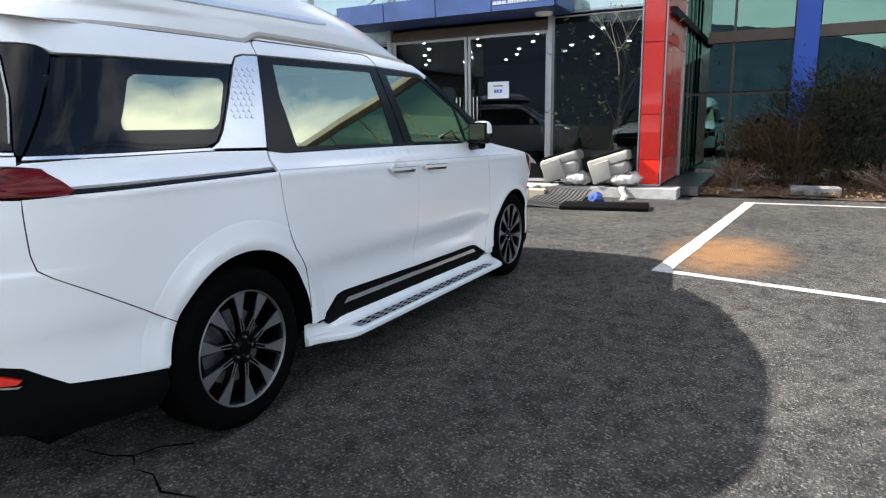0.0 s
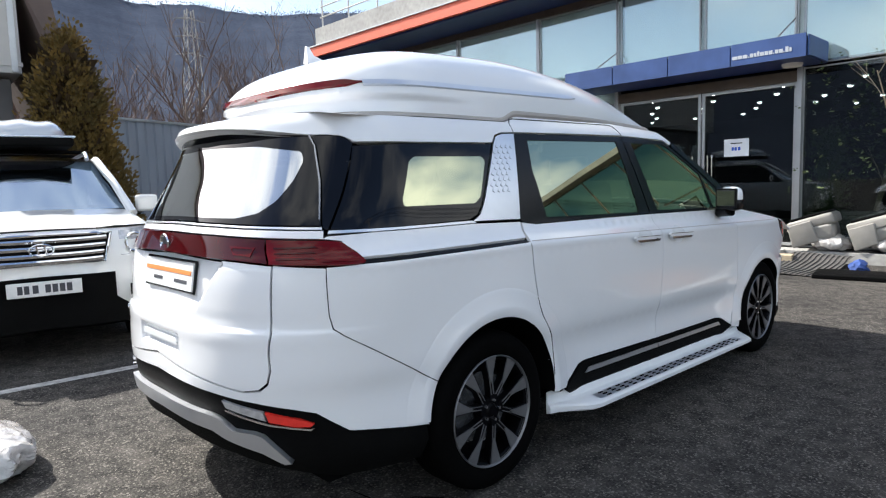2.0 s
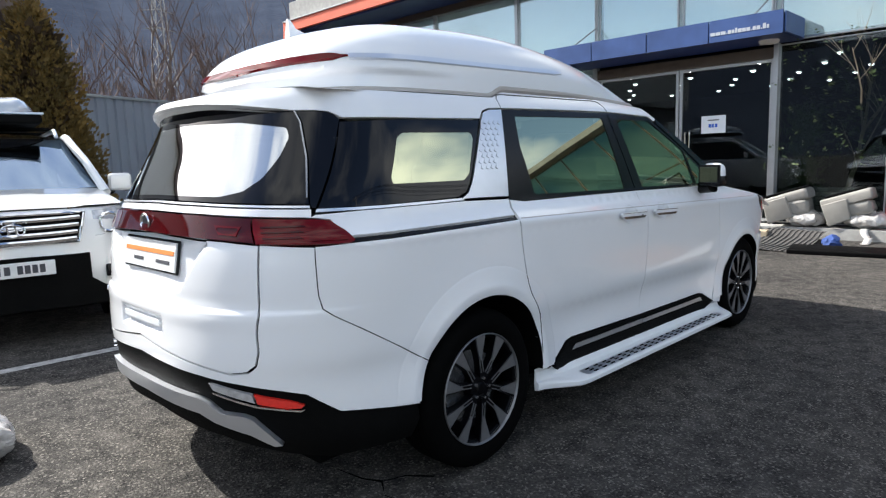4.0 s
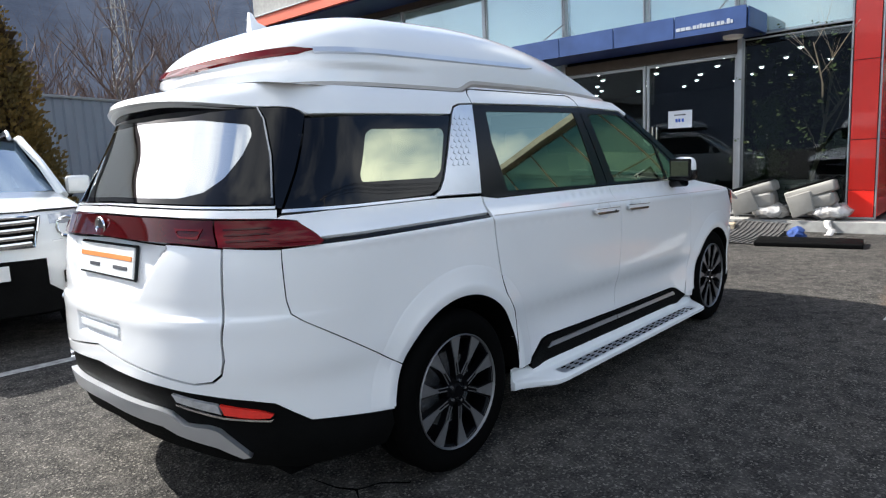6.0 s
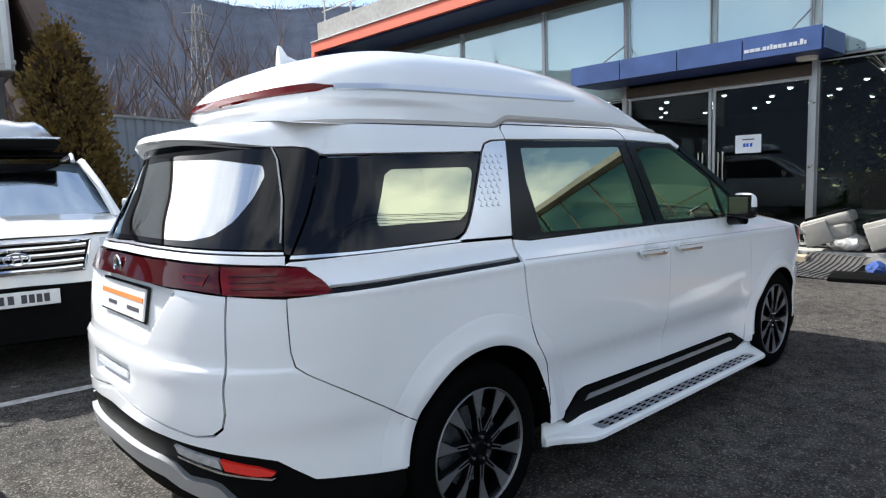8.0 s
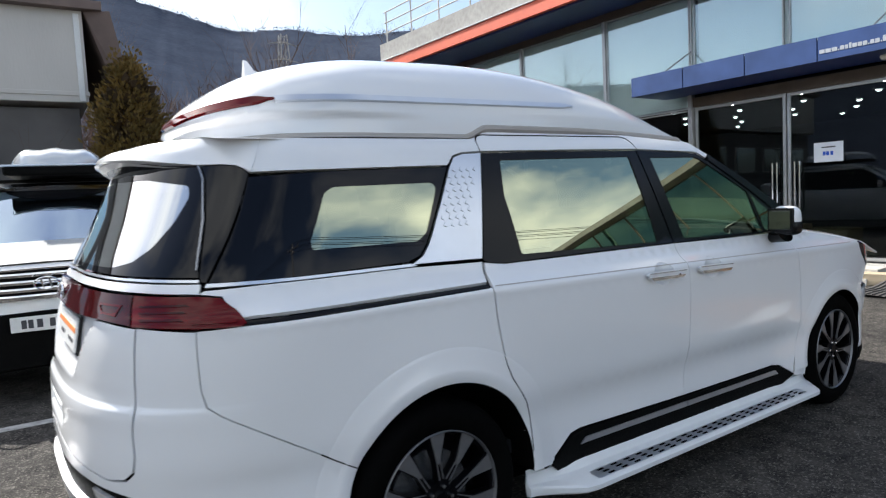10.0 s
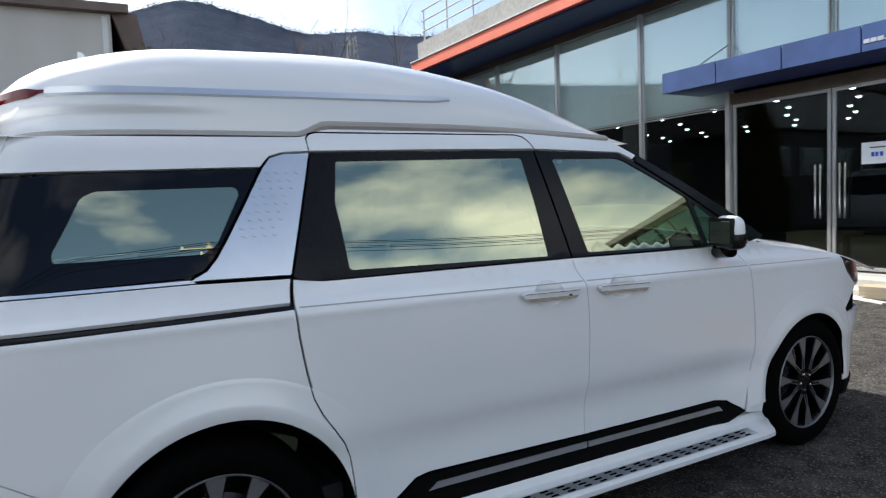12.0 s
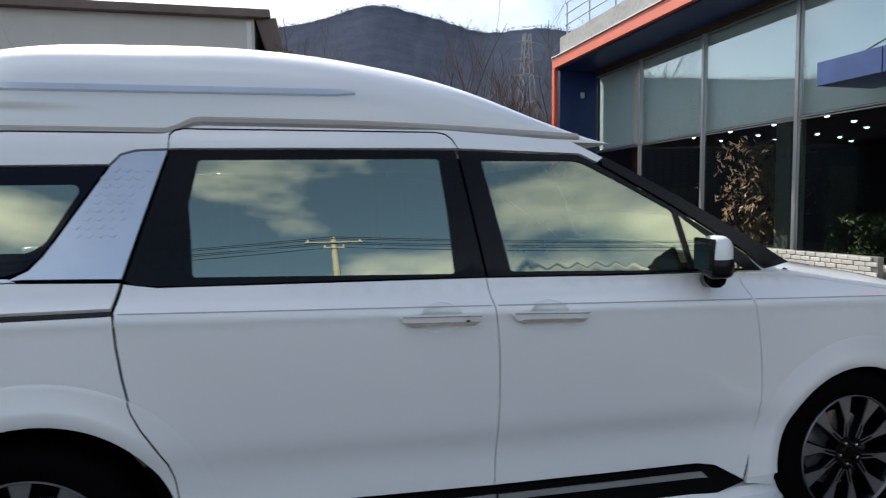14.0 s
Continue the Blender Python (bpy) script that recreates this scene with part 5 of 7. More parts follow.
build_suv()
fence()
house()
conifer((0.98, 9.3, 0.0), 3.95, 0.88, 3)
hills()
pylon()
clutter()
rng = random.Random(77)
for k in range(34):
    x = -2.5 + 0.50 * k + rng.uniform(-0.3, 0.3)
    y = 17.5 + rng.uniform(0, 9) + 0.12 * k
    bare_tree((x, y, 0.0), 100 + k, rng.uniform(4.0, 5.9), "tall leafless brown tree behind the steel fence", 0.62, 4, 0.10, 4)
for k in range(7):
    bare_tree((-9.5 + 1.25 * k, 16.6 + rng.uniform(0, 1.5), 0.0), 300 + k, 4.2, "leafless tree behind the pale building", 0.75, 4, 0.09, 3)
spots = []
for _ in range(5200):
    x, y = rng.uniform(-4, 15), rng.uniform(17, 27)
    z = (rng.random() ** 1.4) * (4.6 + 1.6 * noise.noise((x * 0.5, y * 0.4, 0)))
    spots.append(((x, y, z), (rng.uniform(-1, 1), rng.uniform(-1, 1), 1.4)))
tagged(part("brushwood", frond_mesh("brushwood", spots, 0.75, 41, 0.02, 0.8), TWIG), "brown leafless brushwood behind the steel fence", "brushwood", kind="stuff")
bare_tree((-0.25, 9.75, 0.0), 55, 2.3, "slender leafless sapling against the pale wall", 0.6, 3, 0.03, 2)
bare_tree((-3.6, 9.2, 0.0), 58, 2.5, "slender leafless sapling against the pale wall", 0.75, 4, 0.045, 3)

# ---- across the yard, seen in the windows ----
fact = thing("factory_building", "long grey factory building across the yard", "building", (32.0, -24.0, 0.0))
part("wall", box((34.0, 8.0, 6.0), (0, -4.0, 3.0), bevel=0.02), DIM_WALL, fact)
part("roof", box((34.6, 8.6, 0.35), (0, -4.0, 6.17)), ROOF_BROWN, fact)
for i in range(9):
    for z in (1.9, 4.4):
        w = part("window", box((2.4, 0.10, 1.2), (-14.4 + 3.6 * i, 0.01, z)), ALU, fact)
        part("window_glass", box((2.2, 0.04, 1.05), (-14.4 + 3.6 * i, 0.055, z), bevel=0.0), WINDSCREEN, w)
up = thing("utility_pole", "concrete utility pole with two cross arms", "utility pole", (2.62, -16.85, 0.0))
part("pole", mesh_of("pole", *tube([(0, 0, 0), (0, 0, 11.7)], [0.17, 0.10], 12)), POLE_GREY, up)
for z, wide in ((10.95, 0.7), (11.3, 1.9)):
    part("cross_arm", box((wide, 0.09, 0.07), (0, 0.1, z)), POLE_GREY, up)
    for x in (-0.85, 0.85) if wide > 1 else (-0.3, 0.3):
        part("insulator", mesh_of("insulator", *lathe([(0, 0.0), (0.05, 0.02), (0.03, 0.08), (0.05, 0.11), (0.0, 0.16)], 10, "z")), RENDER_WALL, up).location = (x, 0.1, z + 0.04)
for k, (x, z) in enumerate(((-0.85, 11.5), (0.3, 11.5), (0.85, 11.5), (-0.3, 11.05), (0.85, 11.05))):
    pts = [Vector((2.62 - 45 + 90 * t, -16.75 + 3 * (t - 0.5), z + 0.2 * x - 0.0 + 1.4 * ((2 * abs(((t * 2) % 1) - 0.5)) ** 2 - 1))) for t in [i / 40 for i in range(41)]]
    wv, wf = tube(pts, 0.016, 4)
    tagged(part("power_line", mesh_of("power_line", wv, wf), LINER), "black overhead power line", "cable", group="power lines")

# white brick sills, last
brick_wall("brick_wall_1", "low white painted brick wall inside the window", (9.62, -0.02, 0.18), 1.4, 8)
brick_wall("brick_wall_2", "low white painted brick wall before the long windows", (9.20, 7.0, 0.17), 5.6, 6)


def build_wheel(name, label):
    w = thing(name, label, "wheel")
    w_parts = w
    tyre = [(0.245, -0.10), (0.262, -0.116), (0.30, -0.122), (0.330, -0.116), (0.348, -0.098), (0.357, -0.07), (0.3555, -0.045), (0.352, -0.042), (0.3555, -0.039), (0.358, 0.0), (0.3555, 0.039), (0.352, 0.042), (0.3555, 0.045), (0.357, 0.07), (0.348, 0.098), (0.330, 0.116), (0.30, 0.122), (0.262, 0.116), (0.245, 0.10)]
    part("tyre", mesh_of("tyre", *lathe(tyre, 72)), RUBBER, w_parts)
    rim = [(0.2435, -0.106), (0.2455, -0.113), (0.249, -0.117), (0.2525, -0.112), (0.249, -0.100), (0.244, -0.098)]
    part("rim_barrel", mesh_of("rim_barrel", *lathe([(0.243, -0.098), (0.234, -0.090), (0.222, -0.02), (0.215, 0.09), (0.245, 0.10)], 60)), DARK_RIM, w_parts, "dark rim barrel")
    part("rim", mesh_of("rim", *lathe(rim, 72)), MACHINED, w_parts, "bright machined alloy rim edge")
    part("rim_backing", mesh_of("rim_backing", *lathe([(0.228, -0.005), (0.17, 0.0), (0.07, 0.0), (0.0, 0.0)], 48)), DARK_RIM, w_parts, "dark hollow behind the spokes")
    # five pairs of spokes: two thin bright lines that open into a bright wedge
    def plate(shape, y0, y1, bulge):
        v, n = [], len(shape)
        for yy in (y0, y1):
            v += [(a, yy + bulge * (r - 0.05) * 0.2, r) for a, r in shape]
        f = [tuple(range(n)), tuple(range(2 * n - 1, n - 1, -1))] + [(i, (i + 1) % n, n + (i + 1) % n, n + i) for i in range(n)]
        return v, f

    kinds = []
    for side in (-1, 1):
        lean = lambda shape: [(a - side * 0.011 * max(0.0, 0.145 - r) / 0.09, r) for a, r in shape]
        arm = [(-0.015, 0.050), (-0.0125, 0.10), (-0.012, 0.138), (-0.017, 0.158), (-0.037, 0.244), (0.037, 0.244), (0.017, 0.158), (0.012, 0.138), (0.0125, 0.10), (0.015, 0.050)]
        wedge = [(0.0, 0.130), (-0.0085, 0.144), (-0.0125, 0.164), (-0.032 - 0.005 * side, 0.2445), (0.032 - 0.005 * side, 0.2445), (0.0125, 0.164), (0.0085, 0.144)]
        lines = [[(e * 0.0098, 0.072), (e * 0.0064, 0.072), (e * 0.0054, 0.138), (e * 0.0088, 0.142)] for e in (-1, 1)]
        dark = mesh_of("spoke", *plate(lean(arm), -0.098, -0.066, -0.06), 20)
        bright = mesh_of("spoke_face", *plate(lean(wedge), -0.1035, -0.095, -0.06), 20)
        thin = [mesh_of("spoke_edge", *plate(lean(q), -0.1022, -0.095, -0.06), 20) for q in lines]
        dark.materials.append(DARK_RIM)
        for me in (bright, *thin):
            me.materials.append(MACHINED)
        kinds.append((side, dark, bright, thin))
    for i in range(5):
        for side, dark, bright, thin in kinds:
            sp = part("spoke", dark, DARK_RIM, w_parts)
            sp.matrix_local = Matrix.Rotation(radians(16 + 72 * i + 18 * side), 4, "Y")
            part("spoke_face", bright, MACHINED, sp, "machined bright spoke wedge")
            for me in thin:
                part("spoke_edge", me, MACHINED, sp, "thin machined spoke line")
    # brake parts behind the spokes
    part("brake_disc", mesh_of("brake_disc", *lathe([(0.05, -0.030), (0.165, -0.030), (0.165, -0.012), (0.05, -0.012)], 40)), DARK_CHROME, w_parts, "dull steel brake disc")
    part("centre_cap", mesh_of("centre_cap", *lathe([(0.0, -0.104), (0.026, -0.104), (0.030, -0.100), (0.034, -0.092), (0.060, -0.090), (0.064, -0.06)], 32)), DARK_RIM, w_parts)
    nut = mesh_of("wheel_nut", *lathe([(0.0, -0.108), (0.007, -0.107), (0.009, -0.10), (0.009, -0.08)], 10))
    nut.materials.append(CHROME)
    for i in range(5):
        a = radians(16 + 72 * i)
        part("wheel_nut", nut, CHROME, w_parts).location = (0.047 * math.sin(a), 0, 0.047 * math.cos(a))
    return w


def build_van():
    van = thing("van", "white high-roof minivan with tinted windows parked on grey asphalt", "van")
    both = lambda poly: ((poly, ""), (left_of(poly), ""))
    rear_arch, front_arch = (0.045, 0.365, 0.412), (3.10, 0.35, 0.388)
    p = lambda name, poly, material, label="", **k: part(name, panel_mesh(name, poly, **k), material, van, label)
    # dark inner shell behind the gaps
    low = [(-1.0, 0.42), *arc(0.045, 0.365, 0.45, 175, 5), (0.56, 0.29), (2.55, 0.29), *arc(3.10, 0.35, 0.43, 175, 5), (3.9, 0.36), (3.8, 0.95), (3.2, 1.02), (2.6, 0.98), (2.5, 1.0), (0.35, 1.02), (-0.8, 1.02), (-1.0, 1.02)]
    p("inner_shell", low, LINER, "dark shell behind the panel gaps", lift=-0.022, deep=0.03, step=0.07)
    p("inner_shell", left_of(low), LINER, "dark shell behind the panel gaps", lift=-0.022, deep=0.03, step=0.09)
    gate_back = across([(-0.95, 0.46), (-0.95, 1.20)])
    p("inner_shell", gate_back, LINER, "dark shell behind the panel gaps", lift=-0.075, deep=0.03, step=0.08)
    # side panels
    quarter = [(-0.83, 1.079), (-0.68, 1.086), (0.279, 1.094), (0.286, 1.0), (0.300, 0.90), (0.321, 0.794), (0.347, 0.736), (0.422, 0.624), (0.436, 0.50), *arc(*rear_arch, 20, 150, 16), (-0.379, 0.605), (-0.748, 0.821), (-0.795, 0.85), (-0.812, 0.90)]
    bumper = [(-0.83, 1.077), (-0.812, 0.90), (-0.795, 0.85), (-0.748, 0.821), (-0.379, 0.605), *arc(*rear_arch, 150, 176, 5), (-0.37, 0.396), (-0.732, 0.446), (-0.80, 0.495), (-0.844, 0.528), (-0.92, 0.546), (-1.057, 0.568), (-1.23, 0.586), (-1.65, 0.612), (-1.65, 0.68), (-1.25, 0.628), (-1.10, 0.607), (-1.035, 0.618), (-1.008, 0.645), (-1.000, 0.70), (-1.006, 0.762), (-1.000, 0.836), (-1.008, 0.851), (-1.018, 1.09)]
    above_rail = [(-0.70, 1.105), (-0.66, 1.108), (0.272, 1.112), (0.292, 1.186), (-0.02, 1.196), (-0.60, 1.196), (-0.80, 1.19), (-0.82, 1.178), (-0.745, 1.168)]
    slide = [(0.30, 1.182), (0.282, 1.103), (0.290, 1.0), (0.304, 0.90), (0.325, 0.794), (0.351, 0.736), (0.426, 0.624), (0.474, 0.50), (0.52, 0.36), (0.561, 0.340), (0.637, 0.381), (0.70, 0.418), (0.76, 0.426), (1.20, 0.412), (1.512, 0.402), (1.516, 0.532), (1.519, 0.744), (1.516, 0.90), (1.506, 1.03), (1.488, 1.160), (1.0, 1.164), (0.40, 1.168)]
    front_door = [(1.488, 1.160), (1.506, 1.03), (1.516, 0.90), (1.519, 0.744), (1.516, 0.532), (1.512, 0.402), (2.0, 0.392), (2.36, 0.386), (2.44, 0.372), (2.56, 0.306), (2.603, 0.459), (2.624, 0.646), (2.618, 0.78), (2.605, 0.881), (2.574, 1.051), (2.551, 1.14)]
    fender = [(2.551, 1.14), (2.574, 1.051), (2.605, 0.881), (2.618, 0.78), (2.624, 0.646), (2.603, 0.459), (2.572, 0.29), (2.70, 0.27), *arc(*front_arch, 184, 45, 16), (3.42, 0.70), (3.66, 0.84), (3.50, 0.93), (3.40, 1.030), (3.10, 1.075), (2.80, 1.122)]
    nose = [(3.42, 0.70), *arc(*front_arch, 42, 5, 6), (3.50, 0.30), (4.75, 0.28), (4.75, 0.80), (4.15, 0.84), (3.66, 0.84)]
    for poly in (quarter, left_of(quarter)):
        p("rear_quarter_panel", poly, WHITE)
    oval = lambda u, z: [(u + 0.078 * math.cos(2 * math.pi * i / 28), z + 0.052 * math.sin(2 * math.pi * i / 28)) for i in range(28)]
    cups = [oval(1.305, 1.034), oval(1.705, 1.025)]
    for poly, cup in ((slide, cups[0]), (left_of(slide), left_of(cups[0]))):
        p("sliding_door", poly, WHITE, hole=cup)
    for poly, cup in ((front_door, cups[1]), (left_of(front_door), left_of(cups[1]))):
        p("front_door", poly, WHITE, hole=cup)
    for poly in (fender, left_of(fender)):
        p("front_fender", poly, WHITE)
    for poly in (above_rail, left_of(above_rail)):
        p("belt_panel", poly, WHITE)
    front_bumper = nose + [(2 * FRONT_MID - u, z) for u, z in reversed(nose)]
    p("front_bumper", front_bumper, WHITE, step=0.06)
    p("bumper_lip", [(3.46, 0.22), (4.75, 0.19), (6.04, 0.22), (6.00, 0.30), (4.75, 0.29), (3.50, 0.30)], MATT_BLACK, "grained black front bumper lip", lift=0.008, step=0.06)
    grille = [(4.05, 0.62), (4.75, 0.60), (5.45, 0.62), (5.49, 0.79), (4.75, 0.79), (4.01, 0.79)]
    p("grille", grille, BLACK, "gloss black front grille", lift=0.006, step=0.06)
    half_low = bumper[:bumper.index((-1.65, 0.612)) + 1]
    half_high = bumper[bumper.index((-1.65, 0.68)):]
    mir = lambda q: [(2 * REAR_MID - u, z) for u, z in q]
    bumper_full = half_low + mir(half_low[:-1])[::-1] + mir(half_high[1:])[::-1] + half_high
    p("rear_bumper", bumper_full, WHITE)

    # tailgate with a pressed bay for the plate
    gate_half = [(-1.022, 1.088), (-1.012, 0.851), (-1.004, 0.836), (-1.010, 0.762), (-1.004, 0.70), (-1.012, 0.648), (-1.040, 0.622), (-1.10, 0.611), (-1.25, 0.632), (-1.65, 0.684)]
    gate = gate_half + mir(gate_half[:-1])[::-1] + [(-1.65 - 0.49, 1.100), (-1.65, 1.118), (-1.16, 1.100)]

    def bay(u, z):
        a = abs(u - REAR_MID)
        wide = 0.305 + 0.115 * min(1.0, max(0.0, (z - 0.92) / 0.17))
        plate_bay = -0.034 * smooth(wide + 0.004, wide - 0.034, a) * smooth(0.893, 0.931, z)
        grip = -0.022 * smooth(0.200, 0.178, a) * smooth(0.702, 0.722, z) * smooth(0.796, 0.776, z)
        return plate_bay + grip

    p("tailgate", gate, WHITE, step=0.0155, press=bay)
    grip = [(-1.65 + s * 0.17, z) for s, z in ((1, 0.742), (1, 0.768), (-1, 0.768), (-1, 0.742))]
    p("tailgate_grip", grip, WHITE_PLAIN, "white pressed tailgate grip", lift=-0.004, step=0.03)
    # rear lamps
    lamp_side = [(-1.028, 1.088), (-0.826, 1.082), (-0.70, 1.081), (-0.678, 1.090), (-0.700, 1.125), (-0.745, 1.163), (-0.815, 1.171), (-1.028, 1.180)]
    for poly in (lamp_side, left_of(lamp_side)):
        lamp = p("tail_lamp", poly, RED_LAMP, "dark red tail lamp lens", lift=0.012, deep=0.03, step=0.02)
        sign = 1 if poly is lamp_side else -1
        for k in range(3):
            z0 = 1.100 + 0.020 * k
            bar = [(-1.000, z0), (-0.86 + 0.012 * k, z0), (-0.872 + 0.012 * k, z0 + 0.010), (-1.000, z0 + 0.010)]
            part("lamp_bar", panel_mesh("lamp_bar", bar if sign > 0 else left_of(bar), lift=0.0145, deep=0.006, step=0.02), RED_DEEP, lamp, "deep red lamp bar")
        tip = [(-0.84, 1.092), (-0.71, 1.090), (-0.70, 1.100), (-0.745, 1.150), (-0.80, 1.156)]
        part("lamp_corner", panel_mesh("lamp_corner", tip if sign > 0 else left_of(tip), lift=0.0145, deep=0.006, step=0.02), RED_LAMP, lamp)
    mid_half = [(-1.031, 1.180), (-1.031, 1.091), (-1.164, 1.101), (-1.40, 1.110), (-1.65, 1.116)]
    mid = mid_half + mir(mid_half[:-1])[::-1] + [(-2.02, 1.191), (-1.65, 1.196), (-1.28, 1.191)]
    bar = p("lamp_bar_across", mid, RED_DEEP, "deep red lamp bar across the tailgate", lift=0.012, deep=0.03, step=0.025)
    for s in (1, -1):
        inset = [(-1.65 + s * 0.49, 1.118), (-1.65 + s * 0.56, 1.112), (-1.65 + s * 0.585, 1.150), (-1.65 + s * 0.47, 1.156)]
        part("lamp_inset", panel_mesh("lamp_inset", inset, lift=0.0145, deep=0.006, step=0.02, hole=[(REAR_MID + (u - REAR_MID) * 0.86 + s * 0.074, 1.134 + (z - 1.134) * 0.55) for u, z in inset]), RED_LAMP, bar)
    at = skin(REAR_MID, 1.150) + skin_normal(REAR_MID, 1.150) * 0.016
    badge = part("badge", mesh_of("badge", *gather([lathe([(0.030, 0.0), (0.036, -0.004), (0.040, 0.0), (0.036, 0.004), (0.030, 0.0)], 28), lathe([(0.0, -0.002), (0.030, -0.002), (0.030, 0.002)], 28)])), CHROME, van, "round chrome badge")
    badge.matrix_local = Matrix.Translation(at) @ pose(0, 0, 0, 0, 0, 90) @ Matrix.Diagonal((1.25, 1, 1, 1))
    # belt strip of the tailgate and the rear window
    strip_half = [(-0.815, 1.178), (-0.815, 1.210), (-1.293, 1.226), (-1.65, 1.232)]
    strip = strip_half + mir(strip_half[:-1])[::-1] + [(-2.02, 1.200), (-1.65, 1.203), (-1.28, 1.197)]
    p("tailgate_belt", strip, WHITE, step=0.03)
    strip2_half = [(-0.822, 1.212), (-0.822, 1.224), (-1.30, 1.240), (-1.65, 1.246)]
    p("rear_window_trim", strip2_half + mir(strip2_half[:-1])[::-1] + [(-2.0, 1.231), (-1.65, 1.235), (-1.293, 1.229)], SILVER, "satin silver strip under the rear window", step=0.03)
    pane_half = [(-0.826, 1.228), (-0.840, 1.40), (-0.868, 1.53), (-0.91, 1.585), (-1.20, 1.612), (-1.65, 1.62)]
    pane = pane_half + mir(pane_half[:-1])[::-1] + [(-2.0, 1.242), (-1.65, 1.250), (-1.30, 1.243)]
    glass_half = [(-1.20, 1.262), (-1.10, 1.280), (-1.030, 1.325), (-0.968, 1.405), (-0.930, 1.480), (-0.945, 1.518), (-1.20, 1.548), (-1.65, 1.558)]
    view = glass_half + mir(glass_half[:-1])[::-1] + [(-1.65, 1.268)]
    p("rear_window_border", pane, FRIT, "black border of the rear window", lift=-0.003, step=0.035, hole=view)
    p("rear_window", rounded(view, 1), REAR_GLASS, "mirror-tinted rear window", lift=-0.004, deep=0.004, gap=-0.004, step=0.03)
    for k in range(12):
        z0 = 1.29 + 0.021 * k
        w = 0.58 + 0.06 * (k / 12)
        line = [(-1.65 - w, z0), (-1.65 + w, z0), (-1.65 + w, z0 + 0.0012), (-1.65 - w, z0 + 0.0012)]
        if k % 2 == 0:
            p("heater_line", line, CABIN, "thin heater line", lift=-0.0105, deep=0.0005, gap=0, step=0.08)
    # black rear pillar between rear window and quarter window
    pil = [(-0.824, 1.228), (-0.838, 1.40), (-0.866, 1.53), (-0.90, 1.58), (-0.74, 1.592), (-0.668, 1.545), (-0.700, 1.46), (-0.745, 1.34), (-0.798, 1.212), (-0.815, 1.214)]
    quarter_glass = [(-0.792, 1.210), (-0.738, 1.34), (-0.693, 1.46), (-0.672, 1.536), (-0.25, 1.548), (0.242, 1.556), (0.165, 1.43), (0.096, 1.32), (0.062, 1.270), (0.025, 1.232), (-0.03, 1.214), (-0.45, 1.208)]
    lit = [(-0.402, 1.287), (-0.405, 1.315), (-0.291, 1.474), (-0.256, 1.492), (0.153, 1.496), (0.165, 1.474), (0.075, 1.312), (0.030, 1.284)]
    pillar = [(0.250, 1.555), (0.282, 1.592), (0.328, 1.606), (0.424, 1.610), (0.296, 1.196), (-0.02, 1.204), (0.035, 1.232), (0.070, 1.270), (0.104, 1.32), (0.173, 1.43)]
    slide_frame = [(0.430, 1.612), (0.302, 1.190), (0.34, 1.174), (0.42, 1.170), (1.0, 1.168), (1.490, 1.164), (1.425, 1.626), (0.9, 1.620)]
    slide_glass = [(0.519, 1.582), (0.489, 1.43), (0.495, 1.36), (0.503, 1.196), (1.376, 1.177), (1.368, 1.40), (1.355, 1.594)]
    door_frame = [(1.432, 1.627), (1.497, 1.164), (2.46, 1.148), (2.668, 1.143), (2.60, 1.215), (2.30, 1.405), (2.02, 1.565), (1.93, 1.612)]
    door_glass = [(1.518, 1.588), (1.588, 1.178), (2.332, 1.160), (2.296, 1.39), (2.10, 1.498), (1.94, 1.580), (1.899, 1.590)]
    corner_glass = [(2.318, 1.372), (2.352, 1.162), (2.57, 1.156), (2.45, 1.272)]
    for flip in (False, True):
        f = left_of if flip else (lambda q: q)
        side = {"step": 0.06} if flip else {}
        p("rear_pillar", f(pil), FRIT, "gloss black rear pillar", lift=-0.002, **side)
        fin_edge = [(-0.832, 1.250), (-0.842, 1.40), (-0.872, 1.535), (-0.905, 1.580), (-0.913, 1.580), (-0.880, 1.535), (-0.850, 1.40), (-0.838, 1.250)]
        p("pillar_fin", f(fin_edge), DARK_CHROME, "thin bright edge of the pillar fin", lift=0.006, deep=0.010, gap=0, **side)
        p("window_trim", f([(-0.800, 1.1975), (0.0, 1.1975), (-0.02, 1.2075), (-0.45, 1.2065), (-0.795, 1.2085)]), SILVER, "satin silver strip under the quarter window", lift=0.003, gap=0, **side)
        p("quarter_window_border", f(quarter_glass), FRIT, "black border of the quarter window", lift=-0.003, hole=f(lit), **side)
        p("quarter_window", rounded(f(lit), 1), GLASS, "mirror-tinted quarter window", lift=-0.004, deep=0.004, gap=-0.004, **side)
        pl = p("pillar_trim", f(pillar), SILVER, "satin silver pillar trim with pressed diamonds", lift=0.002, **side)
        for r in range(9):
            for c in range(4):
                z0 = 1.335 + r * 0.026
                u0 = 0.165 + (z0 - 1.335) * 0.50 + c * 0.034 - (0.017 if r % 2 else 0)
                d = [(u0 - 0.014, z0 - 0.003), (u0, z0 - 0.010), (u0 + 0.014, z0 + 0.003), (u0, z0 + 0.010)]
                if not flip:
                    part("diamond", panel_mesh("diamond", d, lift=0.0055, deep=0.004, gap=0, step=0.03), SILVER, pl)
        p("sliding_window_border", f(slide_frame), BLACK, "black sliding door window frame", lift=-0.004, hole=f(slide_glass), **side)
        p("sliding_window", f(slide_glass), GLASS, "mirror-tinted sliding door window", lift=-0.008, deep=0.004, gap=-0.004, **side)
        p("front_window_border", f(door_frame), BLACK, "black front door window frame", lift=-0.004, hole=f(door_glass), **side)
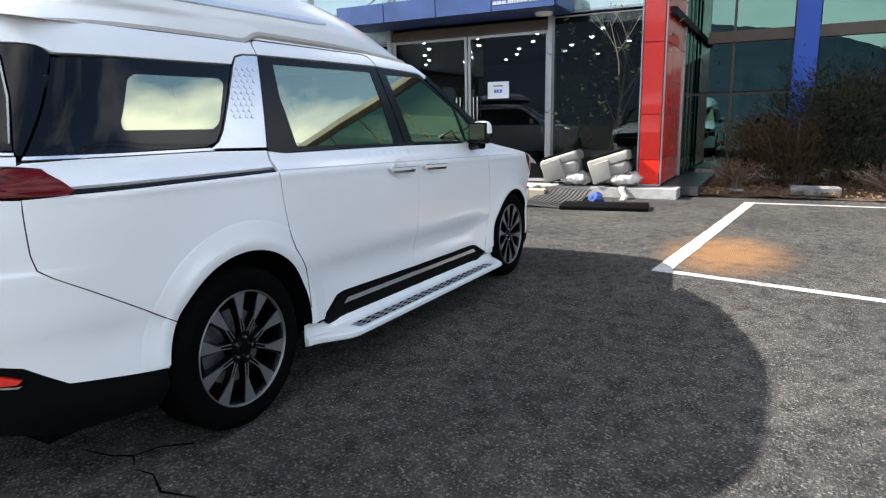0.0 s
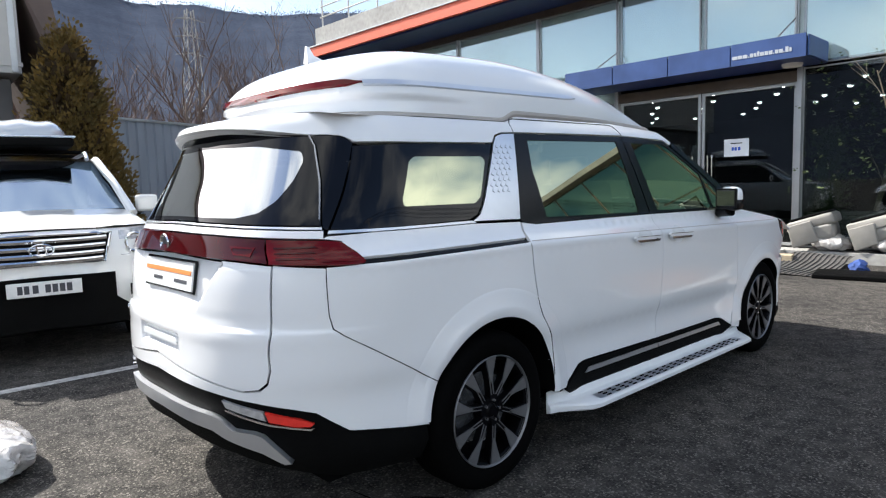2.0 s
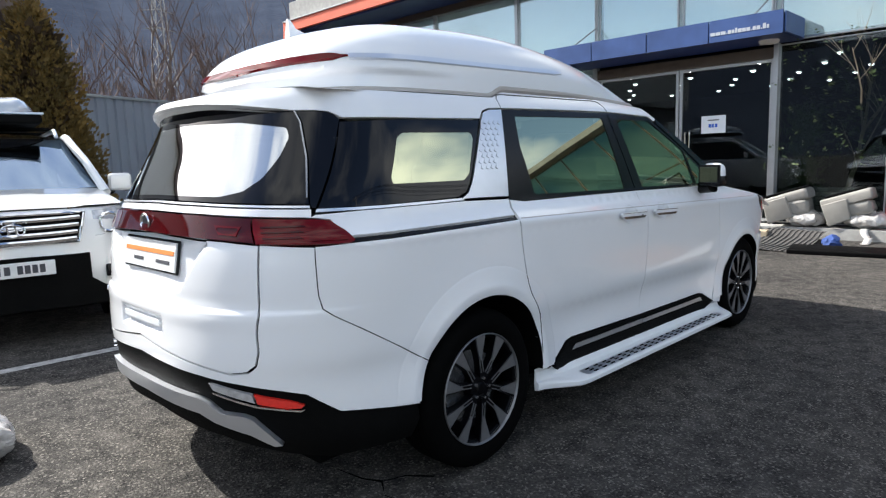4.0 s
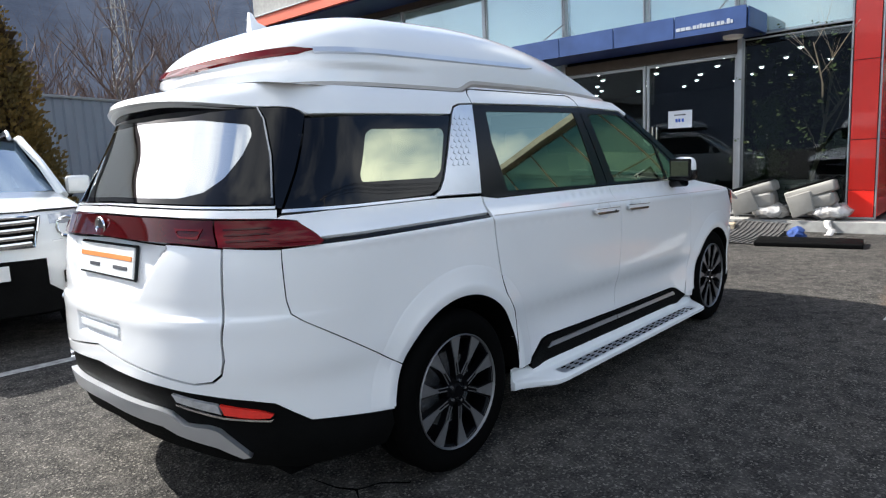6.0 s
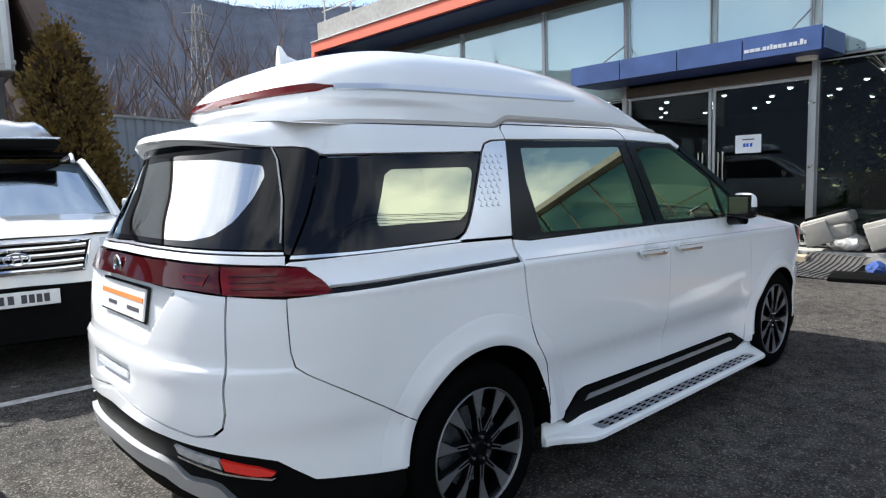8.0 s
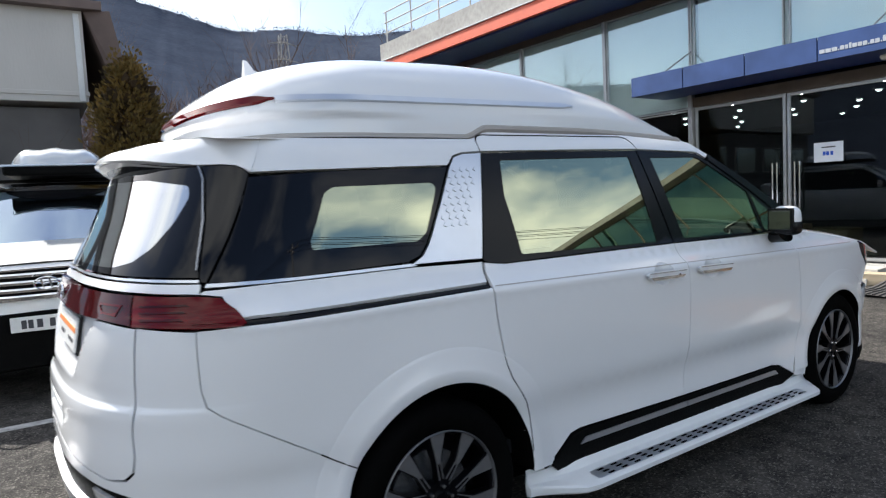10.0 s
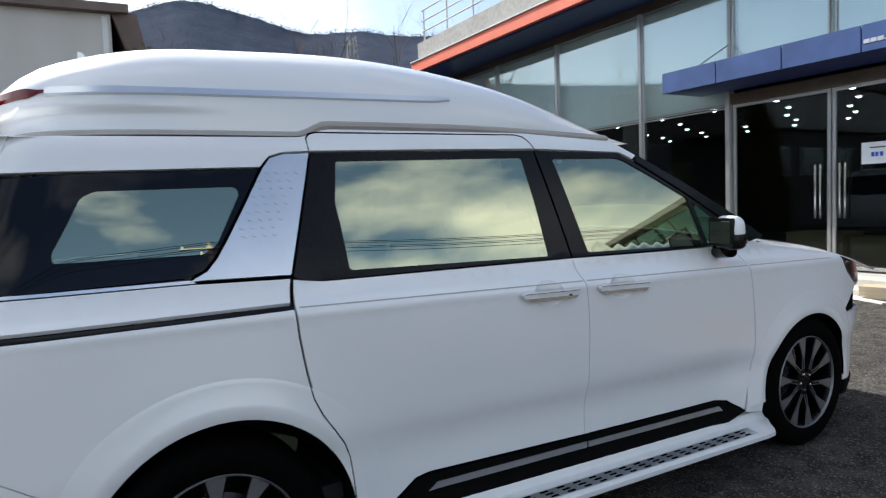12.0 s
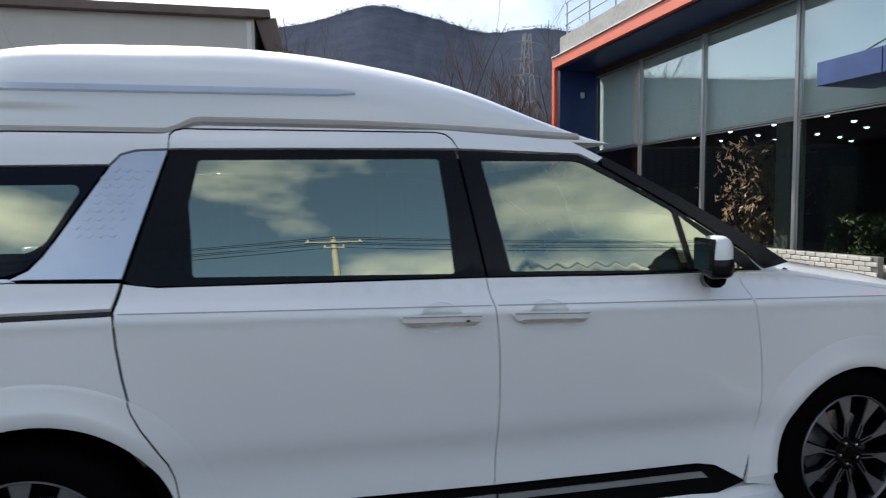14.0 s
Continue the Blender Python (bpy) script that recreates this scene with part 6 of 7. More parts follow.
        p("front_window", f(door_glass), FRONT_GLASS, "tinted front door window", lift=-0.008, deep=0.004, gap=-0.004, **side)
        p("corner_window", f(corner_glass), FRONT_GLASS, "small tinted corner window", lift=-0.001, deep=0.004, **side)
        rail = [(-0.69, 1.089), (0.279, 1.097), (0.275, 1.110), (-0.70, 1.103)]
        p("sliding_rail", f(rail), BLACK, "black sliding door rail", lift=-0.008, gap=0.0, **side)
        sill = [(0.30, 1.166), (0.42, 1.1585), (1.49, 1.1555), (1.49, 1.1635), (0.42, 1.1675), (0.305, 1.176)]
        # the thin shade line of the belt crease is painted as a flat grey strip
        zc = lambda u: 1.098 - 0.025 * (u - 0.28)
        for a, b in ((0.295, 1.492), (1.512, 2.565), (2.585, 3.30)):
            pts_ = [(a + (b - a) * i / 12, zc(a + (b - a) * i / 12)) for i in range(13)]
            p("crease_shade_line", f([(u, z - 0.0018) for u, z in pts_] + [(u, z + 0.0018) for u, z in reversed(pts_)]), mat_skirt_and_crease_shade, "fine grey strip painting the shade line of the body crease", lift=0.0008, deep=0.001, gap=0, step=0.06)
        # lower cladding with a bright strip
        clad = [(0.563, 0.334), (0.639, 0.376), (0.70, 0.412), (0.76, 0.420), (1.20, 0.406), (1.556, 0.396), (2.36, 0.381), (2.44, 0.366), (2.562, 0.304), (2.45, 0.262), (2.0, 0.262), (0.60, 0.290)]
        cl = p("side_cladding", f(clad), MATT_BLACK, "grained black side cladding", lift=0.010, deep=0.03, **side)
        for a, b in ((0.742, 1.512), (1.520, 2.40)):
            t0, t1 = (a - 0.74) / 1.66, (b - 0.74) / 1.66
            za, zb = 0.362 - 0.030 * t0, 0.362 - 0.030 * t1
            st = [(a, za), (b, zb), (b - (0.03 if b > 2 else 0), zb + 0.028), (a + (0.04 if a < 1 else 0), za + 0.026)]
            part("chrome_strip", panel_mesh("chrome_strip", f(st), lift=0.016, deep=0.01, step=0.05), SILVER, cl, "bright satin strip")
        roof_side = [(-0.668, 1.549), (-0.25, 1.552), (0.246, 1.560), (0.280, 1.597), (0.328, 1.611), (0.43, 1.616), (0.9, 1.624), (1.425, 1.630), (1.93, 1.616), (2.00, 1.582), (2.03, 1.602), (1.90, 1.672), (1.4, 1.705), (0.52, 1.700), (0.40, 1.670), (-0.60, 1.664), (-0.70, 1.64), (-0.72, 1.575)]
        p("roof_side", f(roof_side), WHITE, lift=0.0, **side)
        seam = [(0.427, 1.617), (0.4275, 1.663), (0.445, 1.680), (0.47, 1.686), (1.36, 1.692), (1.395, 1.684), (1.415, 1.665), (1.432, 1.631), (1.436, 1.631), (1.419, 1.668), (1.398, 1.688), (1.36, 1.696), (0.47, 1.690), (0.440, 1.684), (0.4235, 1.665), (0.423, 1.617)]
        p("door_seam", f(seam), LINER, "dark upper door seam", lift=0.0012, gap=0, deep=0.002, step=0.03)
        apil = [(2.02, 1.572), (2.30, 1.412), (2.60, 1.222), (2.672, 1.150), (2.80, 1.175), (2.62, 1.29), (2.335, 1.452), (2.03, 1.612)]
        p("front_pillar", f(apil), BLACK, "black front pillar", lift=-0.001, **side)
        head = [(3.41, 1.022), (3.51, 0.925), (3.67, 0.850), (4.15, 0.850), (4.15, 0.93), (3.80, 0.96), (3.55, 1.00)]
        p("headlamp", f(head), mat_headlamp, "dark glossy headlamp", lift=0.004, step=0.03)
        # wheel arch lips
        for (cx, cz, r), a0, a1, nm in ((rear_arch, -4, 174, "arch_lip"), (front_arch, -2, 184, "arch_lip")):
            prof = [(0.128, 0.0005), (0.112, 0.004), (0.062, 0.0055), (0.050, 0.0115), (0.034, 0.0130), (0.006, 0.0125), (0.0, 0.010), (-0.001, -0.06), (-0.001, -0.16)]

            def lip(a, q):
                rr, by = r + prof[int(q)][0], prof[int(q)][1]
                u0, z0 = cx + rr * math.cos(radians(a)), cz + rr * math.sin(radians(a))
                u1 = 2 * REAR_MID - u0 if flip else u0
                return skin(u1, z0) + skin_normal(u1, z0) * by if by > -0.05 else skin(u1, z0) + Vector((0, (-1 if flip else 1) * -by, 0))

            part(nm, mesh_of(nm, *grid(lip, [a0 + (a1 - a0) * i / 44 for i in range(45)], list(range(7))), 24), WHITE, van, "white wheel arch lip")
            part("arch_liner", mesh_of("arch_liner", *grid(lambda a, q: lip(a, 6) + Vector((0, (-1 if flip else 1) * (0.001 + 0.12 * q), 0)), [a0 + (a1 - a0) * i / 30 for i in range(31)], [0, 1, 2, 3, 5, 7])), MATT_BLACK, van, "dark wheel arch liner")
        def lip_height(u, z):
            uu = u if u > REAR_MID else 2 * REAR_MID - u
            r = math.hypot(uu - 0.045, z - 0.365) - 0.412
            return float(np.interp(r, [0.0, 0.034, 0.050, 0.062, 0.112, 0.128], [0.0125, 0.013, 0.0115, 0.0055, 0.004, 0.0]))

        for line in ([(-0.445, 0.6435), (-0.379, 0.605), (-0.312, 0.568)], [(0.313, 0.830), (0.322, 0.794), (0.349, 0.736), (0.386, 0.680), (0.422, 0.624), (0.440, 0.570), (0.449, 0.500), (0.455, 0.420)]):
            p("panel_seam", f([(u - 0.0016, z - 0.0016) for u, z in line] + [(u + 0.0016, z + 0.0016) for u, z in reversed(line)]), LINER, "fine dark panel seam", lift=0.0012, deep=0.002, gap=0, step=0.02, press=lip_height)
        # door handles
        for u0, z0, u1, z1 in ((1.156, 1.052, 1.449, 1.044), (1.553, 1.044, 1.854, 1.034)):
            cup = cups[0] if u0 < 1.5 else cups[1]
            cu, cz = (1.305, 1.034) if u0 < 1.5 else (1.705, 1.025)

            def dish(u, z):
                uu = u if u > REAR_MID else 2 * REAR_MID - u
                return -0.020 * max(0.0, 1 - ((uu - cu) / 0.078) ** 2 - ((z - cz) / 0.052) ** 2) ** 0.6

            h = p("door_handle", f([(u0, z0), (u1, z1), (u1 - 0.012, z1 - 0.024), (u1 - 0.03, z1 - 0.035), (u0 + 0.04, z0 - 0.037), (u0 + 0.012, z0 - 0.022)]), WHITE_PLAIN, "white door handle", lift=0.026, deep=0.016, gap=0.0, step=0.03, soften=1)
            part("handle_cup", panel_mesh("handle_cup", f(cup), lift=-0.0005, deep=0.003, gap=-0.001, step=0.011, press=dish), WHITE, h, "hollow cup behind the handle")
            part("handle_edge", panel_mesh("handle_edge", f([(u0 + 0.012, z0 - 0.022), (u1 - 0.012, z1 - 0.024), (u1 - 0.03, z1 - 0.036), (u0 + 0.04, z0 - 0.038)]), lift=0.0275, deep=0.014, gap=0, step=0.03), CHROME, h, "chrome lower edge")
            part("handle_line", panel_mesh("handle_line", f([(u0 + 0.008, z0 - 0.002), (u1 - 0.006, z1 - 0.002), (u1 - 0.008, z1 - 0.0045), (u0 + 0.012, z0 - 0.0045)]), lift=0.0275, deep=0.004, gap=0, step=0.04), CHROME, h, "thin chrome line")
            for e in (u0 + 0.03, u1 - 0.05):
                part("handle_foot", panel_mesh("handle_foot", f([(e, z0 - 0.012), (e + 0.022, z0 - 0.012), (e + 0.022, z0 - 0.030), (e, z0 - 0.030)]), lift=0.012, deep=0.014, gap=0, step=0.03), WHITE, h)
        if not flip:
            part("key_button", panel_mesh("key_button", [(1.385, 1.020), (1.400, 1.020), (1.400, 1.031), (1.385, 1.031)], lift=0.0275, deep=0.004, gap=0, step=0.02, soften=1), BLACK, h, "small black sensor button")
    # black lower tail, fog lamps, bright lower strip
    low_half = [(-0.37, 0.394), (-0.732, 0.444), (-0.80, 0.493), (-0.844, 0.526), (-0.92, 0.544), (-1.057, 0.566), (-1.23, 0.584), (-1.65, 0.610)]
    under_half = [(-1.65, 0.36), (-1.20, 0.33), (-0.95, 0.28), (-0.80, 0.25), (-0.40, 0.25), (-0.36, 0.33)]
    p("lower_bumper", low_half + mir(low_half[:-1])[::-1] + mir(under_half[1:])[::-1] + under_half, MATT_BLACK, "grained black lower bumper", lift=-0.010, step=0.045)
    for s in (1, -1):
        q = (lambda poly: poly) if s > 0 else (lambda poly: [(2 * REAR_MID - u, z) for u, z in reversed(poly)])
        fog = p("rear_reflector", q([(-1.024, 0.536), (-0.90, 0.510), (-0.852, 0.490), (-0.868, 0.476), (-0.92, 0.478), (-1.014, 0.496)]), RED_BRIGHT, "bright red reflector", lift=0.004, deep=0.02, step=0.02)
        part("reverse_lamp", panel_mesh("reverse_lamp", q([(-1.195, 0.566), (-1.030, 0.537), (-1.020, 0.498), (-1.18, 0.535)]), lift=0.003, deep=0.02, step=0.02), CLEAR_LAMP, fog, "clear reversing lamp")
        part("lamp_trim", panel_mesh("lamp_trim", q([(-1.18, 0.530), (-1.016, 0.491), (-0.87, 0.471), (-0.855, 0.474), (-0.87, 0.464), (-1.02, 0.484), (-1.18, 0.523)]), lift=0.006, deep=0.02, gap=0, step=0.03), CHROME, fog, "thin chrome line under the lamp")
    guard_half = [(-0.955, 0.335), (-0.985, 0.375), (-1.040, 0.440), (-1.075, 0.452), (-1.16, 0.452), (-1.215, 0.492), (-1.26, 0.500), (-1.65, 0.505)]
    guard_low = [(-1.65, 0.440), (-1.26, 0.430), (-1.20, 0.405), (-1.06, 0.372), (-0.985, 0.330)]
    p("skid_trim", guard_half + mir(guard_half[:-1])[::-1] + mir(guard_low[1:])[::-1] + guard_low, SILVER, "satin silver skid trim", lift=0.014, deep=0.03, step=0.03)
    # number plate with a printed film, in its bay
    plate = part("number_plate", box((0.012, 0.53, 0.12), bevel=0.003), PLATE, van, "white dealer plate in creased clear film")
    plate.matrix_local = pose(-1.004, 0.0, 1.02, 0, 10, 0)
    part("plate_frame", box((0.010, 0.55, 0.14), (0.006, 0, 0)), BLACK, plate, "black plate frame")
    part("printed_stripe", box((0.004, 0.50, 0.018), (-0.0065, 0, 0.016), bevel=0.0), ORANGE, plate, "orange stripe")
    for y0, w in ((-0.15, 0.13), (0.10, 0.10)):
        part("printed_bar", box((0.004, w, 0.014), (-0.0065, y0, -0.024), bevel=0.0), INK, plate, "unreadable dark print")
    # small lettering on the tailgate, unreadable
    for y0 in (0.47, 0.51, 0.55, 0.59):
        u0 = REAR_MID - y0 * 1.05
        p("badge_letter", [(u0, 0.795), (u0 - 0.026, 0.795), (u0 - 0.026, 0.815), (u0, 0.815)], CHROME, "small bright badge letter", lift=0.006, deep=0.008, gap=0, step=0.03)
    # roof end drawn out into a lip over the rear window
    cap_half = [(-0.655, 1.549), (-0.73, 1.572), (-0.80, 1.578), (-0.92, 1.580), (-1.20, 1.596), (-1.65, 1.604)]

    def lip_out(u, z):
        a = -0.72 - (u if u > REAR_MID else 2 * REAR_MID - u)
        return 0.066 * smooth(0.12, 0.80, a) * smooth(1.69, 1.622, z)

    p("roof_spoiler", cap_half + mir(cap_half[:-1])[::-1] + [(2 * REAR_MID + 0.60, 1.664), (2 * REAR_MID + 0.9, 1.675), (-0.9, 1.675), (-0.60, 1.664)], WHITE, "white roof spoiler over the rear window", lift=0.004, deep=0.03, step=0.02, press=lip_out)
    under_half = [(-0.80, 1.576), (-0.92, 1.578), (-1.20, 1.594), (-1.65, 1.602)]

    def under(i, q):
        u = -0.80 - (2 * (-REAR_MID) - 1.60) * i
        uu = u if u > REAR_MID else 2 * REAR_MID - u
        z = 1.578 + 0.024 * smooth(-0.9, -1.5, uu)
        n = skin_normal(u, z)
        return skin(u, z) + n * ((lip_out(u, z) - 0.012) * q - 0.012 * (1 - q))

    part("spoiler_underside", mesh_of("spoiler_underside", *grid(under, [i / 50 for i in range(51)], [0, 0.25, 0.5])), BLACK, van, "dark underside of the spoiler")
    part("spoiler_lip", mesh_of("spoiler_lip", *grid(under, [i / 50 for i in range(51)], [0.5, 0.75, 1])), WHITE_PLAIN, van, "white lower face of the spoiler lip")
    for flip in (False, True):
        post = [(1.375, 1.60), (1.375, 1.172), (1.60, 1.170), (1.53, 1.60)]
        back1 = [(-0.03, 1.20), (0.50, 1.185), (0.51, 1.60), (0.26, 1.60), (0.17, 1.48), (0.085, 1.31)]
        back2 = [(-0.85, 1.20), (-0.72, 1.20), (-0.60, 1.54), (-0.70, 1.57), (-0.90, 1.57), (-0.86, 1.40)]
        for q in (back1, back2):
            p("pillar_backing", left_of(q) if flip else q, LINER, "dark pillar backing", lift=-0.018, deep=0.02)
        p("middle_pillar", left_of(post) if flip else post, LINER, "dark middle pillar", lift=-0.016, deep=0.02)
    # plain roof under the raised shell, windscreen, bonnet
    part("roof", mesh_of("roof", *grid(lambda x, v: Vector((x, v * 0.742 * (1 - 0.012 * max(0, 0.9 - x) ** 2) * (1 - 0.04 * max(0, x - 1.2) ** 2), 1.660 + 0.03 * (1 - v**4))), [-0.62 + 0.085 * i for i in range(29)], [-1 + 0.1 * i for i in range(21)])), WHITE, van)
    screen = lambda s, v: Vector((1.98 + (2.78 - 1.98) * s + 0.12 * (1 - v * v) * s, v * (0.71 + (0.86 - 0.71) * s), 1.600 + (1.165 - 1.600) * s))
    part("windscreen", mesh_of("windscreen", *grid(screen, [i / 12 for i in range(13)], [-1 + i / 8 for i in range(17)])), FRONT_GLASS, van, "tinted windscreen")
    edge_z = curve_through([(2.56, 1.142), (2.80, 1.125), (3.10, 1.078), (3.36, 1.038), (3.60, 0.975), (3.90, 0.90)])

    def bonnet(s, v):
        x = 2.60 + 1.28 * s
        q = skin(min(x, 3.6), edge_z(x))
        half = -q.y - 0.004 - 0.10 * max(0, s - 0.75) * 2
        a = abs(v)
        nose_x = x + 0.10 * (1 - a**2.5) * s
        crease = 0.012 * smooth(0.62, 0.74, a) * (1 - smooth(0.86, 1.0, a))
        return Vector((nose_x, v * half, edge_z(x) + 0.002 + 0.085 * (1 - a**2.4) * (1 - 0.35 * s) + crease))

    part("bonnet", solid(mesh_of("bonnet", *grid(bonnet, [i / 20 for i in range(21)], [-1 + i / 16 for i in range(33)])), 0.012), WHITE, van)
    part("wiper_cowl", mesh_of("wiper_cowl", *grid(lambda s, v: Vector((2.62 + 0.22 * s + 0.10 * (1 - v * v), v * 0.88, 1.135 + 0.004 * s + 0.05 * (1 - v * v))), [0, 0.5, 1], [-1 + i / 8 for i in range(17)])), MATT_BLACK, van, "black cowl under the windscreen")
    # mirrors
    for s in (-1, 1):
        base = Vector((2.345, s * 1.045, 1.222))
        cap = bmesh.new()
        bmesh.ops.create_uvsphere(cap, u_segments=24, v_segments=14, radius=0.5)
        for v in cap.verts:
            c = v.co
            for k in range(3):
                c[k] = math.copysign(abs(2 * c[k]) ** 0.62, c[k]) / 2
            c.x = c.x * 0.5 if c.x > 0 else c.x * 0.25
            c.x, c.y, c.z = c.x * 0.25, c.y * 0.165, c.z * 0.155
            c.x -= c.y * s * 0.10
        m = part("door_mirror", cap, WHITE, van, "white and black door mirror")
        m.matrix_local = Matrix.Translation(base) @ Matrix.Rotation(radians(s * 18), 4, "Z")
        shell = bmesh.new()
        bmesh.ops.create_uvsphere(shell, u_segments=24, v_segments=14, radius=0.5)
        for v in shell.verts:
            c = v.co
            for k in range(3):
                c[k] = math.copysign(abs(2 * c[k]) ** 0.62, c[k]) / 2
            c.x = c.x * 0.52 if c.x > 0 else c.x * 0.27
            c.x, c.y, c.z = c.x * 0.262, c.y * 0.172, c.z * 0.100 - 0.036
            c.x -= c.y * s * 0.10
        part("mirror_shell", shell, BLACK, m, "black lower mirror shell")
        part("mirror_bezel", box((0.016, 0.160, 0.132), (-0.034, 0, 0.0), (0, 0, s * -5), bevel=0.006, segments=2), BLACK, m, "black mirror bezel")
        part("mirror_glass", box((0.006, 0.136, 0.104), (-0.042, 0, 0.0), (0, 0, s * -5), bevel=0.002), MIRROR, m, "mirror glass")
        part("mirror_foot", mesh_of("mirror_foot", *tube([(0.03, -s * 0.20, -0.115), (0.02, -s * 0.10, -0.10), (0.01, -s * 0.01, -0.085), (0.01, -s * 0.0, -0.04)], [0.035, 0.032, 0.042, 0.05], 12)), BLACK, m, "black mirror foot")
    # side steps with pierced tread
    for s in (-1, 1):
        def step_fn(x, q):
            t = smooth(0.50, 0.66, x) * smooth(2.74, 2.58, x)
            e = smooth(0.46, 0.70, x) * smooth(2.80, 2.62, x)
            prof = [(0.90, 0.300), (0.955, 0.285), (0.975, 0.252), (1.00, 0.240), (1.075, 0.232), (1.092, 0.224), (1.092, 0.205), (1.08, 0.196), (0.90, 0.19)]
            y, z = prof[int(q)]
            if x < 0.455 or x > 2.775:
                y, z = 0.93, 0.235
            y = 0.93 + (y - 0.93) * (0.14 + 0.86 * e)
            tilt = 0.030 * (1.6 - x) / 1.0 * 0.5
            return Vector((x, s * y, z + tilt))

        xs = [0.452, 0.46, 0.50, 0.54, 0.58, 0.62, 0.66, 0.72] + [0.8 + 0.1 * i for i in range(18)] + [2.55, 2.60, 2.64, 2.68, 2.72, 2.76, 2.778]
        st = part("side_step", mesh_of("side_step", *grid(step_fn, xs, list(range(9))), 25), WHITE_PLAIN, van, "white side step")
        tread = part("step_tread", mesh_of("step_tread", *grid(lambda x, q: step_fn(x, 3.0) + (step_fn(x, 4.0) - step_fn(x, 3.0)) * (0.12 + 0.80 * q) + Vector((0, 0, 0.004)), [0.74 + 0.085 * i for i in range(22)], [0, 1])), SILVER, st, "silver pierced tread")
        cell = box((0.040, 0.0115, 0.006), bevel=0.004, segments=1)
        cm = bpy.data.meshes.new("tread_hole")
        cell.to_mesh(cm)
        cell.free()
        cm.materials.append(LINER)
        for i in range(20):
            for r in range(3):
                x = 0.80 + 0.086 * i + 0.012 * r
                if x < 2.46:
                    k = part("tread_hole", cm, LINER, tread)
                    k.location = step_fn(x, 3.0) + (step_fn(x, 4.0) - step_fn(x, 3.0)) * (0.26 + 0.27 * r) + Vector((0, 0, 0.0035))
    # raised roof shell
    top = curve_through([(-0.58, 1.785), (-0.50, 1.872), (-0.40, 1.938), (-0.25, 1.988), (-0.1, 2.022), (0.3, 2.053), (0.7, 2.058), (1.1, 2.020), (1.5, 1.937), (1.9, 1.785), (2.12, 1.694), (2.17, 1.676)])

    def shell(x, a):
        r, fr = max(0.0, (0.02 - x) / 0.60), max(0.0, (x - 0.9) / 1.35)
        h = 0.705 * max(0.0, 1 - min(1, r) ** 2.7) ** (1 / 2.7) * (1 - 0.168 * fr**2)
        c, s = math.cos(a), math.sin(a)
        k = (abs(c) ** 3.3 + abs(s) ** 3.3) ** (-1 / 3.3)
        z = 1.675 + (top(x) - 1.675) * k * s
        back = smooth(1.764, 1.746, z) * smooth(0.25, -0.30, x)
        return Vector((x + 0.035 * back * smooth(-0.30, -0.56, x), -h * k * c * (1 - 0.030 * back), z))

    xs = [-0.58, -0.579, -0.577, -0.573, -0.566, -0.556, -0.542, -0.523] + [-0.5 + 0.06 * i for i in range(43)] + [2.06, 2.09, 2.12, 2.145, 2.17]
    roof = part("raised_roof", mesh_of("raised_roof", *grid(shell, xs, [math.pi * (0.5 - 0.5 * math.cos(math.pi * i / 96)) for i in range(97)]), 50), WHITE, van, "white raised roof shell")

    def on_shell(x, z, side, lift=0.0):
        lo, hi = 0.0, math.pi / 2
        for _ in range(24):
            m_ = (lo + hi) / 2
            lo, hi = (m_, hi) if shell(x, m_).z < z else (lo, m_)
        q, e = shell(x, lo), 0.01
        n = (shell(x + e, lo) - shell(x - e, lo)).cross(shell(x, lo + e) - shell(x, lo - e)).normalized()
        if n.y > 0:
            n = -n
        q = q + n * lift
        return Vector((q.x, q.y if side < 0 else -q.y, q.z))

    line_z = lambda x: 1.812 + 0.022 * (x + 0.4) / 1.45
    for s in (-1, 1):
        def moulding(x, q):
            y = [(0.012, 0.0), (0.010, 0.010), (-0.010, 0.012), (-0.014, 0.0)][int(q)]
            w = 1 - 0.6 * smooth(0.98, 1.06, x)
            return on_shell(x, line_z(x) + y[0] * w, s, y[1])

        part("roof_moulding", mesh_of("roof_moulding", *grid(moulding, [-0.36 + 0.04 * i for i in range(36)] + [1.06], [0, 1, 2, 3]), 20), SILVER, roof, "satin silver roof moulding")
        lower = lambda x: 1.676 if x < 0.40 else 1.676 + 0.042 * smooth(0.40, 0.52, x) - 0.020 * smooth(1.0, 2.1, x)

        def skirt(x, q):
            y = [(0.012, 0.0), (0.006, 0.007), (-0.006, 0.009), (-0.012, 0.006), (-0.03, -0.01)][int(q)]
            return on_shell(x, lower(x) + y[0] + 0.004, s, y[1])

        part("roof_skirt", mesh_of("roof_skirt", *grid(skirt, [-0.565, -0.56, -0.55, -0.535, -0.515] + [-0.49 + 0.03 * i for i in range(84)], [0, 1, 2, 3, 4]), 20), mat_skirt_and_crease_shade, roof, "beige-grey sealing strip under the raised roof")

    def strip_at(t, q):
        x = -0.36 - 0.2185 * math.sin(t * math.pi / 2) ** 0.8
        w = [(0.017, 0.0), (0.014, 0.009), (-0.010, 0.010), (-0.015, 0.0)][int(q)]
        taper = smooth(0.0, 0.12, t)
        return on_shell(x, 1.815 - 0.028 * t + w[0] * (0.15 + 0.85 * taper), -1, w[1])

    ts = [i / 30 for i in range(31)]
    right = [[strip_at(t, q) for q in range(4)] for t in ts]
    rows = right + [[Vector((v.x, -v.y, v.z)) for v in r] for r in reversed(right)]
    verts = [v for r in rows for v in r]
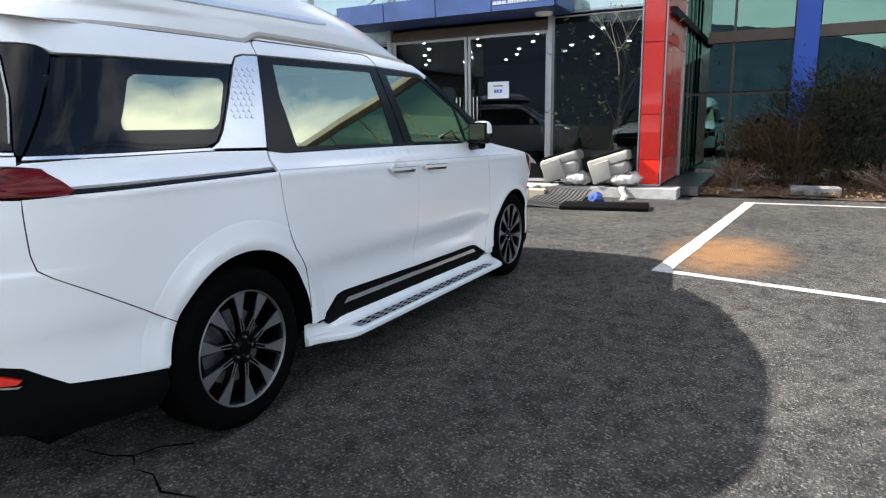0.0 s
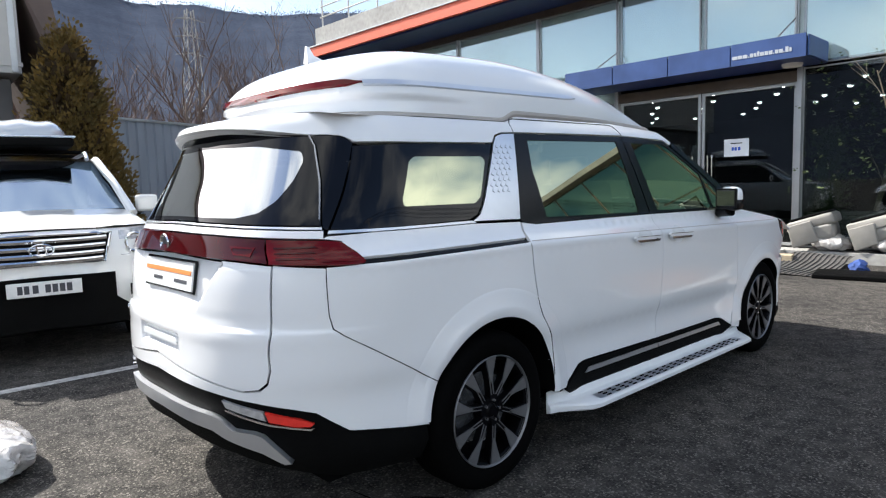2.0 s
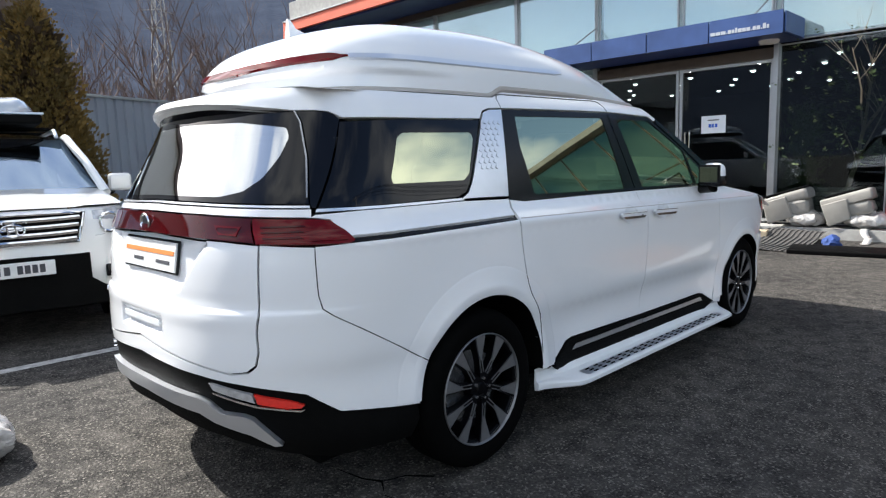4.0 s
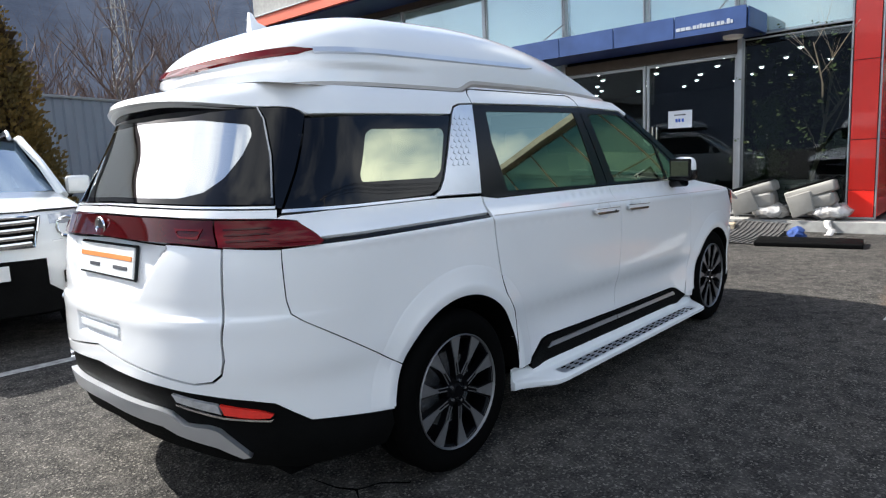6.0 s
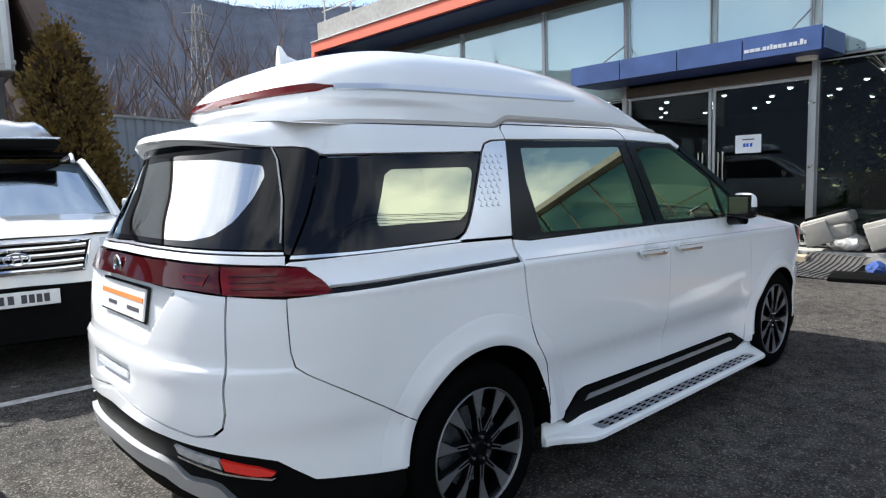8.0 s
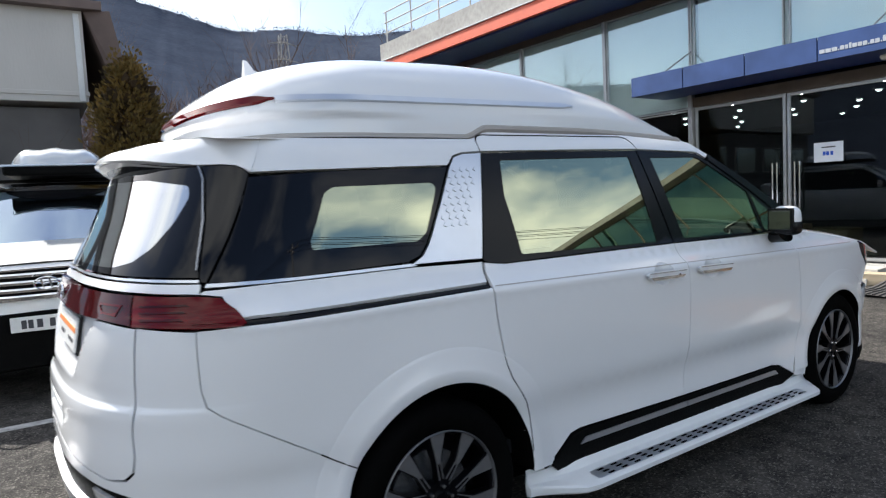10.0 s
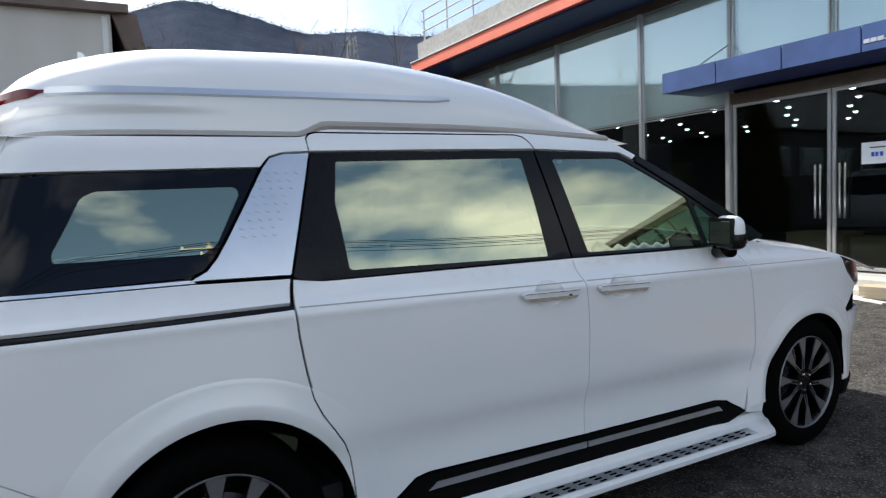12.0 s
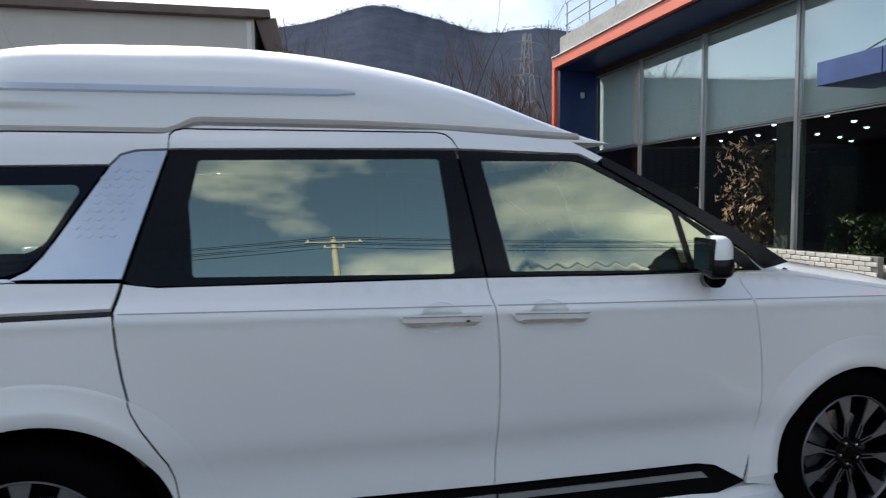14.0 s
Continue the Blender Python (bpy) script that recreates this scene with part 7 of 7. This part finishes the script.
    faces = [(i * 4 + j, i * 4 + 4 + j, i * 4 + 5 + j, i * 4 + 1 + j) for i in range(len(rows) - 1) for j in range(3)]
    part("roof_lamp", mesh_of("roof_lamp", verts, faces, 20), RED_LAMP, roof, "dark red brake lamp strip round the raised roof")
    fin = [(-0.16, 0.0), (-0.30, 0.05), (-0.335, 0.095), (-0.355, 0.10), (-0.36, 0.0)]
    fv = [(x * 0.8 + 0.03, y * (1 if h < 0.02 else 0.25), 1.975 + h * 0.85 + 0.02) for y in (-0.022, 0.022) for x, h in fin]
    part("roof_antenna", mesh_of("roof_antenna", fv, [(0, 1, 2, 3, 4), (9, 8, 7, 6, 5)] + [(i, (i + 1) % 5, 5 + (i + 1) % 5, 5 + i) for i in range(5)], 60), WHITE, roof, "white shark-fin antenna")
    # cabin
    part("cabin_floor", box((3.4, 1.7, 0.06), (1.0, 0, 0.40)), CABIN, van)
    part("cabin_partition", box((0.03, 1.5, 0.75), (-0.55, 0, 1.1)), CABIN, van)
    for x, y in ((1.75, -0.42), (1.75, 0.42), (0.75, -0.42), (0.75, 0.42)):
        seat = part("seat", box((0.52, 0.52, 0.16), (x, y, 0.72), bevel=0.05, segments=3), SEAT, van, "beige leather seat")
        part("seat_back", box((0.15, 0.50, 0.62), (x - 0.27, y, 1.05), (0, -12, 0), bevel=0.05, segments=3), SEAT, seat)
        part("head_rest", box((0.10, 0.27, 0.18), (x - 0.36, y, 1.43), (0, -8, 0), bevel=0.04, segments=3), SEAT, seat)
    part("dashboard", box((0.40, 1.5, 0.22), (2.52, 0, 1.04), bevel=0.06, segments=3), CABIN, van)
    wheel_pts = [(0.0, 0.185 * math.cos(2 * math.pi * i / 32), 0.185 * math.sin(2 * math.pi * i / 32)) for i in range(33)]
    steer = part("steering_wheel", mesh_of("steering_wheel", *gather([tube(wheel_pts, 0.014, 8), tube([(0, -0.18, 0.0), (0, 0.18, 0.0)], 0.014, 6), tube([(0, 0, 0.0), (0, 0, -0.18)], 0.014, 6), tube([(0, 0, 0), (0.22, 0, -0.05)], 0.03, 8)])), CABIN, van, "dark steering wheel")
    steer.matrix_local = pose(2.20, 0.40, 1.16, 0, 22, 0)
    part("underbody", box((4.3, 1.6, 0.12), (1.4, 0, 0.29)), LINER, van)
    proto = build_wheel("wheel", "")
    for c in ("label", "category"):
        if c in proto:
            del proto[c]
    proto.parent = van
    proto.matrix_local = pose(0.010, -0.868, 0.357)
    w = copy_thing(proto, pose(3.09, -0.868, 0.357, 0, 31, 0))
    w2 = copy_thing(proto, pose(0.0, 0.868, 0.357, 0, 14, 180))
    w3 = copy_thing(proto, pose(3.09, 0.868, 0.357, 0, 50, 180))
    return van


mat_headlamp = mat("dark_headlamp_lens", (0.05, 0.035, 0.035), 0.06, vary=0.4, scale=25, coat=1.0)
# grey of the roof seal, also used for the painted crease shade
mat_skirt_and_crease_shade = mat("beige_grey_seal_and_crease_shade", (0.42, 0.39, 0.36), 0.5, vary=0.06, scale=20)

build_van()
